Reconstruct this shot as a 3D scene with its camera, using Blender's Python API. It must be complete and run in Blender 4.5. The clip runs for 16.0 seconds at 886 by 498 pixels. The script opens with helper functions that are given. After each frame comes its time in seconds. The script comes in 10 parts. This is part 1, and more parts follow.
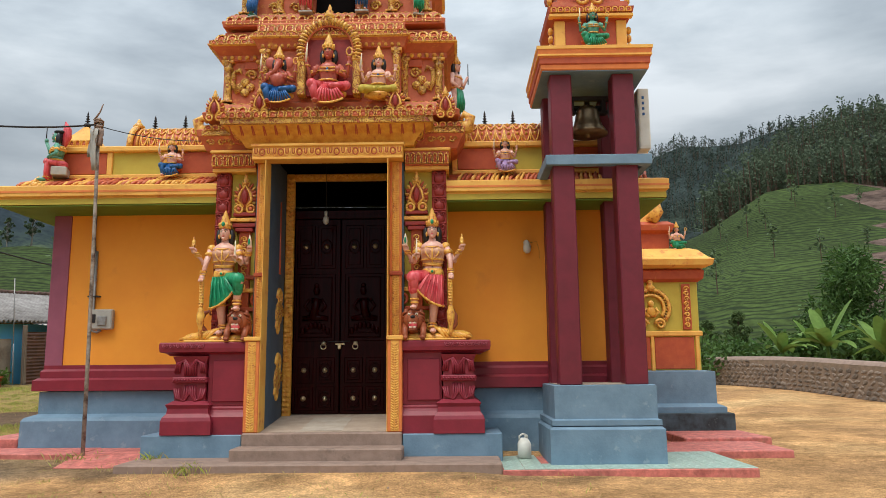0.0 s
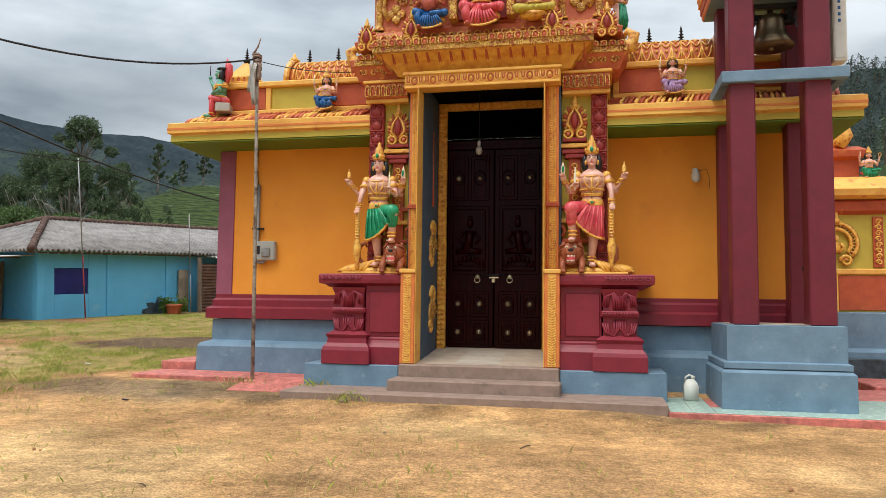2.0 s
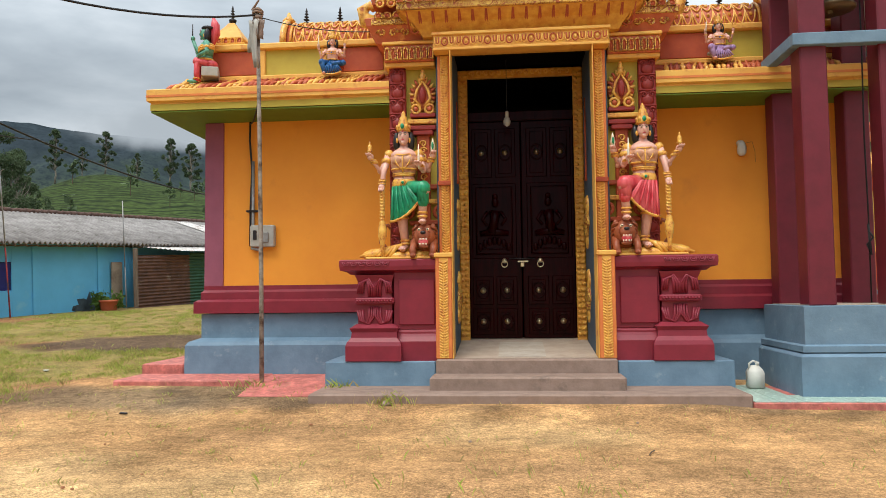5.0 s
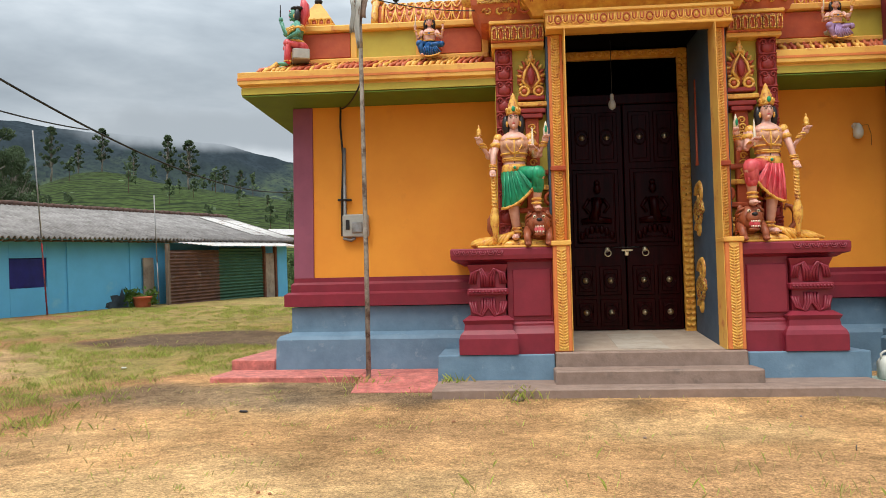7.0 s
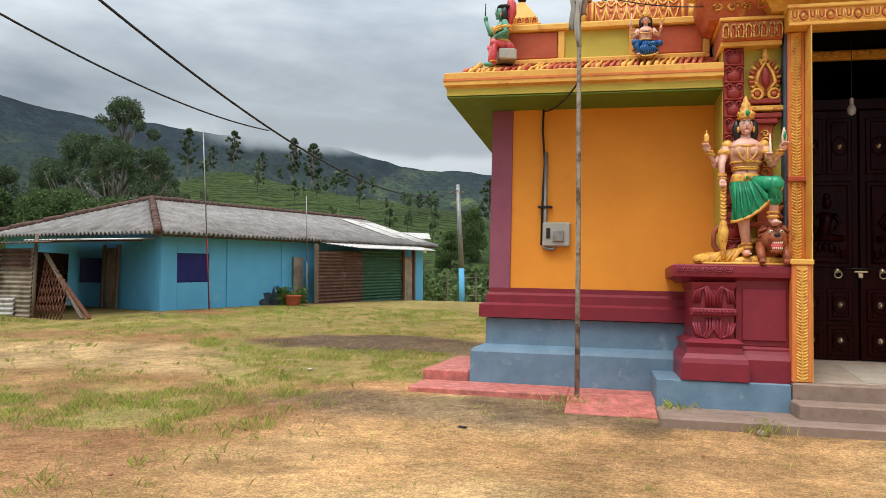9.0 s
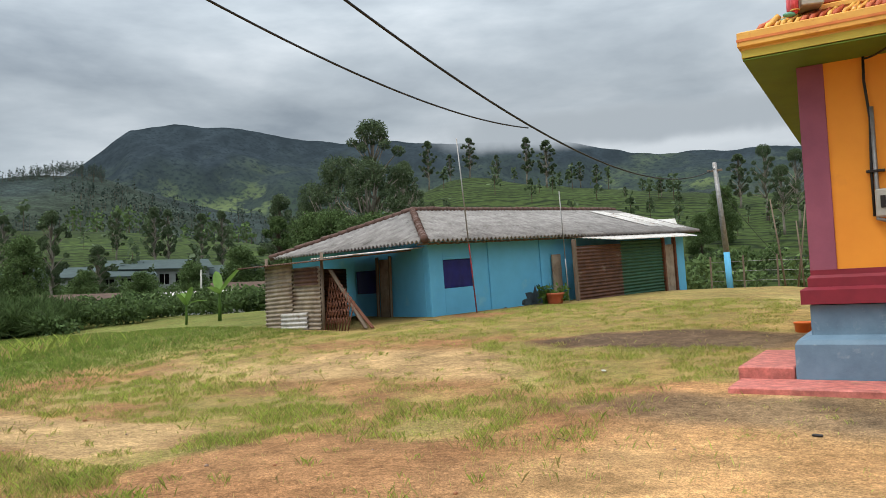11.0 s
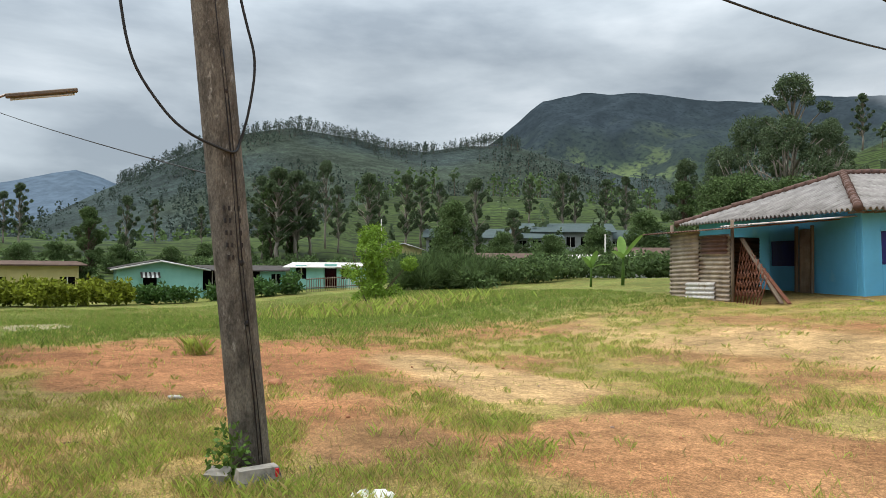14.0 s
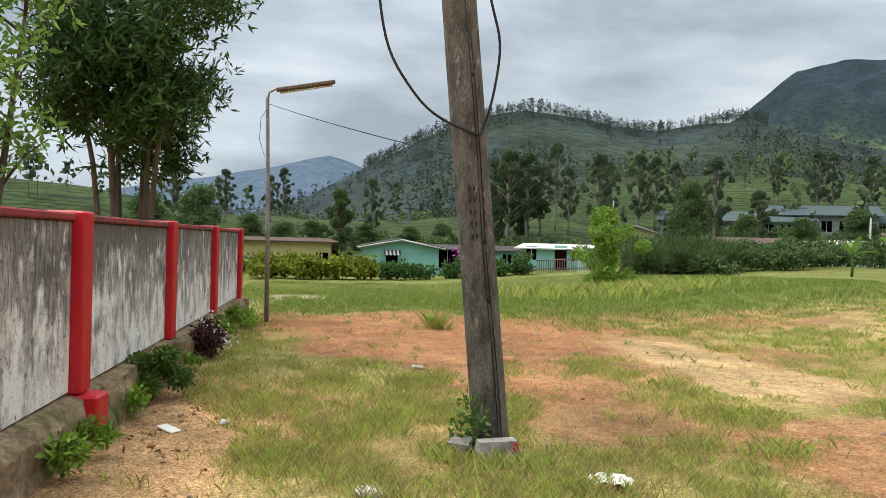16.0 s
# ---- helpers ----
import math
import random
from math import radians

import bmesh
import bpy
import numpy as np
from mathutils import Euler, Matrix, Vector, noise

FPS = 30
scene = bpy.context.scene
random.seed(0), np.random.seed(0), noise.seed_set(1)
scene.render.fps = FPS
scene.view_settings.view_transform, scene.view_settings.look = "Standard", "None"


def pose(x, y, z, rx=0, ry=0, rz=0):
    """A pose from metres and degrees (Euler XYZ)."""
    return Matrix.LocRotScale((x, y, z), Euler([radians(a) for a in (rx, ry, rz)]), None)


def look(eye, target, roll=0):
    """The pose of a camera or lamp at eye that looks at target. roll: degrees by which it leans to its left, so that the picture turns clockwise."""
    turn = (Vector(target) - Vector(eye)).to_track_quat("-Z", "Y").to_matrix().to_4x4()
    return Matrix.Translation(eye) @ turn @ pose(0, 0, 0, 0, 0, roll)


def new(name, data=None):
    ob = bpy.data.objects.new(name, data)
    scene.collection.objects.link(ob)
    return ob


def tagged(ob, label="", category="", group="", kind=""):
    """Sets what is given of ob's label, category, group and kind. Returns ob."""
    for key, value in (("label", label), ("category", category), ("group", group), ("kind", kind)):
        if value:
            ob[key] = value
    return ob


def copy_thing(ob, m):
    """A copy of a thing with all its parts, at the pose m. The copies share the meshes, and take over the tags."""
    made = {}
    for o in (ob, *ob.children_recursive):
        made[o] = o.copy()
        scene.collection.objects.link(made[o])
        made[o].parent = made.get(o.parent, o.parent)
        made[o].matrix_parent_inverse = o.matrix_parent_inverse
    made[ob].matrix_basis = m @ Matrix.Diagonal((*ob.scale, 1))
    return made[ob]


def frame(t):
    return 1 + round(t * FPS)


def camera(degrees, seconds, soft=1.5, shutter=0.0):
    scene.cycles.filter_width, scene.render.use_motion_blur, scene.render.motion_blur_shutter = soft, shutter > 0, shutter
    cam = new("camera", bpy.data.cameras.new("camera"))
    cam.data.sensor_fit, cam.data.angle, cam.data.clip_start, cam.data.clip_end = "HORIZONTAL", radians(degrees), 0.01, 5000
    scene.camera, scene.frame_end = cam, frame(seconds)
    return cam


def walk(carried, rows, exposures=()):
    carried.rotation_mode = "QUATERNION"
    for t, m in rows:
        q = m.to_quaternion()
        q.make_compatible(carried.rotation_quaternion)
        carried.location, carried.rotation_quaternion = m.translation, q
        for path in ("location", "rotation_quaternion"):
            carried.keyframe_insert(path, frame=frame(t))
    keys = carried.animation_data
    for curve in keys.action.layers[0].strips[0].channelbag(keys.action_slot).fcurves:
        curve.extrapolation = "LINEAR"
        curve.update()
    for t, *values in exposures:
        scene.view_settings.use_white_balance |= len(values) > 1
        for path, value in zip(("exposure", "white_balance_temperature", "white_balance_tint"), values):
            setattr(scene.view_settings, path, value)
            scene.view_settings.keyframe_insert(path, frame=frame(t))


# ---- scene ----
cam = camera(61.2, 16.0, soft=0.6)
PATH = [
    (0, (2.19, -12.425, 1.615), (2.158, -10.45, 1.93), -0.5),
    (0.5, (2.135, -12.411, 1.566), (2.037, -10.423, 1.762), -0.1),
    (1, (2.123, -12.333, 1.554), (1.911, -10.35, 1.7), -0.1),
    (1.5, (2.095, -12.129, 1.596), (1.749, -10.165, 1.753), 0.4),
    (2, (1.981, -11.952, 1.578), (1.562, -10.002, 1.726), 0.7),
    (2.5, (1.709, -11.769, 1.578), (1.198, -9.84, 1.699), 0.2),
    (3, (1.444, -11.566, 1.542), (0.866, -9.655, 1.671), 1.3),
    (3.5, (1.097, -11.325, 1.558), (0.562, -9.402, 1.687), 3.4),
    (4, (0.653, -11.164, 1.57), (0.252, -9.206, 1.662), 2.1),
    (4.2, (0.489, -11.112, 1.581), (0.156, -9.142, 1.673), 1.4),
    (6.3, (-1.34, -10.674, 1.538), (-1.473, -8.684, 1.685), -1.3),
    (6.5, (-1.52, -10.626, 1.536), (-1.673, -8.636, 1.673), -1.4),
    (7, (-2.011, -10.607, 1.511), (-2.168, -8.616, 1.618), -1.1),
    (7.5, (-2.447, -10.53, 1.509), (-2.59, -8.538, 1.627), -1.1),
    (8, (-2.876, -10.366, 1.512), (-3.097, -8.383, 1.65), -0.7),
    (8.2, (-3.039, -10.319, 1.522), (-3.302, -8.341, 1.656), -0.1),
    (10.3, (-4.192, -10.052, 1.654), (-4.992, -8.223, 1.765), -0.7),
    (10.5, (-4.309, -9.94, 1.619), (-5.175, -8.14, 1.727), -1.6),
    (11, (-4.484, -9.932, 1.638), (-5.503, -8.214, 1.754), -2.4),
    (11.5, (-4.545, -9.916, 1.653), (-5.737, -8.316, 1.785), -1.0),
    (12, (-4.556, -9.911, 1.657), (-5.894, -8.428, 1.758), -0.2),
    (12.5, (-4.63, -9.885, 1.65), (-6.108, -8.539, 1.72), -0.1),
    (13, (-4.621, -9.877, 1.642), (-6.206, -8.658, 1.702), -0.0),
    (13.5, (-4.632, -9.89, 1.646), (-6.299, -8.787, 1.698), 0.3),
    (14, (-4.643, -9.899, 1.649), (-6.388, -8.923, 1.691), 0.5),
    (14.5, (-4.637, -9.922, 1.649), (-6.463, -9.108, 1.681), 0.5),
    (15, (-4.663, -9.941, 1.647), (-6.549, -9.276, 1.662), 1.0),
    (15.5, (-4.647, -9.96, 1.645), (-6.567, -9.4, 1.644), 1.5),
    (16, (-4.679, -9.977, 1.636), (-6.636, -9.566, 1.618), 1.6),
]
EXPOSURES = [(0, 0.10), (3, 0.27), (8, 0.25), (11, 0.20), (13, 0.32), (16, 0.50)]
walk(cam, [(t, look(eye, target, roll)) for t, eye, target, roll in PATH], EXPOSURES)

# ---- world, sun ----
SUN_EL, SUN_AZ = 66.0, 205.0
world = bpy.data.worlds.new("overcast_sky")
scene.world = world
world.use_nodes = True
wn, wl = world.node_tree.nodes, world.node_tree.links
wn.clear()


def wnode(kind, **kw):
    n = wn.new(kind)
    for k, v in kw.items():
        n.inputs[k].default_value = v
    return n


w_out, w_bg = wn.new("ShaderNodeOutputWorld"), wn.new("ShaderNodeBackground")
w_sky = wn.new("ShaderNodeTexSky")
w_sky.sky_type, w_sky.sun_disc = "NISHITA", False
w_sky.sun_elevation, w_sky.sun_rotation = radians(SUN_EL), radians(SUN_AZ)
w_tc, w_map = wn.new("ShaderNodeTexCoord"), wn.new("ShaderNodeMapping")
w_map.inputs["Scale"].default_value = (1.0, 1.0, 3.4)
w_map.inputs["Location"].default_value = (0.35, 0.1, 0.2)
w_n1 = wnode("ShaderNodeTexNoise", Scale=2.1, Detail=7.0, Roughness=0.52, Distortion=0.15)
w_n2 = wnode("ShaderNodeTexNoise", Scale=0.9, Detail=2.0)
w_ramp = wn.new("ShaderNodeValToRGB")
w_ramp.color_ramp.elements[0].position, w_ramp.color_ramp.elements[0].color = 0.40, (0.265, 0.31, 0.355, 1)
w_ramp.color_ramp.elements[1].position, w_ramp.color_ramp.elements[1].color = 0.61, (0.66, 0.71, 0.75, 1)
w_mid = w_ramp.color_ramp.elements.new(0.5)
w_mid.color = (0.43, 0.485, 0.53, 1)
w_add = wn.new("ShaderNodeMath")
w_add.operation = "MULTIPLY_ADD"
w_add.inputs[1].default_value = 0.75
w_sep = wn.new("ShaderNodeSeparateXYZ")
w_lift = wn.new("ShaderNodeMapRange")
w_lift.inputs["From Min"].default_value, w_lift.inputs["From Max"].default_value = 0.25, 1.0
w_lift.inputs["To Min"].default_value, w_lift.inputs["To Max"].default_value = 1.0, 3.9
w_mul, w_mix, w_sc = wn.new("ShaderNodeVectorMath"), wn.new("ShaderNodeMix"), wn.new("ShaderNodeVectorMath")
w_mul.operation, w_sc.operation, w_mix.data_type = "SCALE", "SCALE", "RGBA"
w_sc.inputs["Scale"].default_value = 0.09
w_mix.inputs["Factor"].default_value = 0.93
w_n2s = wn.new("ShaderNodeMath")
w_n2s.operation, w_n2s.inputs[1].default_value = "MULTIPLY", 0.25
wl.new(w_tc.outputs["Generated"], w_map.inputs["Vector"])
wl.new(w_map.outputs["Vector"], w_n1.inputs["Vector"])
wl.new(w_map.outputs["Vector"], w_n2.inputs["Vector"])
wl.new(w_n2.outputs["Fac"], w_n2s.inputs[0])
wl.new(w_n1.outputs["Fac"], w_add.inputs[0])
wl.new(w_n2s.outputs[0], w_add.inputs[2])
wl.new(w_add.outputs[0], w_ramp.inputs["Fac"])
wl.new(w_tc.outputs["Generated"], w_sep.inputs[0])
wl.new(w_sep.outputs["Z"], w_lift.inputs["Value"])
wl.new(w_ramp.outputs["Color"], w_mul.inputs[0])
wl.new(w_lift.outputs["Result"], w_mul.inputs["Scale"])
wl.new(w_sky.outputs["Color"], w_sc.inputs[0])
wl.new(w_sc.outputs["Vector"], w_mix.inputs["A"])
wl.new(w_mul.outputs["Vector"], w_mix.inputs["B"])
wl.new(w_mix.outputs["Result"], w_bg.inputs["Color"])
w_dot, w_side = wn.new("ShaderNodeVectorMath"), wn.new("ShaderNodeMapRange")
w_dot.operation = "DOT_PRODUCT"
w_dot.inputs[1].default_value = (math.sin(radians(SUN_AZ)), math.cos(radians(SUN_AZ)), 0.0)
w_side.inputs["From Min"].default_value, w_side.inputs["From Max"].default_value = -1.0, 1.0
w_side.inputs["To Min"].default_value, w_side.inputs["To Max"].default_value = 0.86, 1.14
wl.new(w_tc.outputs["Generated"], w_dot.inputs[0])
wl.new(w_dot.outputs["Value"], w_side.inputs["Value"])
wl.new(w_side.outputs["Result"], w_bg.inputs["Strength"])
wl.new(w_bg.outputs["Background"], w_out.inputs["Surface"])

sun_data = bpy.data.lights.new("sun", "SUN")
sun_data.energy, sun_data.angle, sun_data.color = 1.95, radians(28), (1.0, 0.93, 0.83)
sun = new("sun", sun_data)
_a, _e = radians(SUN_AZ), radians(SUN_EL)
sun.matrix_world = look((math.sin(_a) * math.cos(_e) * 60, math.cos(_a) * math.cos(_e) * 60, math.sin(_e) * 60), (0, 0, 0))


# ---- materials ----
def surface(name, c1, c2=None, scale=6.0, rough=0.7, bump=0.15, bump_scale=60.0, metal=0.0, stain=None, stain_at=0.62,
            stain_scale=1.3, stretch=(1, 1, 1), vary=0.0, coat=0.0, leaf=False, spec=0.4, fine=0.0):
    """Paint, plaster, wood, stone: two tones mixed by grain, stains at a larger scale, fine relief."""
    m = bpy.data.materials.new(name)
    m.use_nodes = True
    n, l = m.node_tree.nodes, m.node_tree.links
    b = n["Principled BSDF"]
    b.inputs["Roughness"].default_value, b.inputs["Metallic"].default_value = rough, metal
    b.inputs["Coat Weight"].default_value = coat
    b.inputs["Specular IOR Level"].default_value = spec
    tc, mp = n.new("ShaderNodeTexCoord"), n.new("ShaderNodeMapping")
    mp.inputs["Scale"].default_value = stretch
    l.new(tc.outputs["Object"], mp.inputs["Vector"])
    c2 = c2 or tuple(v * 0.72 for v in c1)
    g = n.new("ShaderNodeTexNoise")
    g.inputs["Scale"].default_value, g.inputs["Detail"].default_value, g.inputs["Roughness"].default_value = scale, 6, 0.6
    l.new(mp.outputs[0], g.inputs["Vector"])
    mix = n.new("ShaderNodeMix")
    mix.data_type = "RGBA"
    mix.inputs["A"].default_value, mix.inputs["B"].default_value = (*c1, 1), (*c2, 1)
    mr = n.new("ShaderNodeMapRange")
    mr.inputs["From Min"].default_value, mr.inputs["From Max"].default_value = 0.35, 0.68
    l.new(g.outputs["Fac"], mr.inputs["Value"])
    l.new(mr.outputs[0], mix.inputs["Factor"])
    col = mix.outputs["Result"]
    if stain:
        s = n.new("ShaderNodeTexNoise")
        s.inputs["Scale"].default_value, s.inputs["Detail"].default_value, s.inputs["Roughness"].default_value = stain_scale, 8, 0.65
        l.new(mp.outputs[0], s.inputs["Vector"])
        sr = n.new("ShaderNodeMapRange")
        sr.inputs["From Min"].default_value, sr.inputs["From Max"].default_value = stain_at, stain_at + 0.13
        l.new(s.outputs["Fac"], sr.inputs["Value"])
        sm = n.new("ShaderNodeMix")
        sm.data_type = "RGBA"
        sm.inputs["B"].default_value = (*stain, 1)
        l.new(sr.outputs[0], sm.inputs["Factor"])
        l.new(col, sm.inputs["A"])
        col = sm.outputs["Result"]
    if fine:
        fn, fr_, fm = n.new("ShaderNodeTexNoise"), n.new("ShaderNodeMapRange"), n.new("ShaderNodeVectorMath")
        fn.inputs["Scale"].default_value, fn.inputs["Detail"].default_value, fn.inputs["Roughness"].default_value = fine, 4, 0.7
        fr_.inputs["From Min"].default_value, fr_.inputs["From Max"].default_value = 0.35, 0.65
        fr_.inputs["To Min"].default_value, fr_.inputs["To Max"].default_value = 0.62, 1.22
        fm.operation = "SCALE"
        l.new(mp.outputs[0], fn.inputs["Vector"])
        l.new(fn.outputs["Fac"], fr_.inputs["Value"])
        l.new(col, fm.inputs[0])
        l.new(fr_.outputs[0], fm.inputs["Scale"])
        col = fm.outputs["Vector"]
    if vary:
        oi, hs, vr = n.new("ShaderNodeObjectInfo"), n.new("ShaderNodeHueSaturation"), n.new("ShaderNodeMapRange")
        src = oi.outputs["Random"]
        if leaf:
            gi = n.new("ShaderNodeNewGeometry")
            src = gi.outputs["Random Per Island"]
        vr.inputs["To Min"].default_value, vr.inputs["To Max"].default_value = 1 - vary, 1 + vary
        l.new(src, vr.inputs["Value"])
        l.new(vr.outputs[0], hs.inputs["Value"])
        l.new(col, hs.inputs["Color"])
        col = hs.outputs["Color"]
    l.new(col, b.inputs["Base Color"])
    if leaf:
        b.inputs["Transmission Weight"].default_value = 0.0
        tr, ms = n.new("ShaderNodeBsdfTranslucent"), n.new("ShaderNodeMixShader")
        ms.inputs["Fac"].default_value = 0.3
        l.new(col, tr.inputs["Color"])
        l.new(b.outputs[0], ms.inputs[1])
        l.new(tr.outputs[0], ms.inputs[2])
        l.new(ms.outputs[0], n["Material Output"].inputs["Surface"])
    elif bump:
        bn, bp = n.new("ShaderNodeTexNoise"), n.new("ShaderNodeBump")
        bn.inputs["Scale"].default_value, bn.inputs["Detail"].default_value = bump_scale, 4
        bp.inputs["Strength"].default_value, bp.inputs["Distance"].default_value = bump, 0.01
        l.new(mp.outputs[0], bn.inputs["Vector"])
        l.new(bn.outputs["Fac"], bp.inputs["Height"])
        l.new(bp.outputs[0], b.inputs["Normal"])
    return m


def carved(name, low, high, scale, bands, lo=0.25, hi=0.62, rough=0.45, depth=0.03):
    """Painted stucco scrollwork: curling ridges brushed with a lighter paint than the hollows."""
    m = bpy.data.materials.new(name)
    m.use_nodes = True
    n, l = m.node_tree.nodes, m.node_tree.links
    b = n["Principled BSDF"]
    b.inputs["Roughness"].default_value = rough
    tc, ns, mu, pp = n.new("ShaderNodeTexCoord"), n.new("ShaderNodeTexNoise"), n.new("ShaderNodeMath"), n.new("ShaderNodeMath")
    ns.inputs["Scale"].default_value, ns.inputs["Detail"].default_value, ns.inputs["Distortion"].default_value = scale, 1.0, 1.2
    mu.operation, mu.inputs[1].default_value = "MULTIPLY", bands
    pp.operation, pp.inputs[1].default_value = "PINGPONG", 0.5
    l.new(tc.outputs["Object"], ns.inputs["Vector"])
    l.new(ns.outputs["Fac"], mu.inputs[0])
    l.new(mu.outputs[0], pp.inputs[0])
    mr = n.new("ShaderNodeMapRange")
    mr.interpolation_type = "SMOOTHSTEP"
    mr.inputs["From Min"].default_value, mr.inputs["From Max"].default_value = lo * 0.5, hi * 0.5
    l.new(pp.outputs[0], mr.inputs["Value"])
    mix, g, gm = n.new("ShaderNodeMix"), n.new("ShaderNodeTexNoise"), n.new("ShaderNodeMix")
    mix.data_type = gm.data_type = "RGBA"
    mix.inputs["A"].default_value, mix.inputs["B"].default_value = (*low, 1), (*high, 1)
    g.inputs["Scale"].default_value, g.inputs["Detail"].default_value = 3.0, 6
    gm.blend_type, gm.inputs["B"].default_value = "MULTIPLY", (0.62, 0.52, 0.48, 1)
    gr = n.new("ShaderNodeMapRange")
    gr.inputs["From Min"].default_value, gr.inputs["From Max"].default_value = 0.45, 0.7
    l.new(g.outputs["Fac"], gr.inputs["Value"])
    l.new(tc.outputs["Object"], g.inputs["Vector"])
    l.new(mr.outputs[0], mix.inputs["Factor"])
    l.new(mix.outputs["Result"], gm.inputs["A"])
    l.new(gr.outputs[0], gm.inputs["Factor"])
    l.new(gm.outputs["Result"], b.inputs["Base Color"])
    bp = n.new("ShaderNodeBump")
    bp.inputs["Strength"].default_value, bp.inputs["Distance"].default_value = 0.9, depth
    l.new(mr.outputs[0], bp.inputs["Height"])
    l.new(bp.outputs[0], b.inputs["Normal"])
    return m


ORANGE = surface("orange_wall_paint", (0.86, 0.335, 0.035), (0.80, 0.29, 0.03), 1.2, 0.75, 0.12, 40, stain=(0.70, 0.25, 0.035), stain_at=0.6, stain_scale=0.8)
PURPLE = surface("mauve_paint", (0.30, 0.085, 0.13), (0.25, 0.07, 0.11), 3, 0.65)
MAROON = surface("maroon_gloss_paint", (0.235, 0.018, 0.034), (0.185, 0.014, 0.027), 4, 0.45, 0.12, 30, stain=(0.30, 0.10, 0.10), stain_at=0.68)
DMAROON = surface("dark_maroon_paint", (0.155, 0.014, 0.027), (0.12, 0.011, 0.021), 4, 0.5, 0.12, 30, stain=(0.20, 0.07, 0.08), stain_at=0.7)
BLUE = surface("weathered_blue_paint", (0.16, 0.255, 0.34), (0.115, 0.19, 0.26), 3, 0.65, 0.3, 30, stain=(0.27, 0.35, 0.40), stain_at=0.60, stain_scale=4.5)
MOULD = surface("blue_paint_black_mould", (0.07, 0.10, 0.12), (0.015, 0.017, 0.017), 3, 0.85, 0.3, 30, stain=(0.20, 0.25, 0.27), stain_at=0.62, stain_scale=3)
YELLOW = surface("yellow_cornice_paint", (0.80, 0.47, 0.10), (0.70, 0.33, 0.065), 2.5, 0.6, 0.15, 40, stain=(0.56, 0.17, 0.05), stain_at=0.58, stain_scale=3.5)
LIME = surface("olive_yellow_paint", (0.52, 0.42, 0.06), (0.46, 0.35, 0.05), 3, 0.65, stain=(0.38, 0.27, 0.05), stain_at=0.64)
GREEN = surface("green_soffit_paint", (0.13, 0.22, 0.022), (0.11, 0.18, 0.02), 3, 0.7)
TERRA = surface("terracotta_red_paint", (0.47, 0.095, 0.032), (0.38, 0.065, 0.025), 5, 0.6, 0.2, 30, stain=(0.56, 0.20, 0.05), stain_at=0.62, stain_scale=4)
CORAL = surface("coral_stucco_paint", (0.58, 0.155, 0.068), (0.45, 0.10, 0.042), 5, 0.55, 0.2, 40, stain=(0.72, 0.34, 0.07), stain_at=0.58, stain_scale=6)
GOLDCARVED = carved("carved_stucco_gold", (0.48, 0.105, 0.035), (0.80, 0.49, 0.09), 7.0, 8.0, 0.14, 0.52, 0.36)
GOLD = surface("gold_ochre_paint", (0.74, 0.40, 0.06), (0.58, 0.22, 0.03), 9, 0.42, 0.25, 50, stain=(0.44, 0.10, 0.03), stain_at=0.62, stain_scale=7)
BRIGHTGOLD = surface("bright_gold_paint", (0.82, 0.51, 0.10), (0.64, 0.25, 0.05), 14, 0.33, 0.3, 60, stain=(0.36, 0.10, 0.03), stain_at=0.55, stain_scale=14)
REDCOL = surface("carved_red_paint", (0.30, 0.03, 0.022), (0.22, 0.02, 0.018), 8, 0.5, 0.25, 40)
STEP = surface("worn_brown_cement", (0.30, 0.21, 0.165), (0.22, 0.15, 0.115), 5, 0.8, 0.5, 30, stain=(0.13, 0.095, 0.075), stain_at=0.58, stain_scale=2.2)
PORCH = surface("dusty_porch_cement", (0.44, 0.35, 0.27), (0.34, 0.26, 0.20), 4, 0.7, 0.2, 50)
PINK = surface("red_oxide_cement", (0.58, 0.19, 0.155), (0.47, 0.135, 0.108), 3, 0.7, 0.25, 40, fine=7, stain=(0.40, 0.235, 0.145), stain_at=0.60, stain_scale=2.6)
AQUA = surface("pale_green_tile", (0.42, 0.55, 0.46), (0.34, 0.47, 0.40), 14, 0.3, 0.05, 30, stain=(0.66, 0.74, 0.66), stain_at=0.52, stain_scale=9, fine=13)
DOORWOOD = surface("dark_varnished_door", (0.020, 0.0012, 0.0016), (0.008, 0.0005, 0.0006), 3, 0.24, 0.12, 30, stretch=(6, 6, 0.6), spec=0.07)
# near-black colour standing in for the shade of rooms and openings
DARK = surface("room_darkness_black", (0.006, 0.005, 0.005), (0.003, 0.003, 0.003), 2, 0.9, spec=0.02)
BRASS = surface("polished_brass", (0.80, 0.68, 0.46), (0.62, 0.50, 0.30), 8, 0.28, 0.05, 50, metal=1.0)
BRONZE = surface("aged_bell_bronze", (0.24, 0.175, 0.10), (0.14, 0.10, 0.06), 6, 0.38, 0.15, 40, metal=0.8)
BLACKIRON = surface("black_iron", (0.018, 0.018, 0.02), (0.03, 0.022, 0.02), 10, 0.55, metal=0.3)
GALV = surface("galvanised_pipe", (0.33, 0.33, 0.33), (0.22, 0.20, 0.18), 8, 0.5, 0.15, 40, metal=0.5, stain=(0.25, 0.13, 0.06), stain_at=0.6, stain_scale=5)
WHITEPL = surface("white_plastic", (0.68, 0.68, 0.62), (0.60, 0.59, 0.52), 6, 0.45, 0.05)
GREYPL = surface("grey_meter_casing", (0.42, 0.41, 0.37), (0.34, 0.33, 0.29), 8, 0.5, 0.1)
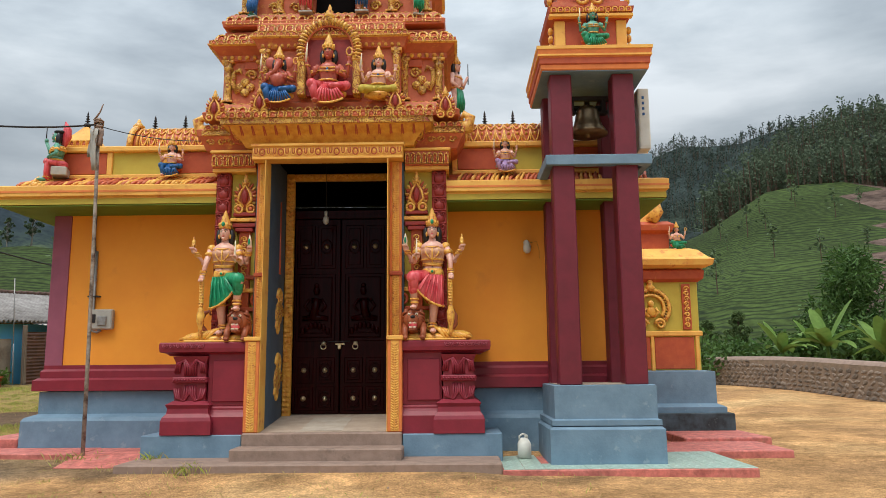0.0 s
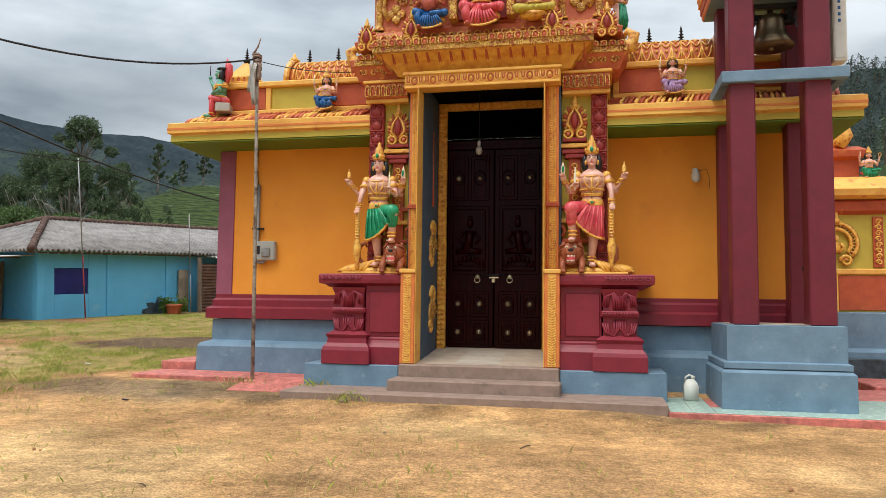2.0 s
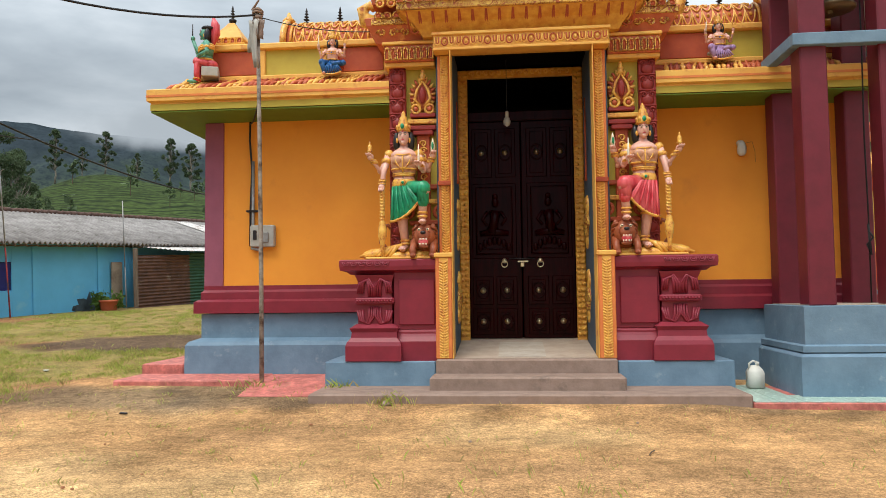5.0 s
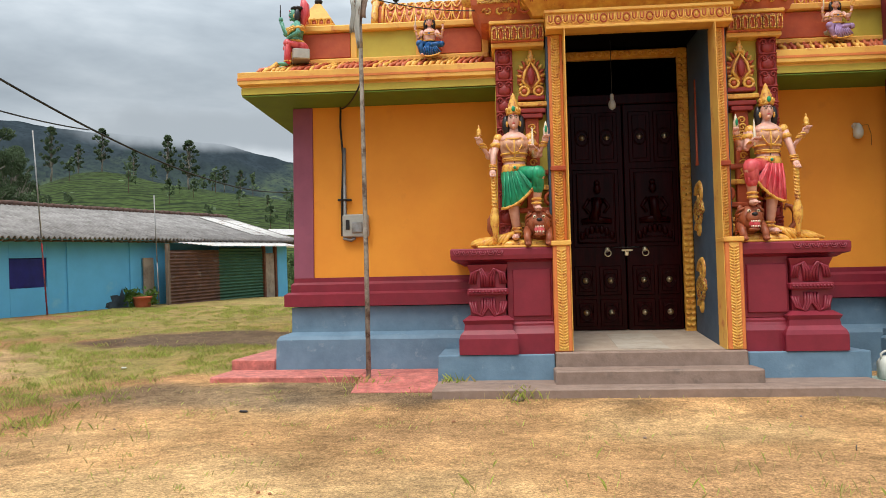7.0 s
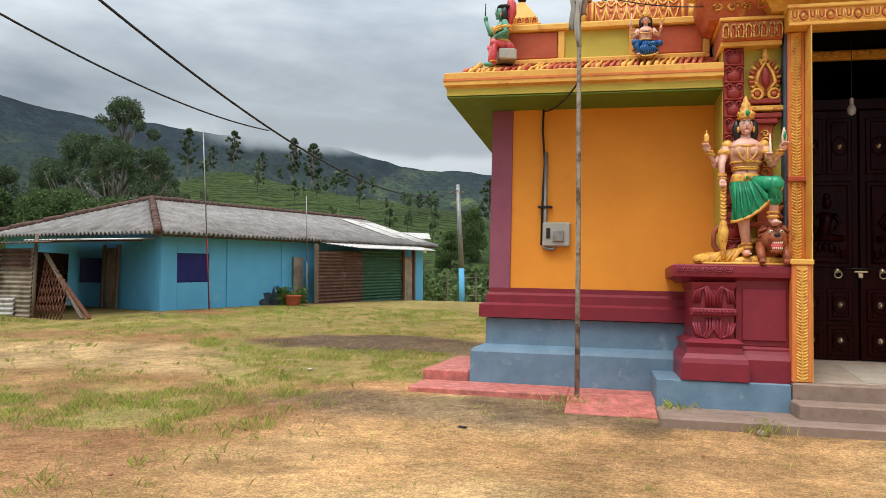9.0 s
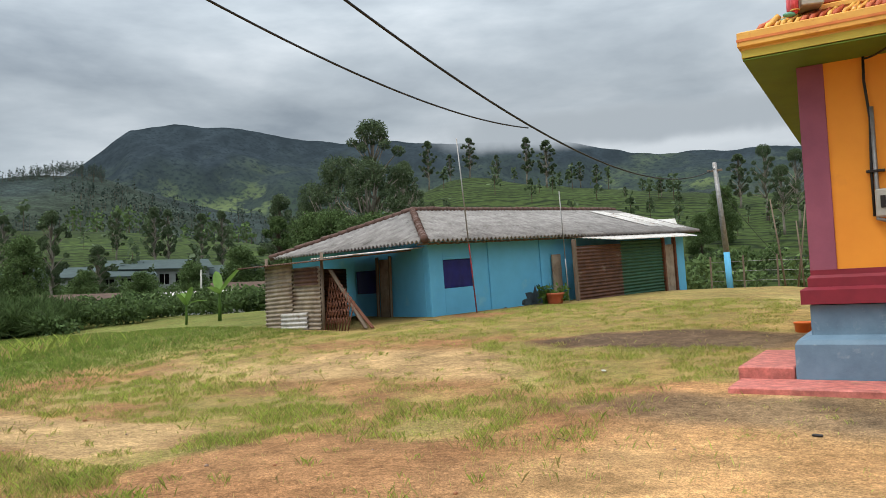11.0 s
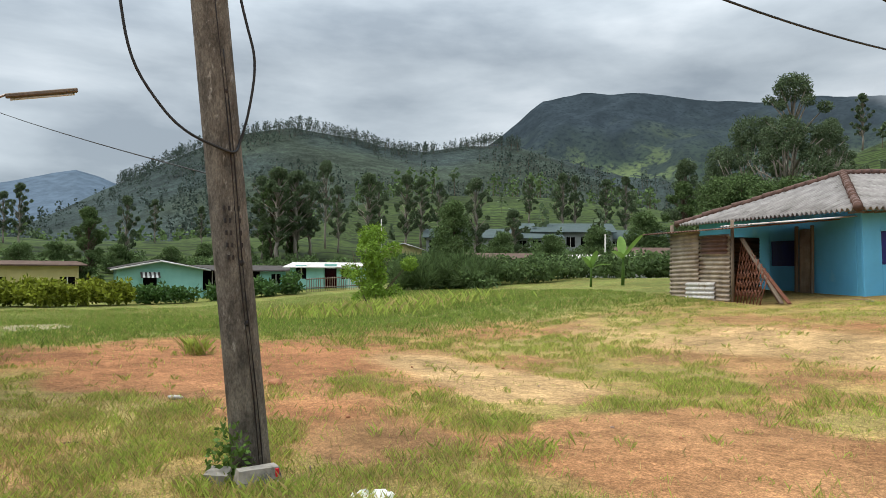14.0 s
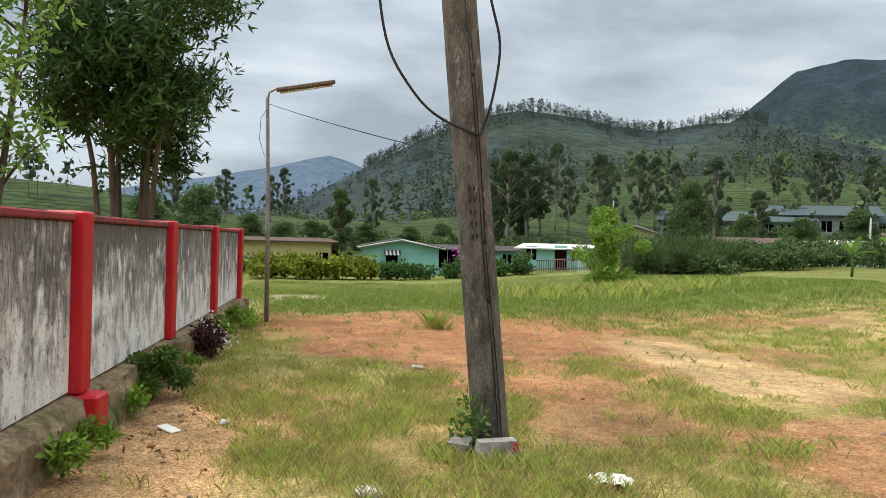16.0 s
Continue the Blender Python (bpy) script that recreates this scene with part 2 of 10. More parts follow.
WIRE = surface("black_cable_sheath", (0.012, 0.012, 0.013), (0.02, 0.02, 0.02), 9, 0.6, 0)
SKIN = surface("pink_statue_enamel", (0.76, 0.46, 0.37), (0.66, 0.34, 0.26), 10, 0.32, 0.1, 40, stain=(0.42, 0.16, 0.11), stain_at=0.62, stain_scale=9)
SKINR = surface("coral_statue_enamel", (0.50, 0.12, 0.075), (0.36, 0.07, 0.045), 9, 0.35, 0.05, 30)
MAIL = surface("cream_gold_breastplate", (0.62, 0.35, 0.22), (0.48, 0.23, 0.13), 14, 0.38, 0.15, 40)
REVEAL = surface("deep_blue_reveal_paint", (0.075, 0.115, 0.165), (0.05, 0.08, 0.12), 3, 0.6, 0.2, 30, stain=(0.12, 0.16, 0.20), stain_at=0.64, stain_scale=3)
POSTOR = surface("orange_post_paint", (0.72, 0.22, 0.055), (0.60, 0.17, 0.045), 5, 0.55, 0.2, 30)
CLOTHG = surface("green_statue_enamel", (0.02, 0.34, 0.16), (0.004, 0.13, 0.055), 12, 0.35, 0.1, 30, stretch=(1, 1, 0.3))
CLOTHR = surface("rose_statue_enamel", (0.74, 0.14, 0.15), (0.50, 0.02, 0.035), 12, 0.35, 0.1, 30, stretch=(1, 1, 0.3))
CLOTHB = surface("blue_statue_enamel", (0.018, 0.12, 0.35), (0.01, 0.07, 0.22), 9, 0.35, 0.1, 30)
LILAC = surface("lilac_statue_enamel", (0.42, 0.28, 0.50), (0.35, 0.22, 0.42), 9, 0.4, 0.1, 30)
SKING = surface("sea_green_statue_enamel", (0.12, 0.34, 0.24), (0.08, 0.26, 0.18), 9, 0.4, 0.1, 30)
HAIR = surface("black_statue_enamel", (0.012, 0.011, 0.013), (0.02, 0.017, 0.017), 9, 0.35, 0.1, 30)
LION = surface("brown_lion_enamel", (0.36, 0.105, 0.045), (0.24, 0.06, 0.028), 9, 0.45, 0.3, 30)
CREAM = surface("cream_statue_enamel", (0.75, 0.68, 0.52), (0.70, 0.60, 0.42), 9, 0.4, 0.05)


# ---- mesh building ----
class Mesh:
    """Collects vertices, faces and material slots of one mesh."""

    def __init__(self):
        self.v, self.f, self.mi, self.sm, self.mats = [], [], [], [], []

    def slot(self, mat):
        if mat not in self.mats:
            self.mats.append(mat)
        return self.mats.index(mat)

    def add(self, verts, faces, mat, smooth=False, m=None):
        o, k = len(self.v), self.slot(mat)
        if m is not None:
            verts = [tuple(m @ Vector(p)) for p in verts]
        self.v.extend(verts)
        self.f.extend([tuple(o + i for i in f) for f in faces])
        self.mi.extend([k] * len(faces))
        self.sm.extend([smooth] * len(faces))
        return self

    def box(self, x0, x1, y0, y1, z0, z1, mat, bevel=0.008, m=None):
        b = min(bevel, (x1 - x0) * 0.3, (y1 - y0) * 0.3, (z1 - z0) * 0.3)
        if b <= 0:
            v = [(x, y, z) for z in (z0, z1) for y in (y0, y1) for x in (x0, x1)]
            return self.add(v, [(0, 2, 3, 1), (4, 5, 7, 6), (0, 1, 5, 4), (2, 6, 7, 3), (0, 4, 6, 2), (1, 3, 7, 5)], mat, False, m)
        lv = [(b, z0), (0, z0 + b), (0, z1 - b), (b, z1)]
        v, f = [], []
        for d, z in lv:
            a0, a1, c0, c1 = x0 + d, x1 - d, y0 + d, y1 - d
            e = b if d == 0 else b * 0.6
            v += [(a0 + e, c0, z), (a1 - e, c0, z), (a1, c0 + e, z), (a1, c1 - e, z), (a1 - e, c1, z), (a0 + e, c1, z), (a0, c1 - e, z), (a0, c0 + e, z)]
        for k in range(3):
            for i in range(8):
                j = (i + 1) % 8
                f.append((8 * k + i, 8 * k + j, 8 * k + 8 + j, 8 * k + 8 + i))
        f += [tuple(range(7, -1, -1)), tuple(range(24, 32))]
        return self.add(v, f, mat, False, m)

    def rings(self, x0, x1, y0, y1, levels, mat, smooth=False, left=1.0, right=1.0):
        """Moulding round a rectangle: levels of (outset, z) from below upwards, closed at both ends. left, right: share of the outset there."""
        v, f = [], []
        for o, z in levels:
            v += [(x0 - o * left, y0 - o, z), (x1 + o * right, y0 - o, z), (x1 + o * right, y1 + o, z), (x0 - o * left, y1 + o, z)]
        for k in range(len(levels) - 1):
            for i in range(4):
                j = (i + 1) % 4
                f.append((4 * k + i, 4 * k + j, 4 * k + 4 + j, 4 * k + 4 + i))
        n = 4 * len(levels)
        f += [(3, 2, 1, 0), (n - 4, n - 3, n - 2, n - 1)]
        return self.add(v, f, mat, smooth)

    def lathe(self, prof, c, mat, n=14, smooth=True, m=None):
        v, f = [], []
        for r, z in prof:
            for i in range(n):
                a = 2 * math.pi * i / n
                v.append((c[0] + r * math.cos(a), c[1] + r * math.sin(a), c[2] + z))
        for k in range(len(prof) - 1):
            for i in range(n):
                j = (i + 1) % n
                f.append((k * n + i, k * n + j, (k + 1) * n + j, (k + 1) * n + i))
        f += [tuple(range(n - 1, -1, -1)), tuple(range((len(prof) - 1) * n, len(prof) * n))]
        return self.add(v, f, mat, smooth, m)

    def ell(self, c, r, mat, n=10, k=6, m=None):
        v, f = [(c[0], c[1], c[2] - r[2])], []
        for j in range(1, k):
            p = math.pi * j / k - math.pi / 2
            for i in range(n):
                a = 2 * math.pi * i / n
                v.append((c[0] + r[0] * math.cos(p) * math.cos(a), c[1] + r[1] * math.cos(p) * math.sin(a), c[2] + r[2] * math.sin(p)))
        v.append((c[0], c[1], c[2] + r[2]))
        for i in range(n):
            f.append((0, 1 + (i + 1) % n, 1 + i))
            f.append((len(v) - 1, 1 + (k - 2) * n + i, 1 + (k - 2) * n + (i + 1) % n))
        for j in range(k - 2):
            for i in range(n):
                q = (i + 1) % n
                f.append((1 + j * n + i, 1 + j * n + q, 1 + (j + 1) * n + q, 1 + (j + 1) * n + i))
        return self.add(v, f, mat, True, m)

    def tube(self, pts, r, mat, n=6, m=None, flat=1.0):
        """A round bar along points; r: one radius or one per point."""
        pts = [Vector(p) for p in pts]
        rs = r if isinstance(r, (list, tuple)) else [r] * len(pts)
        v, f = [], []
        side = None
        for i, p in enumerate(pts):
            d = (pts[min(i + 1, len(pts) - 1)] - pts[max(i - 1, 0)]).normalized()
            if side is None:
                side = d.orthogonal().normalized()
            side = (side - d * side.dot(d))
            side = side.normalized() if side.length > 1e-5 else d.orthogonal().normalized()
            up = d.cross(side)
            for k in range(n):
                a = 2 * math.pi * k / n
                q = p + (side * math.cos(a) + up * math.sin(a) * flat) * rs[i]
                v.append(tuple(q))
        for i in range(len(pts) - 1):
            for k in range(n):
                j = (k + 1) % n
                f.append((i * n + k, i * n + j, (i + 1) * n + j, (i + 1) * n + k))
        f += [tuple(range(n - 1, -1, -1)), tuple(range((len(pts) - 1) * n, len(pts) * n))]
        return self.add(v, f, mat, True, m)

    def scroll(self, c, size, mat, turns=1.4, hand=1, r=0.02, m=None, lean=0.0):
        """A spiral of stucco in the plane facing -y."""
        pts, rad = [], []
        for i in range(int(11 * turns) + 1):
            a = i / 11 * 2 * math.pi
            q = size * (1 - 0.8 * i / (11 * turns))
            pts.append((c[0] + hand * q * math.cos(a + lean), c[1], c[2] + q * math.sin(a + lean)))
            rad.append(r * (1.15 - 0.5 * i / (11 * turns)))
        return self.tube(pts, rad, mat, 5, m)

    def petals(self, x0, x1, y, z, h, mat, n, depth=0.05, m=None, lean=0.0, hollow=None):
        """A row of upright lotus petals facing -y."""
        w = (x1 - x0) / n
        for i in range(n):
            cx = x0 + w * (i + 0.5)
            v, f = [], []
            out = [(-0.46, 0), (-0.5, 0.5), (-0.4, 0.85), (0, 1), (0.4, 0.85), (0.5, 0.5), (0.46, 0)]
            for sx, sz in out:
                v.append((cx + sx * w, y + lean * sz, z + sz * h))
            for sx, sz in out:
                v.append((cx + sx * w * 0.86, y - depth + lean * sz, z + 0.02 * h + sz * h * 0.93))
            for sx, sz in out:
                v.append((cx + sx * w * 0.55, y - depth + lean * sz, z + 0.06 * h + sz * h * 0.74))
            for k in range(6):
                f.append((k, k + 1, k + 8, k + 7))
                f.append((k + 7, k + 8, k + 15, k + 14))
            f.append((6, 0, 7, 13))
            f.append((13, 7, 14, 20))
            self.add(v, f, mat, False, m)
            g = v[14:] + [(cx + sx * w * 0.44, y - depth * 0.35 + lean * sz, z + 0.10 * h + sz * h * 0.62) for sx, sz in out] + [(cx, y - depth * 0.9 + lean * 0.3, z + 0.36 * h)]
            q = []
            for k in range(6):
                q.append((k, k + 1, k + 8, k + 7))
                q.append((k + 7, k + 8, 14))
            q += [(6, 0, 7, 13), (13, 7, 14)]
            self.add(g, q, hollow or CORAL, False, m)
        return self

    def bead_row(self, x0, x1, y, z, r, mat, n, m=None):
        for i in range(n):
            self.ell((x0 + (x1 - x0) * (i + 0.5) / n, y, z), (r, r, r), mat, 6, 4, m)
        return self

    def to(self, name, parent=None, label="", category="", group="", kind="", m=None):
        me = bpy.data.meshes.new(name)
        me.from_pydata(self.v, [], self.f)
        for mt in self.mats:
            me.materials.append(mt)
        me.polygons.foreach_set("material_index", self.mi)
        me.polygons.foreach_set("use_smooth", self.sm)
        me.update()
        ob = new(name, me)
        if parent is not None:
            ob.parent = parent
        if m is not None:
            ob.matrix_basis = m
        return tagged(ob, label, category, group, kind)


def thing(name, label, category, group="", m=None):
    ob = new(name)
    ob.empty_display_size = 0.2
    if m is not None:
        ob.matrix_basis = m
    return tagged(ob, label, category, group)


# ---- ground and hills ----
def sstep(t):
    t = np.clip(t, 0, 1)
    return t * t * (3 - 2 * t)


_rng = np.random.RandomState(7)
_lat = _rng.rand(256, 256)


def vnoise(x, y, s, octaves=4):
    """Smooth noise of 0 to 1 on a lattice of cell size s."""
    out, amp, tot = 0.0, 1.0, 0.0
    for o in range(octaves):
        a, b = np.asarray(x) / s * 2 ** o + 31.7 * o, np.asarray(y) / s * 2 ** o + 17.3 * o
        i, j = np.floor(a).astype(int), np.floor(b).astype(int)
        u, w = a - i, b - j
        u, w = u * u * (3 - 2 * u), w * w * (3 - 2 * w)
        g = lambda p, q: _lat[p % 256, q % 256]
        out = out + amp * ((g(i, j) * (1 - u) + g(i + 1, j) * u) * (1 - w) + (g(i, j + 1) * (1 - u) + g(i + 1, j + 1) * u) * w)
        tot += amp
        amp *= 0.5
    return out / tot


EYE_X, EYE_Y = -4.0, -9.0
# crest of each range of hills: distance, foot, and its height in degrees by bearing from +y
TEA_NEAR = (150.0, 62.0, (-60, -45, -40, -35, -30, -27, -22, -16, -10, -3, 5, 14), (-2, 0.5, 3.2, 6.8, 8.7, 9.0, 8.3, 6.8, 6.2, 6.0, 5.0, 1.0))
TEA_LEFT = (185.0, 88.0, (-80, -75, -70, -66.5, -62.5, -57, -53, -48.6, -44, -38, -30), (-2, 0.5, 2.8, 5.1, 5.6, 5.7, 5.2, 4.6, 3.9, 3.0, 1.0))
TEA_FIELD = (120.0, 66.0, (-150, -130, -112, -105, -100, -95, -88, -80, -72, -65, -55), (1.0, 2.0, 3.2, 3.2, 2.6, 2.0, 1.7, 1.5, 1.5, 1.2, 0.0))
TEA_RIGHT = (200.0, 62.0, (4, 10, 14, 18.3, 20.3, 22.3, 24.4, 27.3, 32, 45, 70, 100), (-2, 4, 7.0, 8.6, 9.5, 10.6, 12.0, 12.0, 11.8, 11, 8, 3))
WOOD_RIGHT = (300.0, 200.0, (8, 14, 18, 20, 21.8, 23.1, 25, 27, 28.4, 31, 34, 50, 80), (-2, 6, 9.4, 9.7, 10.7, 12.3, 13.5, 14.2, 15.0, 15.2, 15.1, 13, 6))
MID_HILL = (520.0, 210.0, (-110, -100, -95, -90, -86, -82, -77, -72, -68, -64.5, -60, -57, -54, -50, -45, -38, -30, -20, 0, 10), (0, 0.6, 1.4, 2.8, 4.8, 6.8, 8.7, 9.8, 9.5, 8.8, 9.2, 9.4, 9.0, 7.2, 6.2, 5.8, 6.0, 6.5, 6.8, 6.8))
RIGHT_HILL = (640.0, 280.0, (0, 6, 12, 15.2, 16.5, 18.2, 20.1, 21.3, 22.9, 25.6, 27.4, 31, 38, 60, 90), (6, 9, 13, 14.7, 15.5, 15.8, 15.4, 15.2, 16.0, 16.1, 16.0, 16.5, 16, 12, 4))
LAYERS = (TEA_NEAR, TEA_LEFT, TEA_FIELD, TEA_RIGHT, WOOD_RIGHT, MID_HILL, RIGHT_HILL)


def height(x, y):
    """Height of the ground, and which range gives it (-1: the temple yard)."""
    x, y = np.asarray(x, float), np.asarray(y, float)
    r, az = np.hypot(x - EYE_X, y - EYE_Y), np.degrees(np.arctan2(x - EYE_X, y - EYE_Y))
    side = 1 - 0.9 * sstep((x - 3) / 4)
    h = 0.9 * sstep((y + 3) / 15) * side - 1.0 * sstep((-x - 21) / 26) * (1 - 0.5 * sstep((y - 12) / 10)) - 0.8 * sstep((y - 24) / 30) + 0.1 * sstep((x - 13) / 12) + 0.62 * sstep((y - 6) / 18) * sstep((x - 8) / 6)
    h = h + 0.06 * sstep((y + 2.2) / 1.2) * sstep((x + 9) / 2) * sstep((3.2 - x) / 1.0) * sstep((6 - y) / 4) + 0.02 * sstep((x + 8.2) / 1.5) * sstep((-3.9 - x) / 0.5) * sstep((y + 0.7) / 0.8) * sstep((5 - y) / 3)
    h = h + 0.42 * sstep((y - 9) / 14) * sstep((-x - 5) / 4) * (1 - sstep((y - 34) / 12))
    h = h + 0.05 * (vnoise(x, y, 3.0, 3) - 0.5) * sstep(np.hypot(x, np.minimum(y, 0)) / 4 - 0.6)
    which = np.full(x.shape, -1)
    for k, (far, foot, azs, els) in enumerate(LAYERS):
        el = np.interp(az, azs, els, left=-3, right=-3)
        top = far * np.tan(np.radians(el)) + 1.6
        up = np.where(r < far, np.clip((r - foot) / (far - foot), 0, 1) ** 1.25, 1 - 0.45 * sstep((r - far) / far))
        hk = top * up + (vnoise(x, y, far * 0.22, 4) - 0.5) * far * 0.035 * sstep((r - foot) / (far - foot)) * (top > 4)
        hk = np.where(r > foot, hk, -99)
        which = np.where(hk > h, k, which)
        h = np.maximum(h, hk)
    return h, which


def gz(x, y):
    return float(height(np.array([x]), np.array([y]))[0][0])


def axis(lo, hi, step, far_lo, far_hi):
    """Even steps in the yard, growing steps out to the hills."""
    core = list(np.arange(lo, hi + 1e-6, step))
    a, d = [], step
    p = lo
    while p > far_lo:
        d = min(d * 1.13, 26)
        p -= d
        a.append(p)
    b, d, p = [], step, hi
    while p < far_hi:
        d = min(d * 1.13, 26)
        p += d
        b.append(p)
    return np.array(a[::-1] + core + b)


def blob(x, y, cx, cy, rx, ry, soft=0.5):
    q = np.hypot((x - cx) / rx, (y - cy) / ry) + (vnoise(x + cx, y + cy, 1.6, 4) - 0.5) * 1.1
    return 1 - sstep((q - (1 - soft * 0.5)) / soft)


def soil(x, y):
    """Grass cover from 0 to 1, and the colour of the earth, over the yard."""
    n1, n2, n3 = vnoise(x, y, 2.4, 5), vnoise(x + 90, y, 0.7, 4), vnoise(x, y + 55, 7.0, 3)
    g = 0.55 + (n3 - 0.5) * 0.5 + (n1 - 0.5) * 1.0 + (n2 - 0.5) * 0.7
    g = g + 0.75 * sstep((-x - 20) / 4) + 0.5 * sstep((y - 4.5) / 4) * sstep((-x - 4) / 3) + 0.3 * sstep((-x - 14) / 4) * sstep((y - 1) / 3)
    g = g + 0.35 * blob(x, y, -13, -9.6, 5, 1.8) + 0.5 * blob(x, y, -9.2, -8.2, 1.9, 2.2) + 0.35 * blob(x, y, -7.2, 2.4, 2.2, 1.6) + 0.4 * blob(x, y, -14, -1.0, 3.5, 1.2) + 0.75 * blob(x, y, -11.5, 7.6, 5.0, 1.5) + 0.6 * blob(x, y, -8.3, 2.6, 2.4, 1.8) + 0.5 * blob(x, y, -10.6, 4.0, 2.0, 1.2) + 0.9 * blob(x, y, -10.8, 11.0, 3.4, 3.4)
    g = g - 1.4 * sstep((x + 8.2) / 3.0) * sstep((2.0 - y) / 2.5) - 1.2 * sstep((x - 5) / 2)
    g = g - 0.9 * blob(x, y, -17.6, -7.2, 4.2, 2.5) - 1.0 * blob(x, y, -14.6, -4.0, 2.5, 0.9) - 0.9 * blob(x, y, -9.4, -4.5, 1.9, 1.5) - 0.35 * blob(x, y, -11.0, -7.0, 1.0, 0.8) + 0.45 * blob(x, y, -12.6, -2.3, 1.7, 1.4) + 0.22 * blob(x, y, -11.9, -4.9, 1.4, 1.3)
    g = g - 0.7 * blob(x, y, -13.2, 2.4, 3.4, 1.5) - 0.9 * blob(x, y, -8.0, 5.2, 2.6, 1.1) - 0.9 * blob(x, y, -15.0, 10.6, 2.2, 0.9) - 0.6 * blob(x, y, -10.4, -11.0, 2.0, 0.6) - 0.9 * blob(x, y, -29, -9.5, 5, 1.0)
    g = np.clip(g, 0, 1)
    c = np.zeros(np.shape(x) + (3,))
    tan, pale, red, brown, dark = (0.43, 0.245, 0.108), (0.55, 0.37, 0.18), (0.37, 0.172, 0.082), (0.25, 0.145, 0.074), (0.10, 0.082, 0.06)
    c[...] = tan
    for w, col in ((sstep((n1 - 0.45) * 3.5) * 0.55, pale), (sstep((0.48 - n1) * 4) * 0.5, brown), (sstep((-x - 5.5) / 3) * sstep((n3 - 0.3) * 3) * 0.7, red),
                   (blob(x, y, -17.6, -7.2, 4.6, 2.7) * 0.85, red), (blob(x, y, -14.6, -4.0, 2.6, 1.0) * 0.9, pale), (blob(x, y, -9.4, -4.4, 2.4, 1.8) * 0.6, red), (blob(x, y, -11.0, -7.0, 1.0, 0.8) * 0.5, brown),
                   (blob(x, y, -13.2, 2.4, 3.4, 1.5) * 0.7, pale), (blob(x, y, -8.0, 5.2, 2.6, 1.2) * 0.8, dark), (blob(x, y, -5.4, -0.6, 2.8, 0.9) * 0.65, dark),
                   (blob(x, y, -14.6, 7.6, 1.8, 0.8) * 0.75, (0.60, 0.36, 0.15)), (blob(x, y, -15.7, 1.2, 2.6, 0.8) * 0.7, pale), (blob(x, y, -10.6, -10.7, 2.8, 0.7) * 0.8, (0.54, 0.325, 0.16)), (blob(x, y, -29, -9.5, 5, 1.0) * 0.8, (0.45, 0.38, 0.28)),
                   (sstep((0.9 - np.abs(y + 0.75)) / 0.5) * sstep((x + 7) / 1) * sstep((7 - x) / 1) * sstep((0.5 - n2) * 5) * 0.5, dark)):
        c = c * (1 - w[..., None]) + np.array(col) * w[..., None]
    n4 = vnoise(x + 20, y + 33, 0.28, 4)
    c = c * (0.80 + 0.70 * n2[..., None]) * (0.72 + 0.56 * n4[..., None]) * (0.76 + 0.26 * sstep((x + 9) / 4)[..., None])
    c = c * (1 - 0.18 * sstep((vnoise(x - 40, y + 12, 0.9, 5) - 0.50) * 6)[..., None])
    return g, c


def ground_material(name, near):
    m = bpy.data.materials.new(name)
    m.use_nodes = True
    n, l = m.node_tree.nodes, m.node_tree.links
    b = n["Principled BSDF"]
    b.inputs["Roughness"].default_value = 0.95
    b.inputs["Specular IOR Level"].default_value = 0.06
    at, tc = n.new("ShaderNodeAttribute"), n.new("ShaderNodeTexCoord")
    at.attribute_name = "soil"
    prev = at.outputs["Color"]
    for sc, lo, hi in ((0.9, 0.85, 1.15), (4.0, 0.80, 1.18), (12.0, 0.74, 1.22), (40.0, 0.56, 1.38), (110.0, 0.62, 1.32)) if near else ((0.02, 0.7, 1.25), (0.13, 0.6, 1.4), (0.6, 0.6, 1.4)):
        t, mr, mu = n.new("ShaderNodeTexNoise"), n.new("ShaderNodeMapRange"), n.new("ShaderNodeVectorMath")
        t.inputs["Scale"].default_value, t.inputs["Detail"].default_value = sc, 5
        mr.inputs["From Min"].default_value, mr.inputs["From Max"].default_value = 0.3, 0.7
        mr.inputs["To Min"].default_value, mr.inputs["To Max"].default_value = lo, hi
        mu.operation = "SCALE"
        l.new(tc.outputs["Object"], t.inputs["Vector"])
        l.new(t.outputs["Fac"], mr.inputs["Value"])
        l.new(prev, mu.inputs[0])
        l.new(mr.outputs[0], mu.inputs["Scale"])
        prev = mu.outputs["Vector"]
    l.new(prev, b.inputs["Base Color"])
    bn, bp = n.new("ShaderNodeTexNoise"), n.new("ShaderNodeBump")
    bn.inputs["Scale"].default_value, bn.inputs["Detail"].default_value = (30.0, 9) if near else (0.5, 8)
    bp.inputs["Strength"].default_value, bp.inputs["Distance"].default_value = (0.8, 0.05) if near else (0.8, 1.2)
    l.new(tc.outputs["Object"], bn.inputs["Vector"])
    l.new(bn.outputs["Fac"], bp.inputs["Height"])
    l.new(bp.outputs[0], b.inputs["Normal"])
    return m


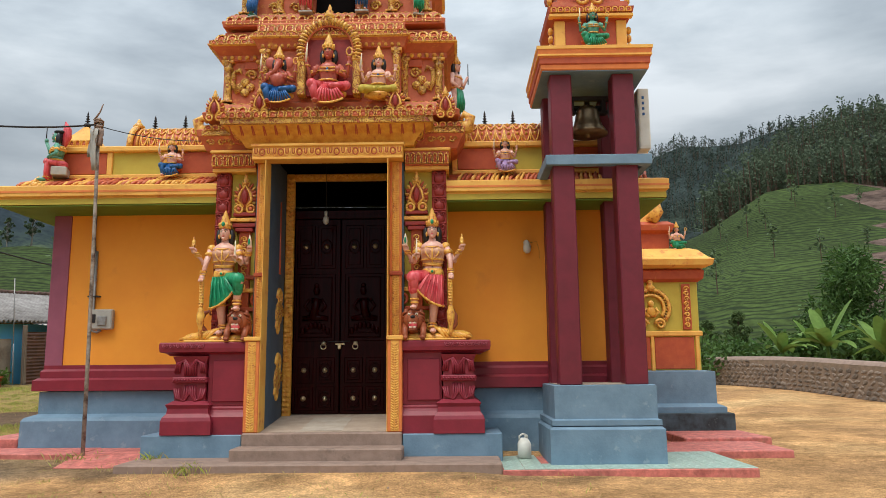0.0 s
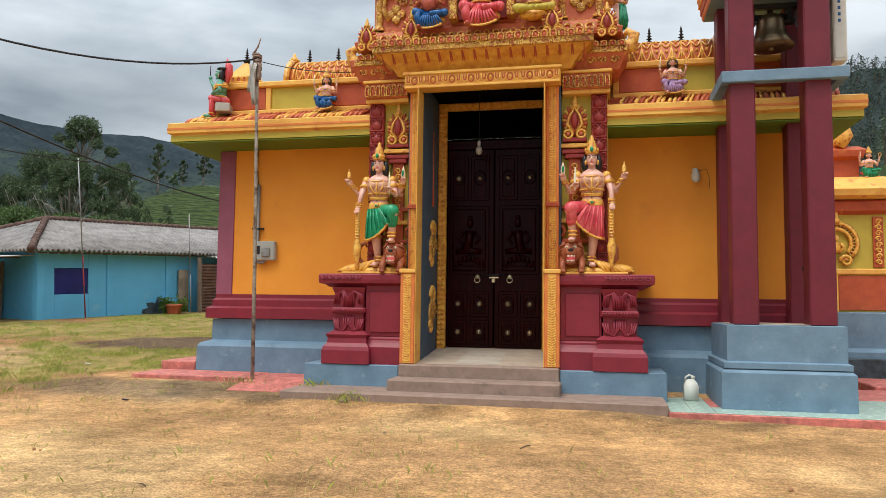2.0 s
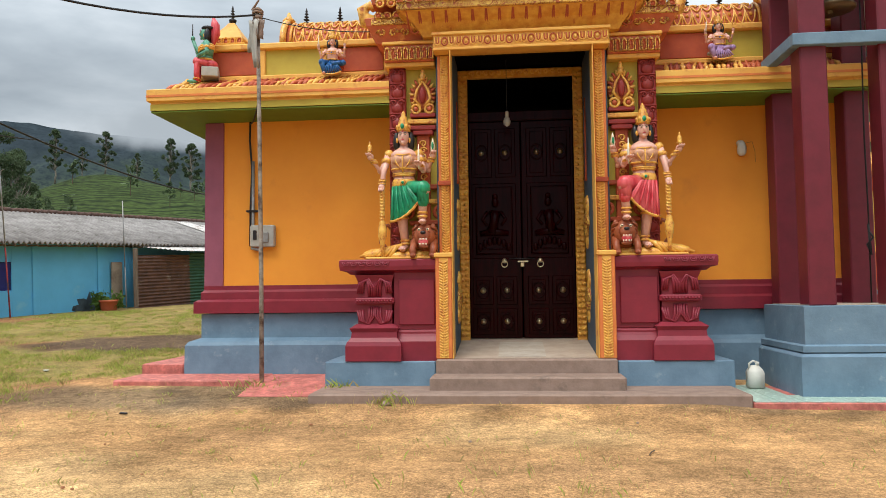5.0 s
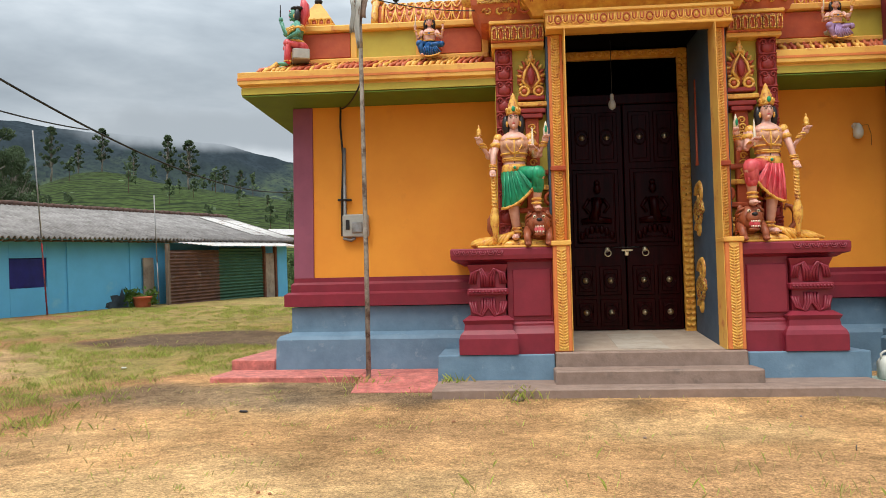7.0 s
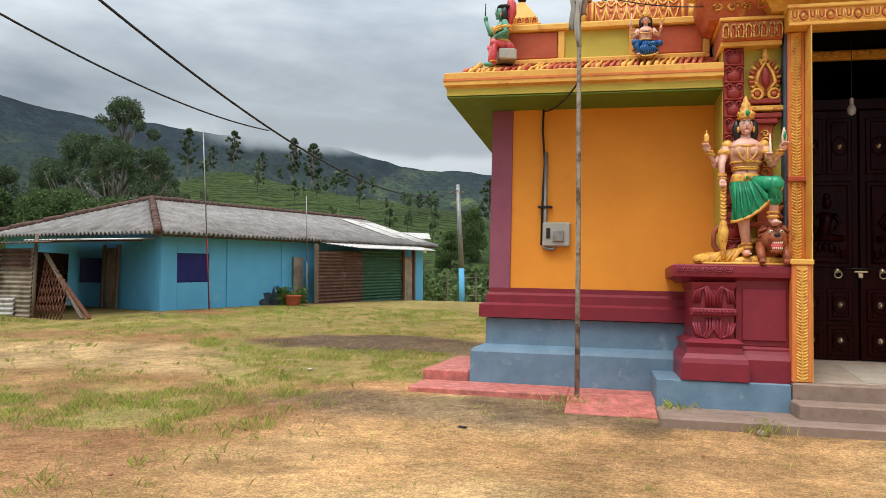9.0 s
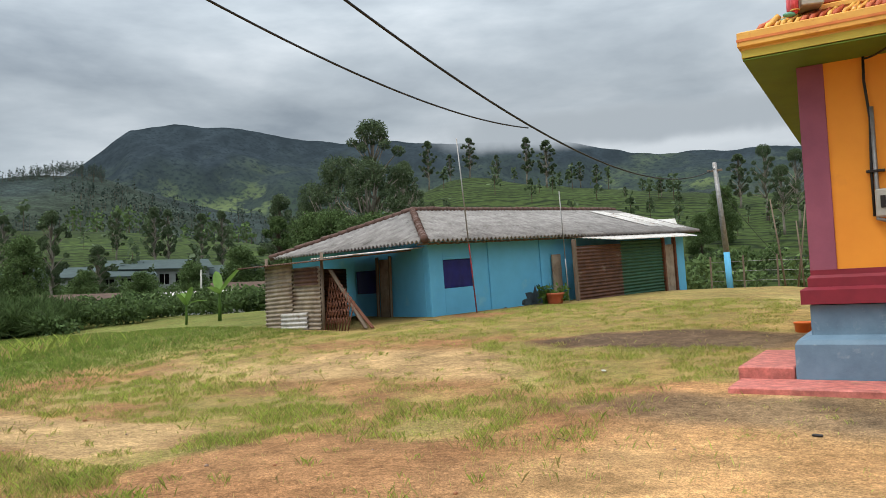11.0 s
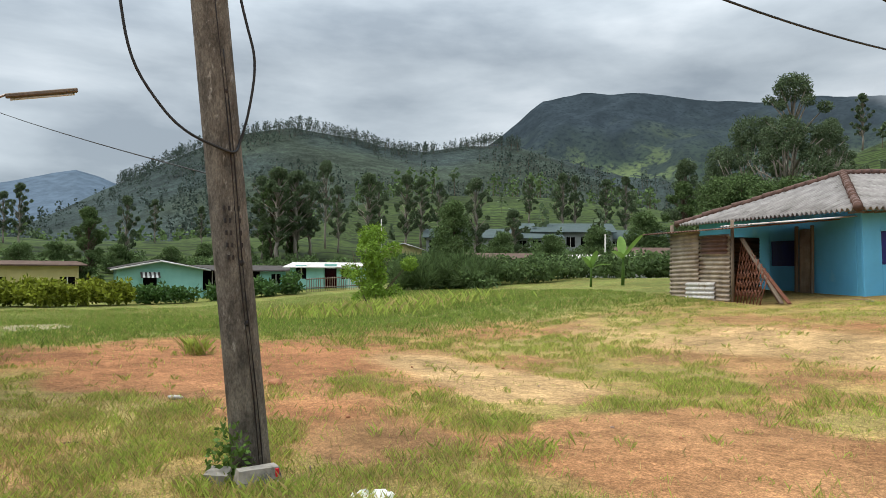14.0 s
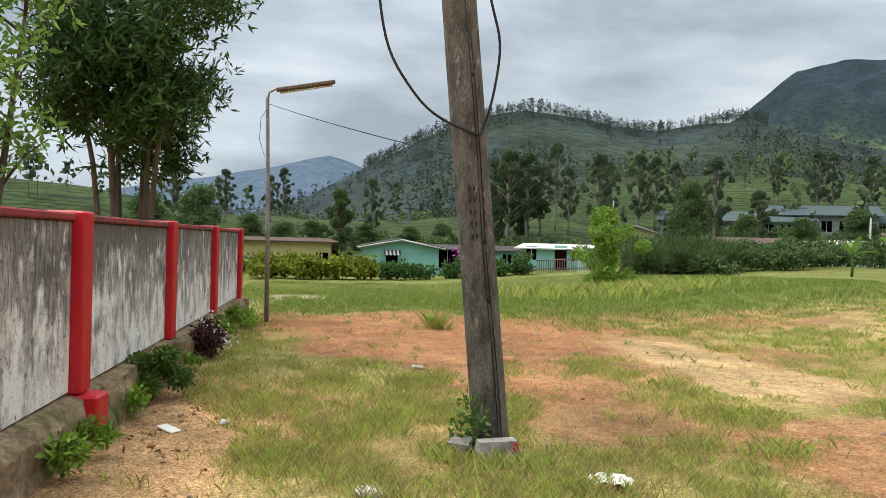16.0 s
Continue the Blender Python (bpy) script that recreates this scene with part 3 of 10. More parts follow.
def tea_material():
    """Clipped tea bushes in rows along the contours, with picking paths between."""
    m = bpy.data.materials.new("tea_rows")
    m.use_nodes = True
    n, l = m.node_tree.nodes, m.node_tree.links
    b = n["Principled BSDF"]
    b.inputs["Roughness"].default_value = 0.9
    b.inputs["Specular IOR Level"].default_value = 0.08
    tc, sep = n.new("ShaderNodeTexCoord"), n.new("ShaderNodeSeparateXYZ")
    l.new(tc.outputs["Object"], sep.inputs[0])
    ns = n.new("ShaderNodeTexNoise")
    ns.inputs["Scale"].default_value, ns.inputs["Detail"].default_value = 0.05, 3
    l.new(tc.outputs["Object"], ns.inputs["Vector"])
    ma = n.new("ShaderNodeMath")
    ma.operation, ma.inputs[1].default_value = "MULTIPLY_ADD", 6.0
    l.new(ns.outputs["Fac"], ma.inputs[0])
    l.new(sep.outputs["Z"], ma.inputs[2])
    dv = n.new("ShaderNodeMath")
    dv.operation, dv.inputs[1].default_value = "MULTIPLY", 1.7
    fr = n.new("ShaderNodeMath")
    fr.operation = "PINGPONG"
    fr.inputs[1].default_value = 0.5
    l.new(ma.outputs[0], dv.inputs[0])
    l.new(dv.outputs[0], fr.inputs[0])
    rp = n.new("ShaderNodeValToRGB")
    e = rp.color_ramp.elements
    e[0].position, e[0].color = 0.06, (0.014, 0.023, 0.008, 1)
    e[1].position, e[1].color = 0.26, (0.040, 0.060, 0.015, 1)
    l.new(fr.outputs[0], rp.inputs["Fac"])
    prev = rp.outputs["Color"]
    for sc, lo, hi in ((0.03, 0.6, 1.35), (0.9, 0.55, 1.45)):
        t, mr, mu = n.new("ShaderNodeTexNoise"), n.new("ShaderNodeMapRange"), n.new("ShaderNodeVectorMath")
        t.inputs["Scale"].default_value, t.inputs["Detail"].default_value = sc, 6
        mr.inputs["From Min"].default_value, mr.inputs["From Max"].default_value = 0.3, 0.7
        mr.inputs["To Min"].default_value, mr.inputs["To Max"].default_value = lo, hi
        mu.operation = "SCALE"
        l.new(tc.outputs["Object"], t.inputs["Vector"])
        l.new(t.outputs["Fac"], mr.inputs["Value"])
        l.new(prev, mu.inputs[0])
        l.new(mr.outputs[0], mu.inputs["Scale"])
        prev = mu.outputs["Vector"]
    l.new(prev, b.inputs["Base Color"])
    return m


GROUND, TEA, WOODS = ground_material("yard_earth", True), tea_material(), ground_material("hill_scrub", False)


def build_ground():
    xs, ys = axis(-40, 10, 0.18, -1500, 900), axis(-15, 24, 0.18, -700, 1300)
    X, Y = np.meshgrid(xs, ys)
    H, K = height(X, Y)
    G, C = soil(X, Y)
    grass = np.array((0.27, 0.255, 0.08)) * (0.75 + 0.5 * vnoise(X, Y, 1.1, 3)[..., None])
    w = sstep((G - 0.40) / 0.5)[..., None] * 0.55 * (0.5 + vnoise(X + 70, Y, 0.6, 3)[..., None])
    west = sstep((-X - 19) / 5)[..., None]
    grass = grass * (1 - west) + np.array((0.14, 0.18, 0.045)) * (0.7 + 0.6 * vnoise(X, Y, 2.0, 3)[..., None]) * west
    w = np.clip(w + 0.3 * west, 0, 0.9)
    C = C * (1 - w) + grass * w
    R = np.hypot(X - EYE_X, Y - EYE_Y)
    # colours of the far slopes have the bluish distance haze mixed in
    hill = np.array((0.036, 0.048, 0.034)) * (0.7 + 0.6 * vnoise(X, Y, 60, 4)[..., None])
    forest = np.array((0.030, 0.042, 0.039)) * (0.7 + 0.6 * vnoise(X, Y, 45, 4)[..., None])
    patch = sstep((vnoise(X + 500, Y, 120, 4) - 0.52) * 7)[..., None]
    hill = forest * (1 - patch) + hill * patch
    far = (K >= 4)[..., None]
    C = np.where(far, hill, C)
    AZ = np.degrees(np.arctan2(X - EYE_X, Y - EYE_Y))
    C = np.where(((K == 3) & (R > 90))[..., None], np.array((0.105, 0.072, 0.058)) * (0.6 + 0.8 * vnoise(X, Y, 5, 4)[..., None]), C)
    nx, ny = len(xs), len(ys)
    v = np.stack([X, Y, H], -1).reshape(-1, 3)
    i = np.arange(nx * ny).reshape(ny, nx)
    f = np.stack([i[:-1, :-1], i[:-1, 1:], i[1:, 1:], i[1:, :-1]], -1).reshape(-1, 4)
    me = bpy.data.meshes.new("ground")
    me.from_pydata(v.tolist(), [], f.tolist())
    k = K.reshape(-1)[f[:, 0]]
    rr = R.reshape(-1)[f[:, 0]]
    mi = np.where(k < 0, 0, np.where(k < 4, 1, 2))
    cutx = AZ.reshape(-1)[f[:, 0]] + 2.0 * (vnoise(v[f[:, 0], 0], v[f[:, 0], 1], 20, 3) - 0.5)
    mi = np.where((k == 3) & (cutx > 31.4) & (rr > 90), 2, mi)
    for mt in (GROUND, TEA, WOODS):
        me.materials.append(mt)
    me.polygons.foreach_set("material_index", mi.astype(np.int32))
    me.polygons.foreach_set("use_smooth", [True] * len(f))
    at = me.attributes.new("soil", "FLOAT_COLOR", "POINT")
    at.data.foreach_set("color", np.concatenate([C.reshape(-1, 3), np.ones((nx * ny, 1))], 1).astype(np.float32).ravel())
    me.update()
    return tagged(new("ground", me), "bare sandy yard with grass running to tea hills", "ground", kind="structure")


ground = build_ground()


def hazed_slope(name, col):
    """Hazed dark forest on the heights, paler scrub and clearings on the lower slopes."""
    m = bpy.data.materials.new(name)
    m.use_nodes = True
    n, l = m.node_tree.nodes, m.node_tree.links
    b = n["Principled BSDF"]
    b.inputs["Roughness"].default_value, b.inputs["Specular IOR Level"].default_value = 0.95, 0.0
    tc, sep = n.new("ShaderNodeTexCoord"), n.new("ShaderNodeSeparateXYZ")
    l.new(tc.outputs["Object"], sep.inputs[0])

    def noise(scale, lo, hi):
        t, r = n.new("ShaderNodeTexNoise"), n.new("ShaderNodeMapRange")
        t.inputs["Scale"].default_value, t.inputs["Detail"].default_value, t.inputs["Roughness"].default_value = scale, 7, 0.6
        r.inputs["From Min"].default_value, r.inputs["From Max"].default_value = lo, hi
        l.new(tc.outputs["Object"], t.inputs["Vector"])
        l.new(t.outputs["Fac"], r.inputs["Value"])
        return r.outputs[0], t.outputs["Fac"]

    def mix(fac, a, c):
        x = n.new("ShaderNodeMix")
        x.data_type = "RGBA"
        l.new(fac, x.inputs["Factor"])
        for q, k in ((a, "A"), (c, "B")):
            if isinstance(q, tuple):
                x.inputs[k].default_value = (*q, 1)
            else:
                l.new(q, x.inputs[k])
        return x.outputs["Result"]

    edge = n.new("ShaderNodeMath")
    edge.operation, edge.inputs[1].default_value = "MULTIPLY_ADD", 210.0
    l.new(noise(0.006, 0.3, 0.7)[1], edge.inputs[0])
    l.new(sep.outputs["Z"], edge.inputs[2])
    low = n.new("ShaderNodeMapRange")
    low.inputs["From Min"].default_value, low.inputs["From Max"].default_value = 365.0, 265.0
    l.new(edge.outputs[0], low.inputs["Value"])
    heights = mix(noise(0.03, 0.35, 0.65)[0], col, tuple(c * 0.66 for c in col))
    slopes = mix(noise(0.009, 0.50, 0.60)[0], (0.047, 0.066, 0.050), (0.105, 0.135, 0.066))
    slopes = mix(noise(0.02, 0.50, 0.58)[0], slopes, (0.038, 0.052, 0.046))
    out = mix(low.outputs[0], heights, slopes)
    out = mix(noise(0.13, 0.48, 0.66)[0], out, tuple(c * 0.6 for c in col))
    l.new(out, b.inputs["Base Color"])
    return m


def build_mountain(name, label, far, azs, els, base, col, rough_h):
    """A range so far off that it stands as a backdrop, haze in its colour."""
    # col already holds the blue-grey haze of the distance
    m = surface(name + "_hazed_forest", col, tuple(c * 0.7 for c in col), 0.025, 0.95, 0, spec=0.0) if far > 2000 else hazed_slope(name + "_hazed_forest", col)
    az = np.arange(azs[0], azs[-1] + 0.01, 0.25)
    rows = 40
    v, f = [], []
    for j in range(rows):
        t = j / (rows - 1)
        for a in az:
            el = float(np.interp(a, azs, els))
            r = far * (0.62 + 0.38 * t)
            q = radians(a)
            x, y = EYE_X + r * math.sin(q), EYE_Y + r * math.cos(q)
            top = far * math.tan(radians(el)) * t ** 1.15
            wob = (float(vnoise(np.array(x), np.array(y), far * 0.09, 5)) - 0.5) * rough_h * (0.25 + 0.75 * math.sin(t * math.pi * 0.99))
            v.append((x, y, base + top + wob))
    n = len(az)
    for j in range(rows - 1):
        for i in range(n - 1):
            f.append((j * n + i, j * n + i + 1, (j + 1) * n + i + 1, (j + 1) * n + i))
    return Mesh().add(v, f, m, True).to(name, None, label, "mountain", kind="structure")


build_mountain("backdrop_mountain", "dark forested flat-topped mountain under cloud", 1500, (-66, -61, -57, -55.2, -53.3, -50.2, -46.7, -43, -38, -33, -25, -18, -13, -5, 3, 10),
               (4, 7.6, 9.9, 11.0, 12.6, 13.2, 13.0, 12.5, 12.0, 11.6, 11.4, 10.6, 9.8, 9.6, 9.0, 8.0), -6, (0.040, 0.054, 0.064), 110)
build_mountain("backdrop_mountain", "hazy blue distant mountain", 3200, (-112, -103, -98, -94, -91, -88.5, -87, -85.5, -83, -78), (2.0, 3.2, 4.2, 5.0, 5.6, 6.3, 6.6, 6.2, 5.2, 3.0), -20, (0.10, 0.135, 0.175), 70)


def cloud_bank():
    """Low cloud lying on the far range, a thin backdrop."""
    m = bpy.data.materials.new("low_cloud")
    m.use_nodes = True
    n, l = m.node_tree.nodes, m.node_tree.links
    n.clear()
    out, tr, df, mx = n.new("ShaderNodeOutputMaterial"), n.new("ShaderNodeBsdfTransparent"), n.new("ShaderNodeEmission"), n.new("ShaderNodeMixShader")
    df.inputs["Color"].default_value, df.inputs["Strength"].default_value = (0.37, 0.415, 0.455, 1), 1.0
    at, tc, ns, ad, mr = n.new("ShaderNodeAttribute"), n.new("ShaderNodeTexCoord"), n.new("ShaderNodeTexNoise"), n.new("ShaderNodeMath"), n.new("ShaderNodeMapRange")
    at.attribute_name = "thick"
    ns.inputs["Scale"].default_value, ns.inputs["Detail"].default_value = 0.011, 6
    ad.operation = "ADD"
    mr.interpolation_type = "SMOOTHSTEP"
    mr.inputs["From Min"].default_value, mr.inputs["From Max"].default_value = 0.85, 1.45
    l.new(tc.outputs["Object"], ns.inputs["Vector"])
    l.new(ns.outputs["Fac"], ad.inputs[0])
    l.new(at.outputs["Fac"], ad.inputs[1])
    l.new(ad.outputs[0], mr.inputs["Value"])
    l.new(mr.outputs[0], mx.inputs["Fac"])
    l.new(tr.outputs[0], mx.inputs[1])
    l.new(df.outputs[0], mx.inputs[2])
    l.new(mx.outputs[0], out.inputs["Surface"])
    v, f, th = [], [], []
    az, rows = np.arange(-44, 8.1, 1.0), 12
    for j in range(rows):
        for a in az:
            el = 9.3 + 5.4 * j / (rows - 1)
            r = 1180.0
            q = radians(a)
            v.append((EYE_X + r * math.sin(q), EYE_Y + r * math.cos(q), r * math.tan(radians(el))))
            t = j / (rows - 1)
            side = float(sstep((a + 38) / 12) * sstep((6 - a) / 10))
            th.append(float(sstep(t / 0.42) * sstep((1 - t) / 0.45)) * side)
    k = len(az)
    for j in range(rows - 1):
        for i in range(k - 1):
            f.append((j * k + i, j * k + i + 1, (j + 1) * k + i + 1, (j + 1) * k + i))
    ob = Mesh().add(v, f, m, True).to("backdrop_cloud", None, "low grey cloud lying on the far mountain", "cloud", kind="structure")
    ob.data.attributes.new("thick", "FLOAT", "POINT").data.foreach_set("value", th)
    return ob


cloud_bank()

# ---- temple ----
temple = thing("temple", "orange hindu temple hall with maroon plinth and yellow cornice", "temple")
XL, XR, YF, YB = -5.38, 5.34, 1.45, 11.0
DX = 1.24


def wall_part(name, x0, x1, y0, y1, z0, z1, mat, label="", parent=None, bevel=0.01):
    return Mesh().box(x0, x1, y0, y1, z0, z1, mat, bevel).to(name, parent or temple, label)


# hall walls stand round a dark room; the doorway goes through the front
wall_part("front_wall", XL, -2.0, YF, YF + 0.28, 1.6, 4.62, ORANGE, "smooth orange painted plaster wall")
wall_part("front_wall", 2.0, XR, YF, YF + 0.28, 1.6, 4.62, ORANGE, "smooth orange painted plaster wall")
wall_part("side_wall", XL, XL + 0.28, YF + 0.285, YB, 1.6, 4.62, ORANGE)
wall_part("side_wall", XR - 0.28, XR, YF + 0.285, YB, 1.6, 4.62, ORANGE)
wall_part("back_wall", XL + 0.285, XR - 0.285, YB - 0.28, YB, 1.6, 4.62, ORANGE)
for x0 in (XL - 0.03, XR - 0.30):
    Mesh().box(x0, x0 + 0.33, YF - 0.03, YF + 0.30, 1.72, 4.54, PURPLE).to("corner_pilaster", temple, "mauve painted corner pilaster")
# maroon plinth moulding, blue footing and eaves, in two halves beside the gateway
for x0, x1, le, ri in ((XL, -2.05, 1, 0), (2.05, XR, 0, 1)):
    Mesh().rings(x0, x1, YF, YB, [(-0.3, 1.25), (0.16, 1.27), (0.16, 1.46), (0.10, 1.50), (0.07, 1.50), (0.07, 1.62), (0.03, 1.66), (0.03, 1.73), (-0.02, 1.735)], MAROON, left=le, right=ri).to("plinth_band", temple, "glossy maroon plinth moulding")
    Mesh().rings(x0, x1, YF, YB, [(-0.1, 0.2), (0.06, 0.2), (0.06, 1.255), (-0.1, 1.26)], BLUE, left=le, right=ri).to("footing_wall", temple, "weathered blue footing")
    Mesh().rings(x0, x1, YF, YB, [(0.0, 0.05), (0.27, 0.05), (0.26, 0.74), (0.22, 0.80), (0.02, 0.87), (0.0, 0.87)], BLUE, left=le, right=ri).to("footing_step", temple, "weathered blue footing step")
    Mesh().rings(x0, x1, YF, YB, [(-0.5, 4.54), (0.86, 4.545), (0.86, 4.56), (-0.5, 4.57)], GREEN, left=le * 0.69, right=ri * 0.69).to("soffit", temple, "green painted soffit")
    Mesh().rings(x0, x1, YF, YB, [(0.0, 4.575), (0.865, 4.575), (0.865, 4.70), (0.93, 4.72), (0.93, 4.90), (0.86, 4.93), (0.5, 4.96), (-0.4, 4.97)], YELLOW, left=le * 0.69, right=ri * 0.69).to("eaves_slab", temple, "yellow eaves slab with rain stains")
    Mesh().rings(x0, x1, YF, YB, [(0.80, 4.573), (0.872, 4.573), (0.872, 4.675), (0.80, 4.68)], LIME, left=le * 0.69, right=ri * 0.69).to("eaves_band", temple, "olive band under the eaves")
    Mesh().rings(x0, x1, YF, YB, [(0.88, 4.775), (0.938, 4.78), (0.938, 4.815), (0.88, 4.82)], POSTOR, left=le * 0.69, right=ri * 0.69).to("eaves_line", temple, "orange line along the eaves")
# ribbed skirt of petals above the eaves
_pm = Mesh()
for x0, x1, le, ri in ((XL, -2.05, 0.6, 0), (2.05, XR, 0, 0.6)):
    _pm.rings(x0, x1, YF, YB, [(0.66, 4.95), (0.66, 4.98), (0.45, 5.06), (0.28, 5.14), (0.25, 5.20), (0.0, 5.20)], TERRA, left=le, right=ri)
random.seed(17)
for a, b in ((XL - 0.38, -2.25), (2.25, XR + 0.38)):
    n = int((b - a) / 0.088)
    for i in range(n):
        x = a + (b - a) * (i + 0.5) / n + random.uniform(-0.012, 0.012)
        q, lean = random.uniform(0.75, 1.15), 0.05 + random.uniform(-0.02, 0.02)
        _pm.tube([(x - lean, YF - 0.70, 4.965), (x - lean * 0.6, YF - 0.6, 5.03), (x, YF - 0.42, 5.10), (x + lean, YF - 0.27, 5.20)], [0.026 * q, 0.038 * q, 0.034 * q, 0.022], (YELLOW, YELLOW, CORAL, BRIGHTGOLD, YELLOW, TERRA)[(i * 5 + int(q * 30)) % 6], 6)
for i in range(58):
    y = YF - 0.4 + i * 0.165
    _pm.tube([(XL - 0.44, y, 4.965), (XL - 0.37, y, 5.03), (XL - 0.26, y, 5.10), (XL - 0.16, y, 5.20)], [0.045, 0.06, 0.055, 0.04], YELLOW, 5)
_pm.to("petal_skirt", temple, "orange and yellow ribbed petal skirt")
# parapet with red and yellow panels
PY = 1.26
for a, b in ((XL - 0.02, -2.2), (2.2, XR + 0.02)):
    pp = Mesh()
    pp.box(a, b, PY, PY + 0.22, 5.19, 5.80, LIME, 0.01)
    pp.box(a - 0.05, b + 0.05, PY - 0.08, PY + 0.3, 5.19, 5.28, YELLOW, 0.02)
    pp.box(a - 0.06, b + 0.06, PY - 0.09, PY + 0.31, 5.72, 5.83, YELLOW, 0.02)
    w = (b - a) / 3
    for i in range(4):
        x = a + i * w
        pp.box(x - 0.05, x + 0.05, PY - 0.05, PY, 5.28, 5.72, YELLOW, 0.01)
    for i in (0, 2):
        pp.box(a + i * w + 0.06, a + (i + 1) * w - 0.06, PY - 0.03, PY, 5.30, 5.71, TERRA, 0.01)
    pp.to("parapet", temple, "yellow parapet with terracotta panels")
for x in (XL, XR - 0.22):
    Mesh().box(x, x + 0.22, PY + 0.3, YB, 5.19, 5.80, LIME, 0.02).to("side_parapet", temple)


def barrel(x0, x1, y, z, r):
    """Barrel-vaulted roof ornament with ring ends and relief bands."""
    m = Mesh()
    n = 14
    prof = [(y - r * math.cos(math.pi * i / n) * 1.0, z + r * 1.15 * math.sin(math.pi * i / n)) for i in range(n + 1)]
    v = [(x, p, q) for x in (x0, x1) for p, q in prof]
    f = [(i, i + 1, n + 2 + i, n + 1 + i) for i in range(n)]
    f += [tuple(range(n, -1, -1)), tuple(range(n + 1, 2 * n + 2))]
    m.add(v, [tuple(reversed(q)) for q in f], CORAL, True)
    arc = lambda x, k, a0=0.0, a1=180.0, q=15: [(x, y - (r + k) * math.cos(radians(a)), z + (r + k) * 1.15 * math.sin(radians(a))) for a in np.linspace(a0, a1, q)]
    for x in (x0, x1):
        m.tube(arc(x, 0.03), 0.06, BRIGHTGOLD, 6)
        m.lathe([(0.10, 0), (0.12, 0.05), (0.05, 0.12), (0.02, 0.2)], (x, y - 0.05, z + r * 1.15 + 0.02), BRIGHTGOLD, 8)
    for x in (x0 + 0.13, x1 - 0.13):
        m.tube(arc(x, 0.012), 0.026, GOLD, 6)
    k = int((x1 - x0 - 0.36) / 0.15)
    w = (x1 - x0 - 0.36) / k
    for i in range(k):
        x = x0 + 0.18 + w * (i + 0.5)
        # looped garlands between upright ribs, in three rows
        for a0, a1 in ((4, 34), (36, 64), (66, 92)):
            pts = []
            for j in range(9):
                t = j / 8
                a = radians(a1 - (a1 - a0) * math.sin(math.pi * t) ** 0.8)
                pts.append((x + w * (t - 0.5), y - (r + 0.012) * math.cos(a), z + (r + 0.012) * 1.15 * math.sin(a)))
            m.tube(pts, 0.015, BRIGHTGOLD, 5)
            a = radians((a0 + 2 * a1) / 3)
            m.ell((x, y - (r + 0.01) * math.cos(a), z + (r + 0.01) * 1.15 * math.sin(a)), (0.028, 0.02, 0.035), GOLD, 6, 4)
        m.tube(arc(x - w * 0.5, 0.008, 2, 92, 9), 0.012, GOLD, 5)
    return m


barrel(2.3, 4.0, 1.7, 5.83, 0.40).to("roof_vault", temple, "gold barrel vault ornament")
barrel(-4.0, -2.4, 1.7, 5.83, 0.40).to("roof_vault", temple, "gold barrel vault ornament")
for x, y in ((-5.0, 1.6), (5.0, 1.6), (-5.05, 8.0)):
    m = Mesh()
    m.rings(x - 0.22, x + 0.22, y - 0.22, y + 0.22, [(0.1, 5.80), (0.12, 5.88), (0.02, 5.94), (0.05, 6.0), (-0.02, 6.12), (-0.12, 6.26), (-0.17, 6.34)], YELLOW)
    m.petals(x - 0.3, x + 0.3, y - 0.3, 5.86, 0.14, GOLD, 5, 0.03)
    m.to("corner_dome", temple, "yellow and orange corner dome")


def finial(x, y, z, s=1.0, parent=None):
    m = Mesh().lathe([(0.05 * s, 0), (0.095 * s, 0.05 * s), (0.10 * s, 0.09 * s), (0.05 * s, 0.13 * s), (0.025 * s, 0.14 * s), (0.025 * s, 0.16 * s), (0.075 * s, 0.185 * s), (0.025 * s, 0.21 * s), (0.025 * s, 0.23 * s), (0.06 * s, 0.255 * s), (0.02 * s, 0.28 * s), (0.02 * s, 0.30 * s), (0.048 * s, 0.325 * s), (0.018 * s, 0.35 * s), (0.03 * s, 0.38 * s), (0.004, 0.47 * s)], (0, 0, 0), BLACKIRON, 8)
    return m.to("roof_finial", parent or temple, "black pot finial", m=pose(x, y, z))


for x in (-3.7, -3.1, 2.8, 3.35):
    finial(x, 1.7, 6.25, 0.75)
for x in (-5.0, 5.0):
    finial(x, 1.6, 6.34, 0.7)
for x in (-4.45, -4.3, -4.15, 3.9):
    finial(x, 3.2, 6.0, 0.6)
for x0, x1, y0 in ((XL + 0.3, -2.11, PY + 0.3), (2.11, XR - 0.3, PY + 0.3), (-2.105, 2.105, 5.1)):
    Mesh().box(x0, x1, y0, YB - 0.3, 4.985, 5.3, LIME).to("roof_deck", temple)

# ---- entrance tower ----
gate = thing("gateway_tower", "carved gold and red temple gateway tower", "gateway")


def gpart(m, name, label=""):
    return m.to(name, gate, label)


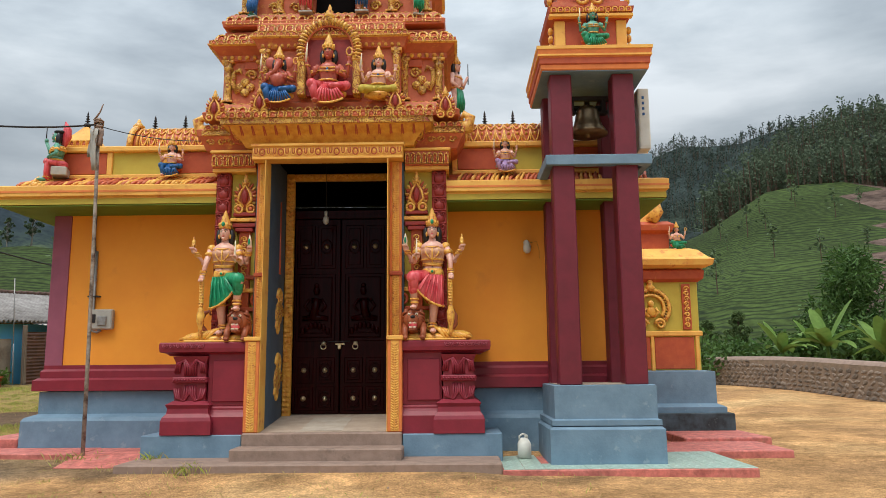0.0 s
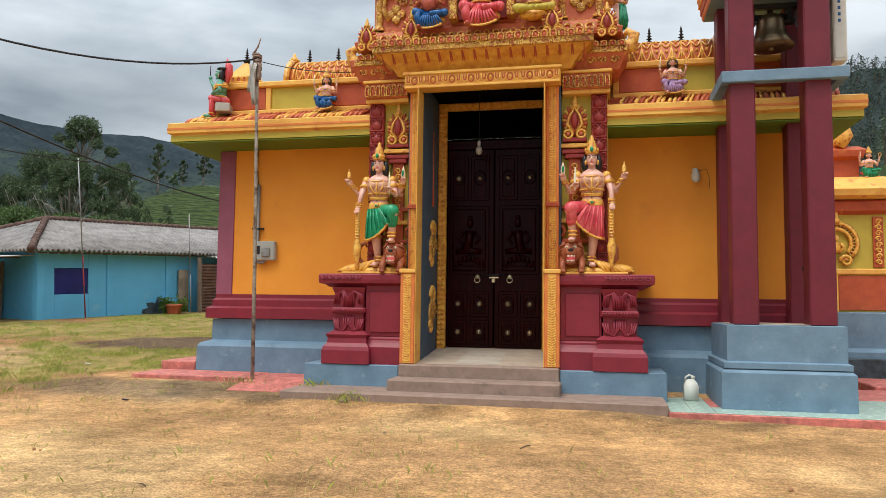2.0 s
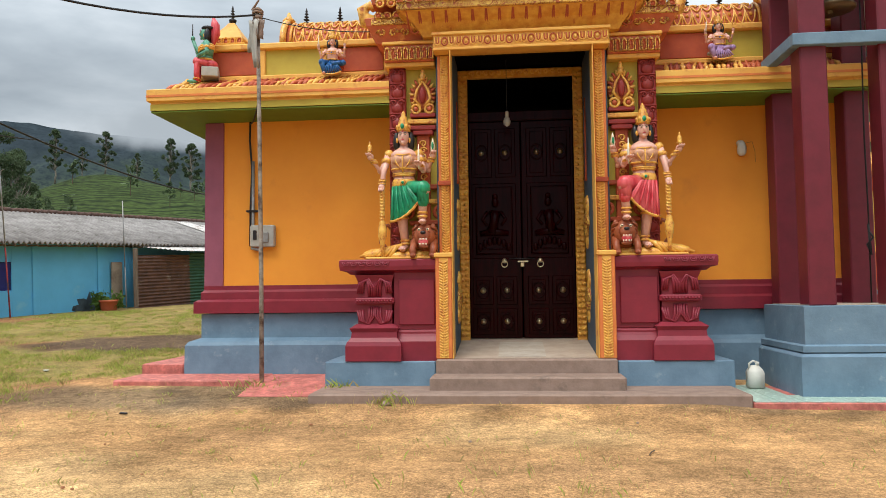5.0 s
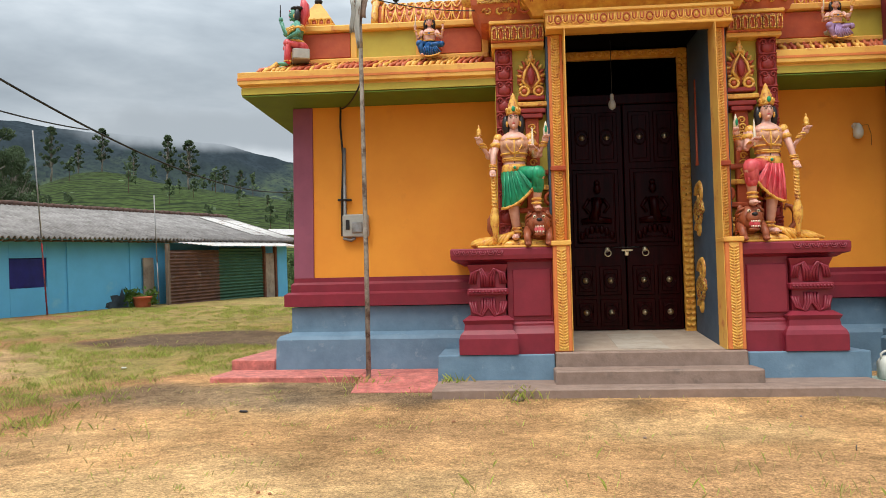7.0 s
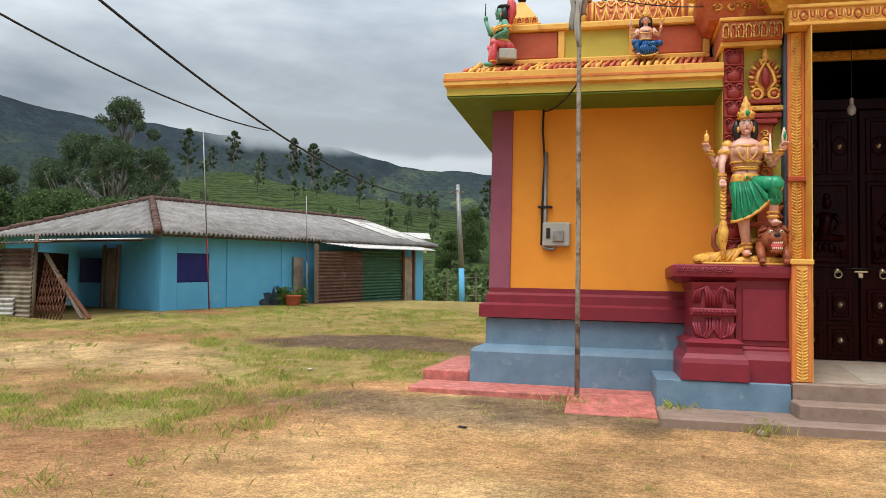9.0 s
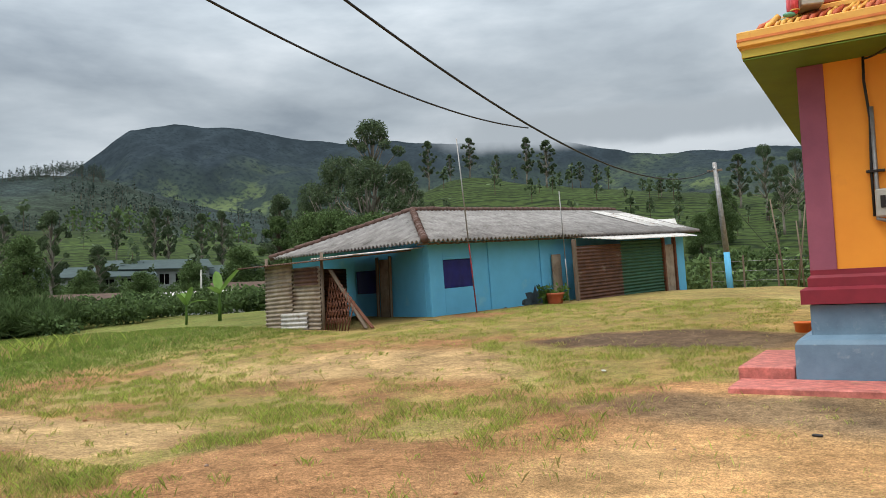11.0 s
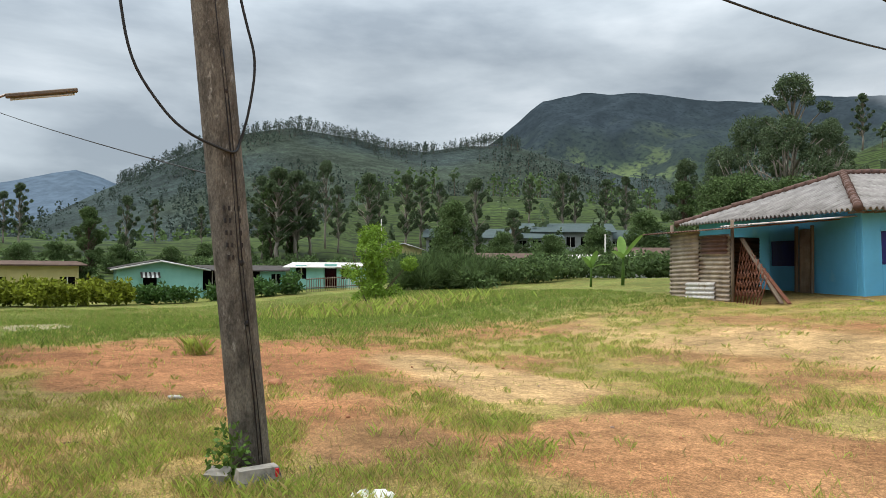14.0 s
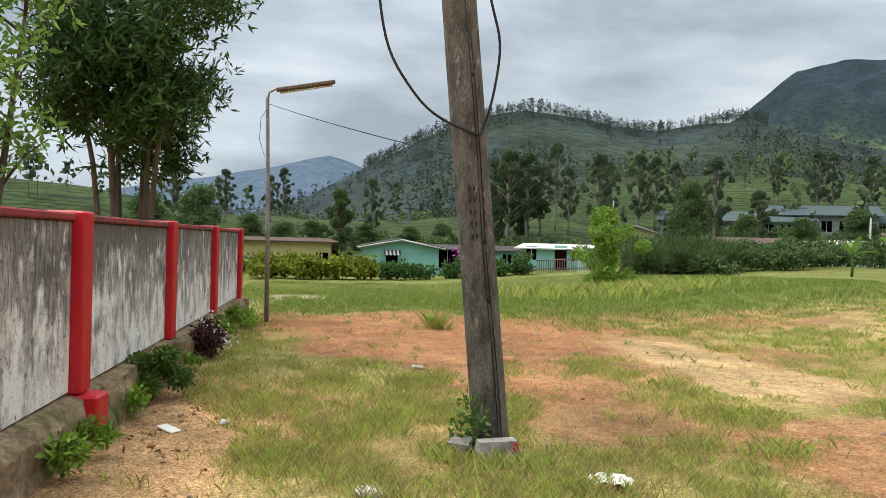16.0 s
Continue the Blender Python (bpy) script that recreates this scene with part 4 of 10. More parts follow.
# platform, steps and porch
Mesh().box(-2.95, -1.31, -0.02, 1.5, 0.12, 0.575, BLUE, 0.012).to("platform", gate, "chipped blue platform")
Mesh().box(1.31, 2.92, -0.02, 1.5, 0.12, 0.575, BLUE, 0.012).to("platform", gate, "chipped blue platform")
Mesh().box(-1.30, 1.30, -0.06, 1.55, 0.10, 0.605, STEP, 0.02).to("porch_step", gate, "worn brown cement step")
Mesh().box(-1.34, 1.34, -0.58, -0.062, 0.08, 0.405, STEP, 0.02).to("lower_step", gate, "worn brown cement step")
Mesh().add([(-1.04, 0.12, 0.5), (1.04, 0.12, 0.5), (1.04, 1.9, 0.5), (-1.04, 1.9, 0.5), (-1.04, 0.12, 0.612), (1.04, 0.12, 0.612), (1.04, 1.9, 0.80), (-1.04, 1.9, 0.80)],
           [(3, 2, 1, 0), (4, 5, 6, 7), (0, 1, 5, 4), (1, 2, 6, 5), (2, 3, 7, 6), (3, 0, 4, 7)], PORCH).to("porch_floor", gate, "dusty grey porch floor")
Mesh().box(-0.40, 0.30, 0.25, 1.5, 0.588, 0.592, surface("pale_cement_patch", (0.45, 0.39, 0.32), (0.36, 0.30, 0.24), 5, 0.75), 0.001, pose(0, 0, 0.010, 6.0, 0, 0)).to("floor_patch", gate, "pale worn cement patch")


def pedestal(s):
    """Maroon pedestal; s: the side, -1 or 1."""
    q = lambda a, b: (min(s * a, s * b), max(s * a, s * b))
    m = Mesh()
    a, b = q(1.30, 2.5)
    m.rings(a + 0.02, b - 0.02, 0.17, 1.3, [(0.10, 0.575), (0.10, 0.86), (0.05, 0.93), (0.03, 0.97), (0.03, 1.0), (0.0, 1.03)], MAROON)
    x0, x1 = q(1.95, 2.5)
    m.rings(x0, x1, 0.10, 1.3, [(0.14, 0.58), (0.14, 0.80), (0.12, 0.86), (0.07, 0.92), (0.06, 1.0), (0.09, 1.06), (0.0, 1.12)], MAROON)
    m.to("pedestal_foot", gate, "glossy maroon moulded foot")
    m = Mesh()
    p0, p1 = q(1.30, 1.95)
    m.box(p0, p1, 0.17, 1.3, 1.03, 1.9, MAROON, 0.01)
    m.box(p0 + 0.08, p1 - 0.03, 0.14, 0.19, 1.10, 1.78, MAROON, 0.012)
    gpart(m, "pedestal_panel", "flat maroon panel")
    m = Mesh()
    m.rings(x0 + 0.04, x1 - 0.04, 0.14, 1.3, [(0.0, 1.03), (0.02, 1.1), (0.02, 1.75), (0.06, 1.85)], MAROON)
    cx = (x0 + x1) / 2
    m.box(x0 - 0.02, x1 + 0.02, 0.05, 0.3, 1.41, 1.51, MAROON, 0.02)
    m.bead_row(x0, x1, 0.05, 1.46, 0.022, MAROON, 12)
    for k in (-1, 1):
        for z, sg in ((1.665, 1), (1.235, -1)):
            for w in (0.05, 0.09, 0.125):
                m.tube([(cx + k * (0.135 - w), 0.115, z - 0.14 * sg), (cx + k * (0.135 - w), 0.105, z), (cx + k * (0.135 - w * 0.4), 0.10, z + 0.12 * sg), (cx + k * (0.135 + w * 0.7), 0.10, z + 0.06 * sg), (cx + k * (0.135 + w), 0.11, z - 0.09 * sg)], 0.022, MAROON, 5)
    gpart(m, "pedestal_column", "carved maroon stub column")
    m = Mesh()
    t0, t1 = q(1.30, 2.62)
    m.rings(t0 + 0.01, t1, 0.19, 1.3, [(0.0, 1.86), (0.05, 1.9), (0.13, 1.92), (0.14, 1.98), (0.14, 2.06), (0.12, 2.08), (0.0, 2.085)], MAROON)
    for k in range(6):
        x = (t0 - 0.08 if s < 0 else t1 + 0.08) - s * (0.05 + 0.12 * k)
        for w in (0.0, 0.025):
            m.tube([(x - 0.055 + w, 0.046, 2.045), (x - 0.03 + w * 0.5, 0.046, 1.985 + w), (x + 0.03 - w * 0.5, 0.046, 1.985 + w), (x + 0.055 - w, 0.046, 2.045)], 0.011, MAROON, 5)
    gpart(m, "pedestal_cap", "maroon cap with scroll relief")


for s in (-1, 1):
    pedestal(s)


def lotus(m, cx, y, z, s):
    """Pear-shaped crest: ribbed rim, red bud with gold outlines, two volutes and a knob."""
    c = z + 0.22 * s
    m.ell((cx, y + 0.03 * s, c), (0.17 * s, 0.05 * s, 0.19 * s), CORAL, 12, 7)
    for i in range(17):
        a = radians(-42 + i * 264 / 16)
        r = 0.175 * s * (1 + 0.12 * math.sin(a))
        p = (cx + 0.8 * r * math.cos(a), y, c + r * 1.12 * math.sin(a))
        m.tube([(cx + 0.8 * 0.8 * r * math.cos(a), y - 0.02 * s, c + 0.85 * r * math.sin(a)), p, (cx + 1.22 * 0.8 * r * math.cos(a), y + 0.01 * s, c + 1.2 * r * math.sin(a) + 0.02 * s)], [0.012 * s, 0.021 * s, 0.008 * s], BRIGHTGOLD if i % 2 else TERRA, 5)
    for k in (-1, 1):
        m.tube([(cx + k * 0.02 * s, y - 0.03 * s, c - 0.13 * s), (cx + k * 0.10 * s, y - 0.04 * s, c - 0.04 * s), (cx + k * 0.07 * s, y - 0.04 * s, c + 0.07 * s), (cx, y - 0.03 * s, c + 0.19 * s)], [0.016 * s, 0.022 * s, 0.018 * s, 0.01 * s], BRIGHTGOLD, 6)
        m.tube([(cx + k * (0.085 + 0.055 * math.cos(a)) * s, y - 0.03 * s, z + (0.055 + 0.055 * math.sin(a)) * s) for a in np.linspace(0, 2 * math.pi, 11)], 0.019 * s, BRIGHTGOLD, 5)
        m.ell((cx + k * 0.085 * s, y - 0.03 * s, z + 0.055 * s), (0.032 * s, 0.03 * s, 0.032 * s), CORAL, 7, 5)
    m.ell((cx, y - 0.045 * s, c + 0.01 * s), (0.045 * s, 0.03 * s, 0.11 * s), REDCOL, 8, 6)
    m.lathe([(0.03 * s, 0), (0.06 * s, 0.02 * s), (0.03 * s, 0.05 * s), (0.045 * s, 0.08 * s), (0.02 * s, 0.10 * s), (0.028 * s, 0.125 * s), (0.004 * s, 0.17 * s)], (cx, y, c + 0.19 * s), BRIGHTGOLD, 8)
    return m


def rope(m, x, y, z0, z1, mat, step=0.075, w=0.05):
    """Upright band of slanting rope-like leaves in relief."""
    n = int((z1 - z0) / step)
    for i in range(n):
        z = z0 + (i + 0.5) * (z1 - z0) / n
        for k in (-1, 1):
            m.ell((x + k * w * 0.5, y, z), (w * 0.55, 0.016, step * 0.32), mat, 6, 4, Matrix.Translation((x + k * w * 0.5, y, z)) @ pose(0, 0, 0, 0, -k * 32, 0) @ Matrix.Translation((-(x + k * w * 0.5), -y, -z)))


for s in (-1, 1):
    q = lambda a, b: (min(s * a, s * b), max(s * a, s * b))
    m = Mesh()
    a, b = q(1.06, 1.30)
    m.box(a, b, 0.0, 0.4, 0.607, 2.09, POSTOR, 0.012)
    m.box(*q(1.115, 1.245), -0.006, 0.1, 0.62, 2.08, YELLOW, 0.004)
    rope(m, s * 1.18, -0.006, 0.64, 2.04, BRIGHTGOLD, 0.04, 0.075)
    m.box(a - 0.02, b + 0.02, -0.025, 0.33, 2.09, 2.16, YELLOW, 0.012)
    m.box(*q(1.045, 1.058), 0.02, 0.40, 0.607, 5.20, YELLOW, 0.004)
    gpart(m, "door_post", "red and gold rope-carved door post")
    m = Mesh()
    a, b = q(1.06, 1.27)
    m.box(a, b, 0.34, 0.405, 2.10, 5.22, POSTOR, 0.012)
    m.box(*q(1.105, 1.225), 0.334, 0.4, 2.11, 5.21, YELLOW, 0.004)
    rope(m, s * 1.165, 0.334, 3.28, 5.18, BRIGHTGOLD, 0.04, 0.07)
    rope(m, s * 1.165, 0.334, 2.14, 3.20, BRIGHTGOLD, 0.04, 0.07)
    m.box(a - 0.01, b + 0.01, 0.295, 0.40, 3.20, 3.27, TERRA, 0.01)
    gpart(m, "upper_door_post", "red and gold rope-carved post")
    # olive panel and carved red pilaster behind the guardian
    m = Mesh()
    m.box(*q(1.27, 2.06), 0.62, 1.45, 2.085, 5.12, LIME, 0.01)
    gpart(m, "pier", "olive yellow pier")
    m = Mesh()
    x = s * 1.92
    m.box(*q(1.79, 2.05), 0.52, 0.63, 2.09, 5.08, REDCOL, 0.015)
    for i, z in enumerate(np.arange(2.3, 4.95, 0.24)):
        m.ell((x, 0.52, z), (0.10, 0.05, 0.10), REDCOL, 8, 5)
        m.scroll((x - 0.06, 0.49, z + 0.08), 0.05, REDCOL, 1.2, -1, 0.014)
        m.scroll((x + 0.06, 0.49, z + 0.08), 0.05, REDCOL, 1.2, 1, 0.014)
        m.box(x - 0.13, x + 0.13, 0.49, 0.6, z + 0.14, z + 0.17, REDCOL, 0.01)
    gpart(m, "pilaster", "carved dark red pilaster")
    # flame-shaped lotus crest on a stepped red bracket
    m = Mesh()
    cx = s * 1.52
    m.box(cx - 0.10, cx + 0.10, 0.53, 0.63, 2.09, 4.05, TERRA, 0.01)
    for i in range(9):
        m.scroll((cx, 0.52, 3.05 + i * 0.105), 0.055, BRIGHTGOLD, 1.3, 1 if i % 2 else -1, 0.014)
    for z, w in ((4.02, 0.16), (4.10, 0.21), (4.20, 0.25), (4.30, 0.20)):
        m.box(cx - w, cx + w, 0.47, 0.63, z, z + 0.07, REDCOL if w < 0.25 else BRIGHTGOLD, 0.012)
    lotus(m, cx, 0.52, 4.36, 1.25)
    gpart(m, "lotus_crest", "gold and red lotus flame crest")
    m = Mesh()
    for k, z in enumerate((3.18, 2.95, 2.62, 2.4)):
        m.box(cx - 0.22 - 0.02 * (k % 2), cx + 0.25, 0.50, 0.63, z, z + 0.07, BRIGHTGOLD if k % 2 else TERRA, 0.012)
    for k in (-1, 1):
        m.scroll((cx + k * 0.25, 0.5, 2.8), 0.12, TERRA, 1.4, k, 0.03)
        m.scroll((cx + k * 0.25, 0.5, 2.3), 0.10, BRIGHTGOLD, 1.4, k, 0.03)
    gpart(m, "back_bracket", "carved red and gold bracket")
    # inside of the gateway: blue side panel with gold bosses, carved inner frame
    m = Mesh()
    m.box(*q(1.05, 1.3), 0.41, 1.64, 0.607, 5.40, REVEAL, 0.006)
    gpart(m, "reveal", "blue painted reveal")
    Mesh().tube([(s * 1.045, 1.2, 3.35), (s * 1.04, 1.2, 3.5), (s * 1.045, 1.2, 4.7)], [0.035, 0.022, 0.016], TERRA, 6).to("reveal_rod", gate, "thin red moulded rod")
    for z in (1.42, 2.6):
        m = Mesh()
        R = Matrix.Translation((s * 1.05, 1.2, z)) @ pose(0, 0, 0, 0, 0, -s * 90)
        m.scroll((0, 0, 0), 0.23, GOLDCARVED, 1.6, 1, 0.055, R)
        m.scroll((0.05, 0, 0.30), 0.19, BRIGHTGOLD, 1.5, -1, 0.045, R)
        m.scroll((-0.06, 0, -0.24), 0.14, BRIGHTGOLD, 1.4, -1, 0.04, R)
        m.ell((0, 0, 0.1), (0.06, 0.03, 0.1), BRIGHTGOLD, 8, 5, R)
        gpart(m, "reveal_relief", "gold scrolling relief")
    m = Mesh()
    m.box(*q(0.89, 1.05), 1.642, 1.74, 0.7, 5.36, GOLD, 0.012)
    rope(m, s * 0.97, 1.635, 0.82, 5.3, GOLD, 0.09, 0.08)
    gpart(m, "inner_post", "carved gold inner door frame")
m = Mesh()
m.box(-0.89, 0.89, 1.642, 1.74, 5.22, 5.36, GOLD, 0.012)
for i in range(15):
    m.scroll((-0.8 + i * 0.114, 1.635, 5.29), 0.05, BRIGHTGOLD, 1.2, 1 if i % 2 else -1, 0.014)
gpart(m, "inner_lintel", "carved gold inner lintel")
m = Mesh()
m.box(-1.31, 1.31, 0.08, 0.42, 5.22, 5.47, GOLD, 0.015)
for i in range(24):
    x = -1.24 + i * 0.108
    if i % 3 == 1:
        m.tube([(x + 0.045 * math.cos(a), 0.076, 5.345 + 0.06 * math.sin(a)) for a in np.linspace(0, 2 * math.pi, 11)], 0.011, TERRA, 5)
        m.ell((x, 0.076, 5.345), (0.022, 0.012, 0.03), BRIGHTGOLD, 7, 4)
    else:
        for d in (0.0, 0.022):
            m.tube([(x - 0.045 + d, 0.076, 5.41), (x - 0.04 + d, 0.076, 5.31 + d), (x, 0.076, 5.285 + d * 1.4), (x + 0.04 - d, 0.076, 5.31 + d), (x + 0.045 - d, 0.076, 5.41)], 0.009, TERRA if d else BRIGHTGOLD, 5)
m.box(-1.33, 1.33, 0.05, 0.3, 5.44, 5.49, YELLOW, 0.01)
m.box(-1.31, 1.31, 0.06, 0.3, 5.21, 5.25, YELLOW, 0.008)
gpart(m, "lintel", "gold lintel with scroll relief")
# door walls and gateway ceiling coloured near black for their shade
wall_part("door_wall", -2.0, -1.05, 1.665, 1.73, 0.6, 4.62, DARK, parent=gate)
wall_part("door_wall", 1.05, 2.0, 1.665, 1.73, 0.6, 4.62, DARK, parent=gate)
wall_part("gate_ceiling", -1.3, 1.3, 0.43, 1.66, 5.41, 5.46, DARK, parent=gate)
# room behind the doors, its darkness put into the colour
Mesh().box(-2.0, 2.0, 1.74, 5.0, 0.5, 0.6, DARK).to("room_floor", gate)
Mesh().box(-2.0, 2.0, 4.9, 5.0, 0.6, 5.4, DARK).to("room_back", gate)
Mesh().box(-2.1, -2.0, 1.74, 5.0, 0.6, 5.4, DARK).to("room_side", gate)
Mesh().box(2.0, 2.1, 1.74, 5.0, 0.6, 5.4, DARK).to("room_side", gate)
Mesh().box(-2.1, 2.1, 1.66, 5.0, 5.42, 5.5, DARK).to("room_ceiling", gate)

# doors: two carved leaves under a beam
for s in (-1, 1):
    leaf = thing("door_leaf", "dark carved double door leaf with brass studs, closed", "door", "entrance doors")
    q = lambda a, b: (min(s * a, s * b), max(s * a, s * b))
    Mesh().box(*q(0.008, 0.885), 1.76, 1.83, 0.80, 4.48, DOORWOOD, 0.01).to("leaf_body", leaf)
    for z0, z1 in ((0.86, 1.30), (1.36, 1.84), (2.14, 3.42), (3.52, 4.36)):
        for c0, c1 in ((0.09, 0.44), (0.49, 0.84)) if z1 - z0 < 1 else ((0.09, 0.84),):
            a, b = q(c0, c1)
            m = Mesh().box(a, b, 1.74, 1.78, z0, z1, DOORWOOD, 0.03)
            m.box(a + 0.06, b - 0.06, 1.725, 1.76, z0 + 0.06, z1 - 0.06, DOORWOOD, 0.025)
            if z1 - z0 > 1:
                cx, cz = (a + b) / 2, z0 + 0.55
                # seated figure on a lotus, carved in low relief
                for k in range(7):
                    m.ell((cx - 0.24 + k * 0.08, 1.72, z0 + 0.30 - 0.012 * (k - 3) ** 2), (0.045, 0.035, 0.075), DOORWOOD, 7, 5)
                m.bead_row(a + 0.12, b - 0.12, 1.725, z0 + 0.16, 0.02, DOORWOOD, 12)
                m.tube([(cx - 0.24, 1.715, z0 + 0.42), (cx, 1.70, z0 + 0.45), (cx + 0.24, 1.715, z0 + 0.42)], [0.05, 0.07, 0.05], DOORWOOD, 7)
                m.tube([(cx + s * 0.04, 1.71, z0 + 0.44), (cx, 1.70, z0 + 0.62), (cx - s * 0.02, 1.71, z0 + 0.80)], [0.10, 0.075, 0.10], DOORWOOD, 8)
                m.ell((cx - s * 0.02, 1.70, z0 + 0.95), (0.062, 0.05, 0.085), DOORWOOD, 9, 6)
                m.ell((cx - s * 0.02, 1.715, z0 + 1.05), (0.05, 0.04, 0.05), DOORWOOD, 8, 5)
                for e in (-1, 1):
                    m.tube([(cx + e * 0.11, 1.71, z0 + 0.79), (cx + e * 0.20, 1.70, z0 + 0.66), (cx + e * 0.12, 1.685, z0 + 0.56)], [0.035, 0.03, 0.024], DOORWOOD, 6)
                m.tube([(a + 0.08, 1.725, z0 + 0.08), (b - 0.08, 1.725, z0 + 0.08), (b - 0.08, 1.725, z1 - 0.08), (a + 0.08, 1.725, z1 - 0.08), (a + 0.08, 1.725, z0 + 0.08)], 0.014, DOORWOOD, 5)
            pan = m.to("door_panel", leaf)
            if z1 - z0 < 1:
                cx, cz = (a + b) / 2, (z0 + z1) / 2
                lz = Mesh().tube([(cx + 0.10 * math.cos(q_), 1.722, cz + 0.13 * math.sin(q_)) for q_ in np.linspace(0, 2 * math.pi, 17)], 0.014, DOORWOOD, 5)
                lz.to("carved_ring", pan)
                st = Mesh().lathe([(0.048, 0), (0.052, 0.012), (0.036, 0.02), (0.030, 0.03), (0.016, 0.05), (0.004, 0.055)], (0, 0, 0), BRASS, 10)
                st.to("brass_stud", pan, "round brass stud", m=pose(cx, 1.724, cz, 90, 0, 0))
    m = Mesh()
    rx = s * 0.30
    m.tube([(rx + 0.05 * math.sin(a), 1.70, 2.09 - 0.05 + 0.05 * math.cos(a)) for a in np.linspace(0, 2 * math.pi, 17)], 0.009, BRASS, 6)
    m.lathe([(0.045, 0), (0.04, 0.02), (0.012, 0.04)], (0, 0, 0), BRASS, 10, True, pose(rx, 1.755, 2.10, 90, 0, 0))
    m.to("ring_handle", leaf, "brass ring handle")
Mesh().box(-0.89, 0.89, 1.742, 1.84, 4.49, 4.66, DOORWOOD, 0.015).to("transom_beam", gate, "dark wooden transom beam")
m = Mesh().box(-0.08, 0.10, 1.71, 1.76, 2.07, 2.10, BRASS, 0.006)
m.box(-0.035, 0.035, 1.69, 1.74, 1.99, 2.07, BRASS, 0.012)
m.tube([(-0.22, 1.70, 2.13), (0.2, 1.70, 2.13)], 0.012, BLACKIRON, 6)
tagged(m.to("door_bolt"), "brass bolt and padlock across the doors", "padlock")
m = Mesh().tube([(-0.22, 1.3, 5.41), (-0.22, 1.3, 4.53)], 0.006, WIRE, 5)
m.lathe([(0.02, 0.0), (0.03, 0.03), (0.03, 0.10), (0.02, 0.12)], (-0.22, 1.3, 4.43), GREYPL, 10)
m.lathe([(0.0, -0.14), (0.05, -0.11), (0.062, -0.05), (0.045, 0.0), (0.03, 0.02)], (-0.22, 1.3, 4.43), GREYPL, 10)
tagged(m.to("hanging_bulb"), "unlit white bulb hanging in the gateway", "light bulb")

# capital band over the piers
for s in (-1, 1):
    q = lambda a, b: (min(s * a, s * b), max(s * a, s * b))
    a, b = q(1.32, 2.10)
    m = Mesh().box(a, b, 0.42, 1.4, 5.09, 5.16, YELLOW, 0.01)
    m.box(a, b, 0.38, 1.4, 5.16, 5.42, CORAL, 0.01)
    m.petals(a, b, 0.38, 5.18, 0.22, GOLDCARVED, 8, 0.05)
    m.box(a - 0.03, b + 0.03, 0.34, 1.4, 5.42, 5.47, YELLOW, 0.01)
    gpart(m, "capital", "gold petal capital over the pier")
# big flaring cornice: middle bay and side bays
m = Mesh()
m.rings(-1.5, 1.5, 0.25, 2.6, [(-0.1, 5.48), (-0.02, 5.49), (0.02, 5.56), (0.12, 5.68), (0.30, 5.80), (0.33, 5.81), (0.33, 5.90), (0.28, 5.92)], GOLD)
def cove(t, o=0.012):
    """A point of the cove of the main cornice: depth and height from its foot (0) to its lip (1)."""
    return 0.27 - 0.02 * t - 0.28 * t * t - o, 5.50 + 0.30 * t ** 0.8


for i in range(17):
    x = -1.60 + i * 0.20
    for w, t0, r_, mt in ((0.082, 0.10, 0.014, TERRA), (0.045, 0.34, 0.010, BRIGHTGOLD)):
        pts = []
        for a in np.linspace(0, math.pi, 9):
            t = t0 + (0.25 - 0.25 * math.sin(a)) * 0.9
            q = cove(t)
            pts.append((x - w * math.cos(a), q[0], q[1]))
        q = cove(0.97)
        m.tube([(x - w * 1.12, q[0], q[1])] + pts + [(x + w * 1.12, q[0], q[1])], r_, mt, 5)
m.box(-1.84, 1.84, -0.095, 2.7, 5.80, 5.91, GOLDCARVED, 0.01)
m.petals(-1.84, 1.84, -0.095, 5.90, 0.13, GOLDCARVED, 26, 0.03)
gpart(m, "main_cornice", "flaring red and gold cornice")
for s in (-1, 1):
    a, b = min(s * 1.5, s * 2.25), max(s * 1.5, s * 2.25)
    m = Mesh()
    m.rings(a, b, 0.5, 2.6, [(-0.08, 5.47), (0.0, 5.50), (0.05, 5.62), (0.13, 5.74), (0.15, 5.85), (0.1, 5.88)], CORAL)
    for i in range(4):
        m.scroll((a + 0.1 + i * 0.19, 0.42, 5.64), 0.07, GOLDCARVED, 1.3, 1 if i % 2 else -1, 0.02)
    m.box(a - 0.05, b + 0.13, 0.34, 2.7, 5.74, 5.84, GOLDCARVED, 0.01)
    m.petals(a, b + 0.1, 0.34, 5.84, 0.1, GOLDCARVED, 6, 0.03)
    gpart(m, "side_cornice", "flaring red and gold side cornice")


